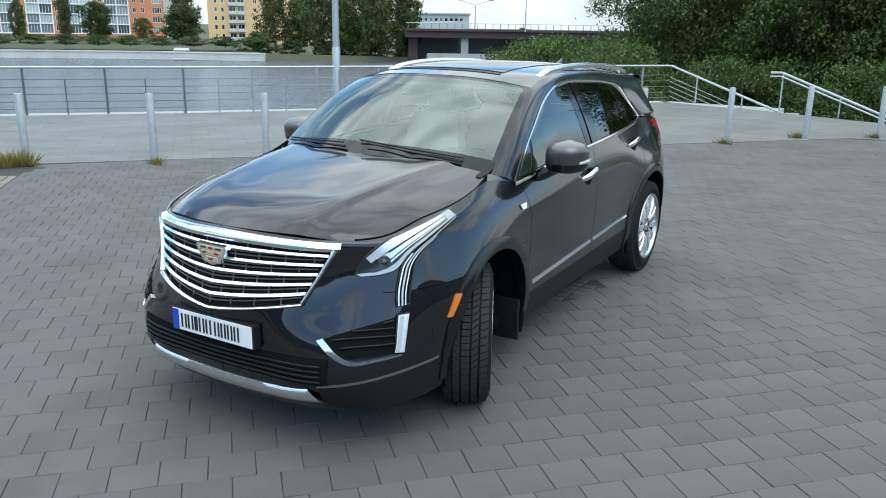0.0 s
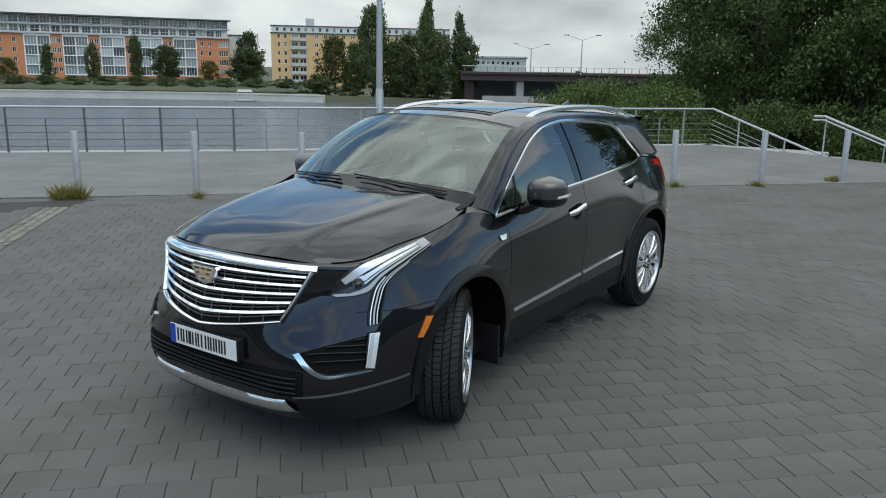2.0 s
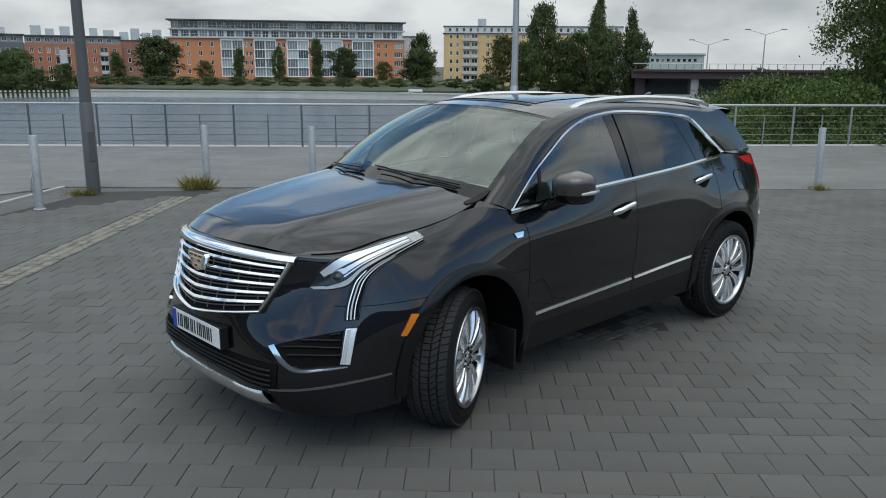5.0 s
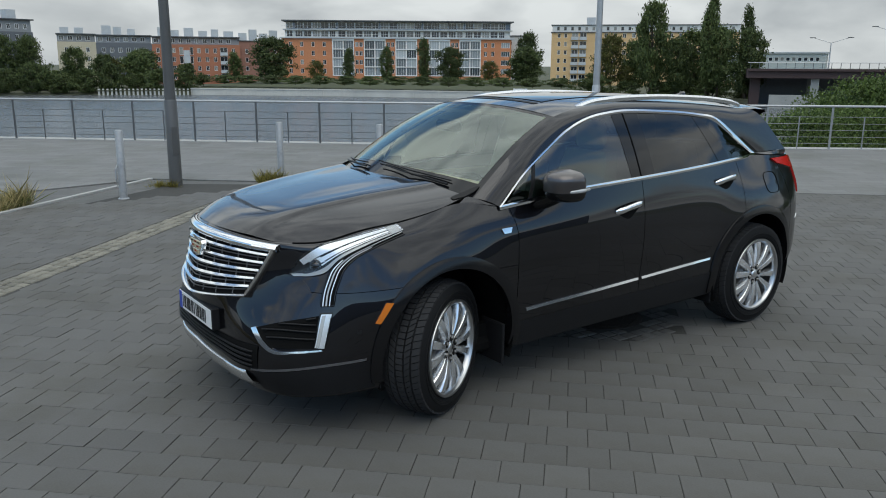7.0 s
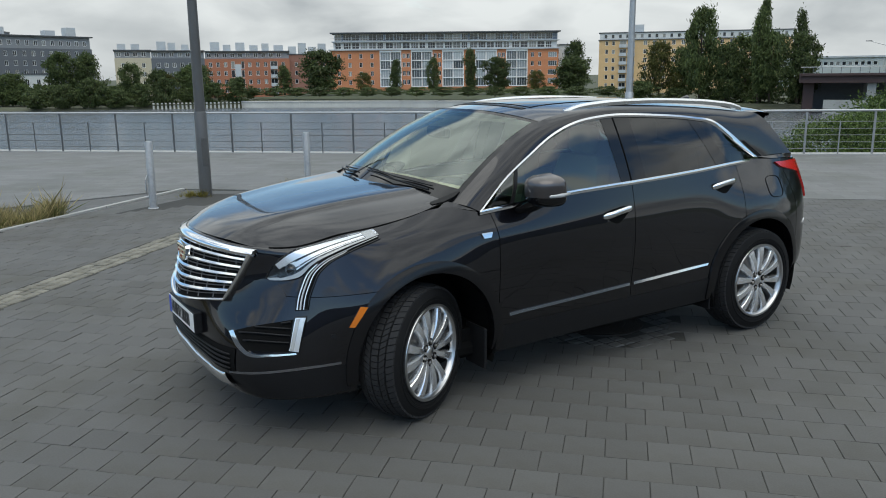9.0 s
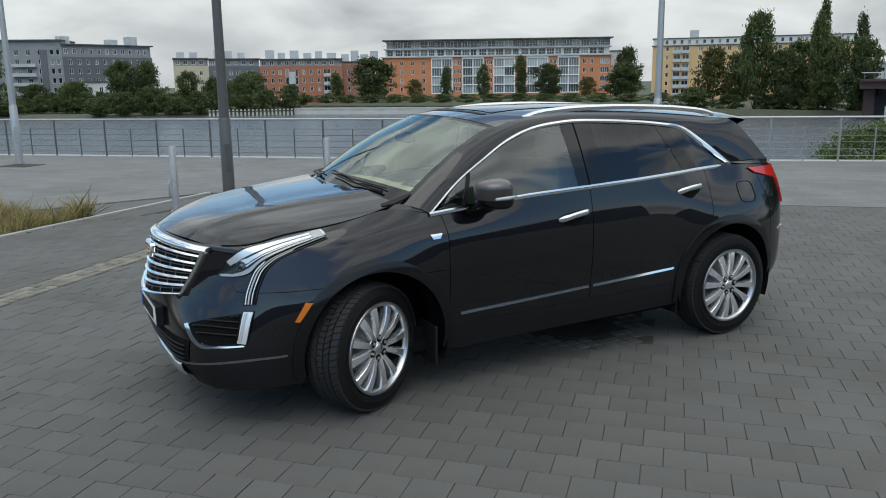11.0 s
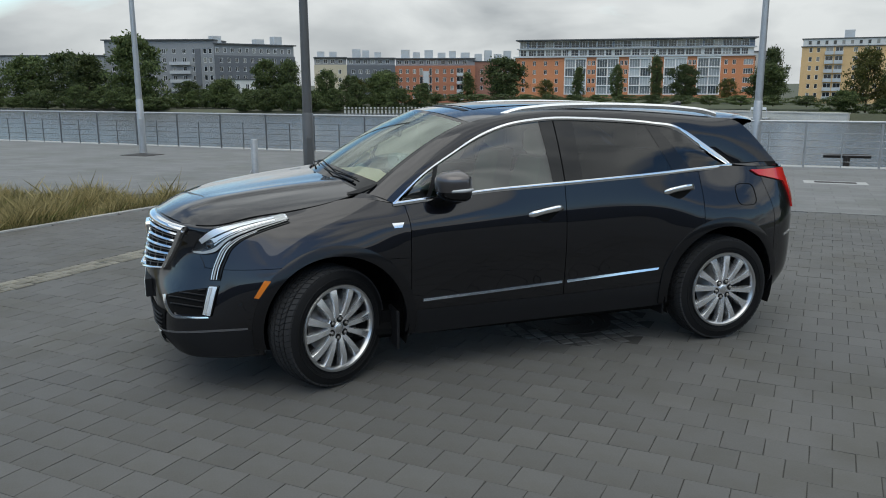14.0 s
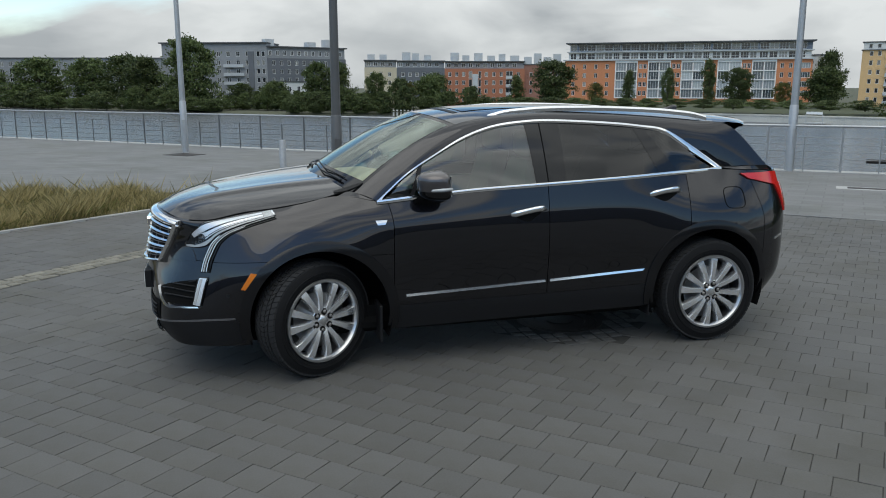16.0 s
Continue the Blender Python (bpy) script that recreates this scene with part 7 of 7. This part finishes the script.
def grey_block():
    zs = [-2.6 + 2.9 * k for k in range(6)]
    a, c, b = (-19, 290), (15.5, 277), (44, 288)
    L = math.dist(a, c)
    left = block("apartment_block", a, c, 14, -6, 16.2, M["pale_grey_wall"], rows_of(1, L - 5, 3.2, 1.3, zs, 1.6, 2) + rows_of(L - 4, L - 0.4, 1.8, 1.1, zs, 1.7, 1), "grey apartment block with pale upper floors and balconies")
    slab(left, "roof", (-0.8, -0.8, 16.2), (L + 0.2, 14, 16.6), M["roof"])
    slab(left, "dark_pier", (L - 6.5, -0.25, -6), (L - 4.6, 0.5, 13.5), M["grey_wall"])
    for z in zs[:5]:
        part("balcony", Geo().box((L - 15, -1.1, z - 0.75), (L - 8, 0, z - 0.55)).box((L - 15, -1.1, z - 0.55), (L - 8, -1.05, z + 0.3)), M["roof_box"], left)
    R = math.dist(c, b)
    right = block("apartment_block", c, b, 14, -6, 11.4, M["grey_wall"], rows_of(1, R - 1, 2.7, 1.2, zs[:5], 1.6, 2), "dark grey apartment block with a lighter top")
    slab(right, "upper_wall", (0.1, 0.5, 11.4), (R - 0.2, 13, 15.0), M["pale_grey_wall"])
    for k in range(11):
        fr, pn = window_meshes(1.2, 1.6, 2, M["frame_white"])
        w = part("window", fr, None, right, m=pose(0.8 + 2.7 * k, 0.42, 12.3))
        part("pane", pn, None, w)
    slab(right, "roof", (-0.2, -0.4, 15.0), (R + 0.5, 14, 15.4), M["roof"])
    for u, h in ((1, 2.4), (17, 1.8), (24, 2.9)):
        slab(right, "roof_box", (u, 3, 15.4), (u + 3.2, 6, 15.4 + h), M["roof_box"])
    small = block("house", (19.5, 262), (29, 259), 8, -6, 3.2, M["white_wall"], rows_of(0.5, 9.5, 2.3, 1.1, [-2.8, 0.2], 1.7, 2), "small white house among the trees")
    slab(small, "roof", (-0.3, -0.3, 3.2), (10.2, 8, 3.6), M["roof"])
    low = block("apartment_block", (-105, 352), (-22, 330), 14, -6, 12.5, M["pale_grey_wall"], rows_of(1, 82, 3.4, 1.5, [0.5, 3.6, 6.7, 9.6], 1.6, 2), "long grey apartment block above the trees")
    slab(low, "roof", (-0.5, -0.5, 12.5), (87, 14, 12.9), M["roof"])
    white = block("house", (184, 229), (196, 221), 10, -5, 12.0, M["white_wall"], rows_of(1, 13, 3.0, 1.0, zs[:5], 1.4, 1), "white house seen between trees")
    slab(white, "roof", (-0.3, -0.3, 12), (15, 10, 12.4), M["roof"])


grey_block()


M["pale_hall"] = surface("pale_green_grey_render", (0.42, 0.45, 0.43), rough=0.85, vary=0.12, grain=2, blotch=0.15, bump=0.1)


def bridge():
    root = thing("bridge", Matrix.Translation((131.5, 83.5, 0)) @ Matrix.Rotation(math.atan2(-42, 30), 4, "Z"), "dark brown steel girder bridge with a railing on concrete piers", "bridge")
    part("girder", Geo().box((-2, 0, -0.2), (90, 9, 1.1), chamfer=0.05), M["bridge_rust"], root)
    part("deck", Geo().box((-2, -0.6, 1.1), (90, 9.6, 1.5)), M["bridge_rust"], root)
    part("abutment", Geo().box((-1.2, 2.5, WATER), (0.5, 9, -0.2)), M["bridge_rust"], root)
    part("retaining_wall", Geo().box((0, 10, WATER), (90, 11, 1.0)), M["grey_wall"], root)
    part("low_wall", Geo().box((2, -2, WATER), (40, -1.6, WATER + 2.4)), M["concrete"], root, "pale low wall with faded paint")
    for u in (9, 24, 45):
        part("pier", Geo().box((u, 1, WATER), (u + 1.4, 8, -0.2)), M["concrete"], root)
    part("handrail", Geo().tube([(-2, -0.4, 2.6), (90, -0.4, 2.6)], 0.07, 6), M["galv"], root)
    bar = mesh_of("baluster", Geo().box((-0.05, -0.03, 1.5), (0.05, 0.03, 2.6)), M["galv_dark"])
    for k in range(60):
        part("baluster", bar, None, root, m=pose(-1.5 + 1.5 * k, -0.4, 0))
    return root


bridge()


def street_lamp(x, y, z, h, turn):
    root = thing("street_lamp", pose(x, y, z, 0, 0, turn), "tall grey double-armed street lamp on the bridge", "street lamp", "bridge lamps")
    part("mast", Geo().tube([(0, 0, 0), (0, 0, h)], [0.14, 0.08], 8), M["galv"], root)
    for s in (-1, 1):
        arm = part("arm", Geo().tube([(0, 0, h), (s * 1.6, 0, h + 0.5), (s * 3.2, 0, h + 1.0)], [0.07, 0.06, 0.05], 6), M["galv"], root)
        part("lamp_head", Geo().box((min(s * 2.6, s * 3.6), -0.12, h + 0.86), (max(s * 2.6, s * 3.6), 0.12, h + 1.0)), M["dark_pole"], arm)
    return root


street_lamp(140.5, 75.4, 1.2, 4.9, -60)
street_lamp(142.6, 65.4, 1.2, 6.6, -60)
white_hall = block("office_building", (233, 163), (247, 136), 20, -3, 6.0, M["pale_hall"], rows_of(1, 29, 1.7, 1.2, [3.6], 1.2, 1), "long low pale office building beyond the bridge")
slab(white_hall, "roof", (-0.6, -0.6, 6.0), (31, 20, 6.5), M["roof_box"])


def jetty():
    root = thing("jetty", Matrix.Translation((113.8, 128.8, WATER)) @ Matrix.Rotation(radians(-52), 4, "Z") @ Matrix.Scale(0.62, 4), "small white landing stage with a sign at the far quay", "landing stage")
    part("deck", Geo().box((-3, -4, 0.3), (3, 0, 0.6)), M["galv_white"], root)
    for x in (-2.6, 2.4):
        part("post", Geo().box((x, -3.8, -0.5), (x + 0.2, -3.6, 3.2)), M["galv_white"], root)
    part("sign_board", Geo().box((-2.4, -3.85, 3.2), (2.4, -3.6, 4.0)), M["frame_white"], root)
    part("rail", Geo().box((-3, -4, 1.5), (3, -3.9, 1.6)), M["galv_white"], root)
    return root


jetty()


def lock_bridge():
    root = thing("lock_bridge", Matrix.Translation((-60, 324, 0)), "low grey-green footbridge with lattice signal boards at the far lock", "bridge")
    part("deck", Geo().box((-60, 0, -2.2), (1.5, 3, -0.9), chamfer=0.1), M["pale_hall"], root)
    part("parapet", Geo().box((-60, -0.1, -0.9), (1.5, 0.1, 0.1)), M["bridge_rust"], root)
    part("pier", Geo().box((0.5, -0.6, WATER - 0.5), (3.2, 3.6, 0.4), chamfer=0.1), M["bridge_rust"], root)
    for x, z in ((-6.5, 2.2), (2.0, 3.6)):
        board = part("signal_board", Geo().box((x - 0.25, 0.4, -0.9), (x + 0.25, 0.8, z)), M["galv_dark"], root)
        for dx in ((-1.6, 0.0, 1.6) if x < 0 else (-0.7, 0.7)):
            part("board_post", Geo().box((x + dx - 0.18, 0.3, z), (x + dx + 0.18, 0.6, z + 4.0)), M["frame_white"], board)
        w = 1.8 if x < 0 else 0.9
        for dz in (0.0, 1.9, 3.8):
            part("board_rail", Geo().box((x - w, 0.25, z + dz), (x + w, 0.65, z + dz + 0.35)), M["frame_white"], board)
    return root


lock_bridge()


# ---- paving pieces ----
ROW = Vector((0.712, -0.702, 0)).normalized()
ACROSS = Vector((0.702, 0.712, 0))
STEP = 0.2145


def paver_mesh():
    """One square paver: a top with chamfered edges."""
    g = Geo()
    a, b, h = 0.1049, 0.1066, 0.014
    c = 0.0016
    g.add([(-a + c, -b + c, 0), (a - c, -b + c, 0), (a - c, b - c, 0), (-a + c, b - c, 0), (-a, -b, -c), (a, -b, -c), (a, b, -c), (-a, b, -c), (-a, -b, -h), (a, -b, -h), (a, b, -h), (-a, b, -h)],
          [(0, 1, 2, 3), (4, 5, 1, 0), (5, 6, 2, 1), (6, 7, 3, 2), (7, 4, 0, 3), (8, 9, 5, 4), (9, 10, 6, 5), (10, 11, 7, 6), (11, 8, 4, 7)])
    return g


def paving():
    bed = Geo()
    bed.add([(-6.5, -10.5, -0.0045), (14, -10.5, -0.0045), (14, -3.0, -0.0045), (9.2, 2.3, -0.0045), (3.4, 7.4, -0.0045), (1.5, 8.8, -0.0045), (-6.5, 3.16, -0.0045)], [tuple(range(7))])
    field = tagged(new("paving", mesh_of("paving", bed, M["joint"])), "grey square concrete pavers in half-offset rows", "paving", kind="structure")
    one = mesh_of("paver", paver_mesh(), M["paver"])
    rw = random.Random(3)
    turn = math.atan2(ROW.y, ROW.x)
    rest_v, rest_f = [], []
    tmpl = paver_mesh()
    made = 0
    tv = np.array(tmpl.v)
    for r in range(-60, 48):
        for k in range(-56, 80):
            p = ROW * (STEP * (k + 0.5 * (r % 2))) + ACROSS * (STEP * r)
            x, y = p.x, p.y
            if not (-6.5 < x < 13.6 and -10.5 < y < 7.6):
                continue
            if 0.673 * x + 0.739 * y > 8.02 or y > 0.863 * x + 8.42:
                continue
            if math.hypot(x - 2.0, y + 0.12) < 0.60:
                continue
            # pavers are cut where the sett strip crosses their row
            s = (x + 2.5) * -0.7071 + (y - 2.65) * 0.7071
            lo, hi = s - 0.104, s + 0.104
            if x < 2.7 and hi > -0.175 and lo < 0.175:
                if s < 0:
                    hi = min(hi, -0.178)
                else:
                    lo = max(lo, 0.178)
                if hi - lo < 0.035:
                    continue
            size = 1 if hi - lo > 0.2075 else (hi - lo) / 0.208
            move = (lo + hi) / 2 - s
            x, y = x - 0.7071 * move, y + 0.7071 * move
            dz, tx, ty, tz = rw.gauss(0, 0.0007), rw.gauss(0, 0.20), rw.gauss(0, 0.20), rw.gauss(0, 0.5)
            m = pose(x, y, dz, tx, ty, math.degrees(turn) + tz)
            if -2.6 < x < 1.6 and -3.6 < y < -0.45 and made < 300 and size == 1:
                part("paver", one, None, field, m=m)
                made += 1
            else:
                mm = np.array(m)
                n = len(rest_v) * len(tv)
                rest_v.append((tv * (size, 1, 1)) @ mm[:3, :3].T + mm[:3, 3])
                rest_f += [tuple(i + n for i in f) for f in tmpl.f]
    me = raw_mesh("further_pavers", np.concatenate(rest_v), np.array(rest_f), M["paver"])
    ob = new("further_pavers", me)
    ob.parent = field
    tagged(ob, kind="stuff")
    return field


paving()


def sett_mesh():
    g = Geo()
    a, c, h = 0.047, 0.012, 0.014
    g.add([(-a + c, -a + c, 0.006), (a - c, -a + c, 0.006), (a - c, a - c, 0.006), (-a + c, a - c, 0.006), (-a, -a, -0.002), (a, -a, -0.002), (a, a, -0.002), (-a, a, -0.002), (-a, -a, -h), (a, -a, -h), (a, a, -h), (-a, a, -h)],
          [(0, 1, 2, 3), (4, 5, 1, 0), (5, 6, 2, 1), (6, 7, 3, 2), (7, 4, 0, 3), (8, 9, 5, 4), (9, 10, 6, 5), (10, 11, 7, 6), (11, 8, 4, 7)])
    return g


def sett_strip():
    a, d = Vector((2.25, 7.4, 0)), Vector((-0.7071, -0.7071, 0))
    w = Vector((0.7071, -0.7071, 0))
    bed = Geo()
    bed.add([tuple(a + d * u + w * v + Vector((0, 0, -0.008))) for u, v in ((-0.2, -0.22), (10.25, -0.22), (10.25, 0.22), (-0.2, 0.22))], [(0, 1, 2, 3)])
    root = tagged(new("sett_strip", mesh_of("sett_strip", bed, M["joint"])), "drainage strip of small pale granite setts", "paving strip", kind="structure")
    one = mesh_of("sett", sett_mesh(), M["sett"])
    rw = random.Random(9)
    for k in range(98):
        for j in range(3):
            p = a + d * (0.104 * k + rw.uniform(-.006, .006)) + w * (-0.108 + 0.108 * j)
            part("sett", one, None, root, m=pose(p.x, p.y, rw.gauss(0, .002), rw.gauss(0, 2), rw.gauss(0, 2), 45 + rw.gauss(0, 3)))
    return root


sett_strip()


def manhole():
    root = thing("manhole_cover", pose(2.0, -0.12, 0), "round iron manhole cover set among small setts under the car", "manhole cover")
    part("frame_ring", Geo().lathe([(.30, -.012), (.30, .004), (.345, .004), (.35, -.012)], 40, "z"), M["iron"], root, smooth=True, angle=30)
    part("lid", Geo().lathe([(.001, .002), (.10, .002), (.11, -.004), (.20, -.004), (.21, .002), (.288, .002), (.292, -.012)], 40, "z"), M["iron"], root, smooth=True, angle=30)
    rw = random.Random(2)
    t = sett_mesh()
    g = Geo()
    for i in range(-6, 6):
        for j in range(-6, 6):
            x, y = (i + .5) * .103, (j + .5) * .103
            if .39 < math.hypot(x, y) < .60:
                m = pose(x, y, -.004, rw.gauss(0, 2), rw.gauss(0, 2), rw.gauss(0, 3))
                g.add([m @ Vector(v) for v in t.v], t.f)
    tagged(part("sett_surround", g, M["dark_sett"], root), kind="stuff")
    return root


manhole()


def drain_cover():
    root = thing("drain_cover", pose(10.95, 6.15, 0.008, 0, 0, -40), "rusty drain grating in a pale concrete frame", "drain cover")
    part("frame", Geo().box((-.55, -.22, -.03), (.55, .22, .004), chamfer=.003), M["kerb"], root)
    part("grating", Geo().box((-.36, -.10, -.02), (.36, .10, .010), chamfer=.003), M["iron"], root)
    return root


drain_cover()
plinth = thing("drain_cover", pose(-1.62, 17.45, 0.008, 0, 0, -42), "iron cover plate at the lamp post's foot", "drain cover")
part("lid", Geo().box((-.45, -.35, -.02), (.45, .35, .008), chamfer=.003), M["iron"], plinth)
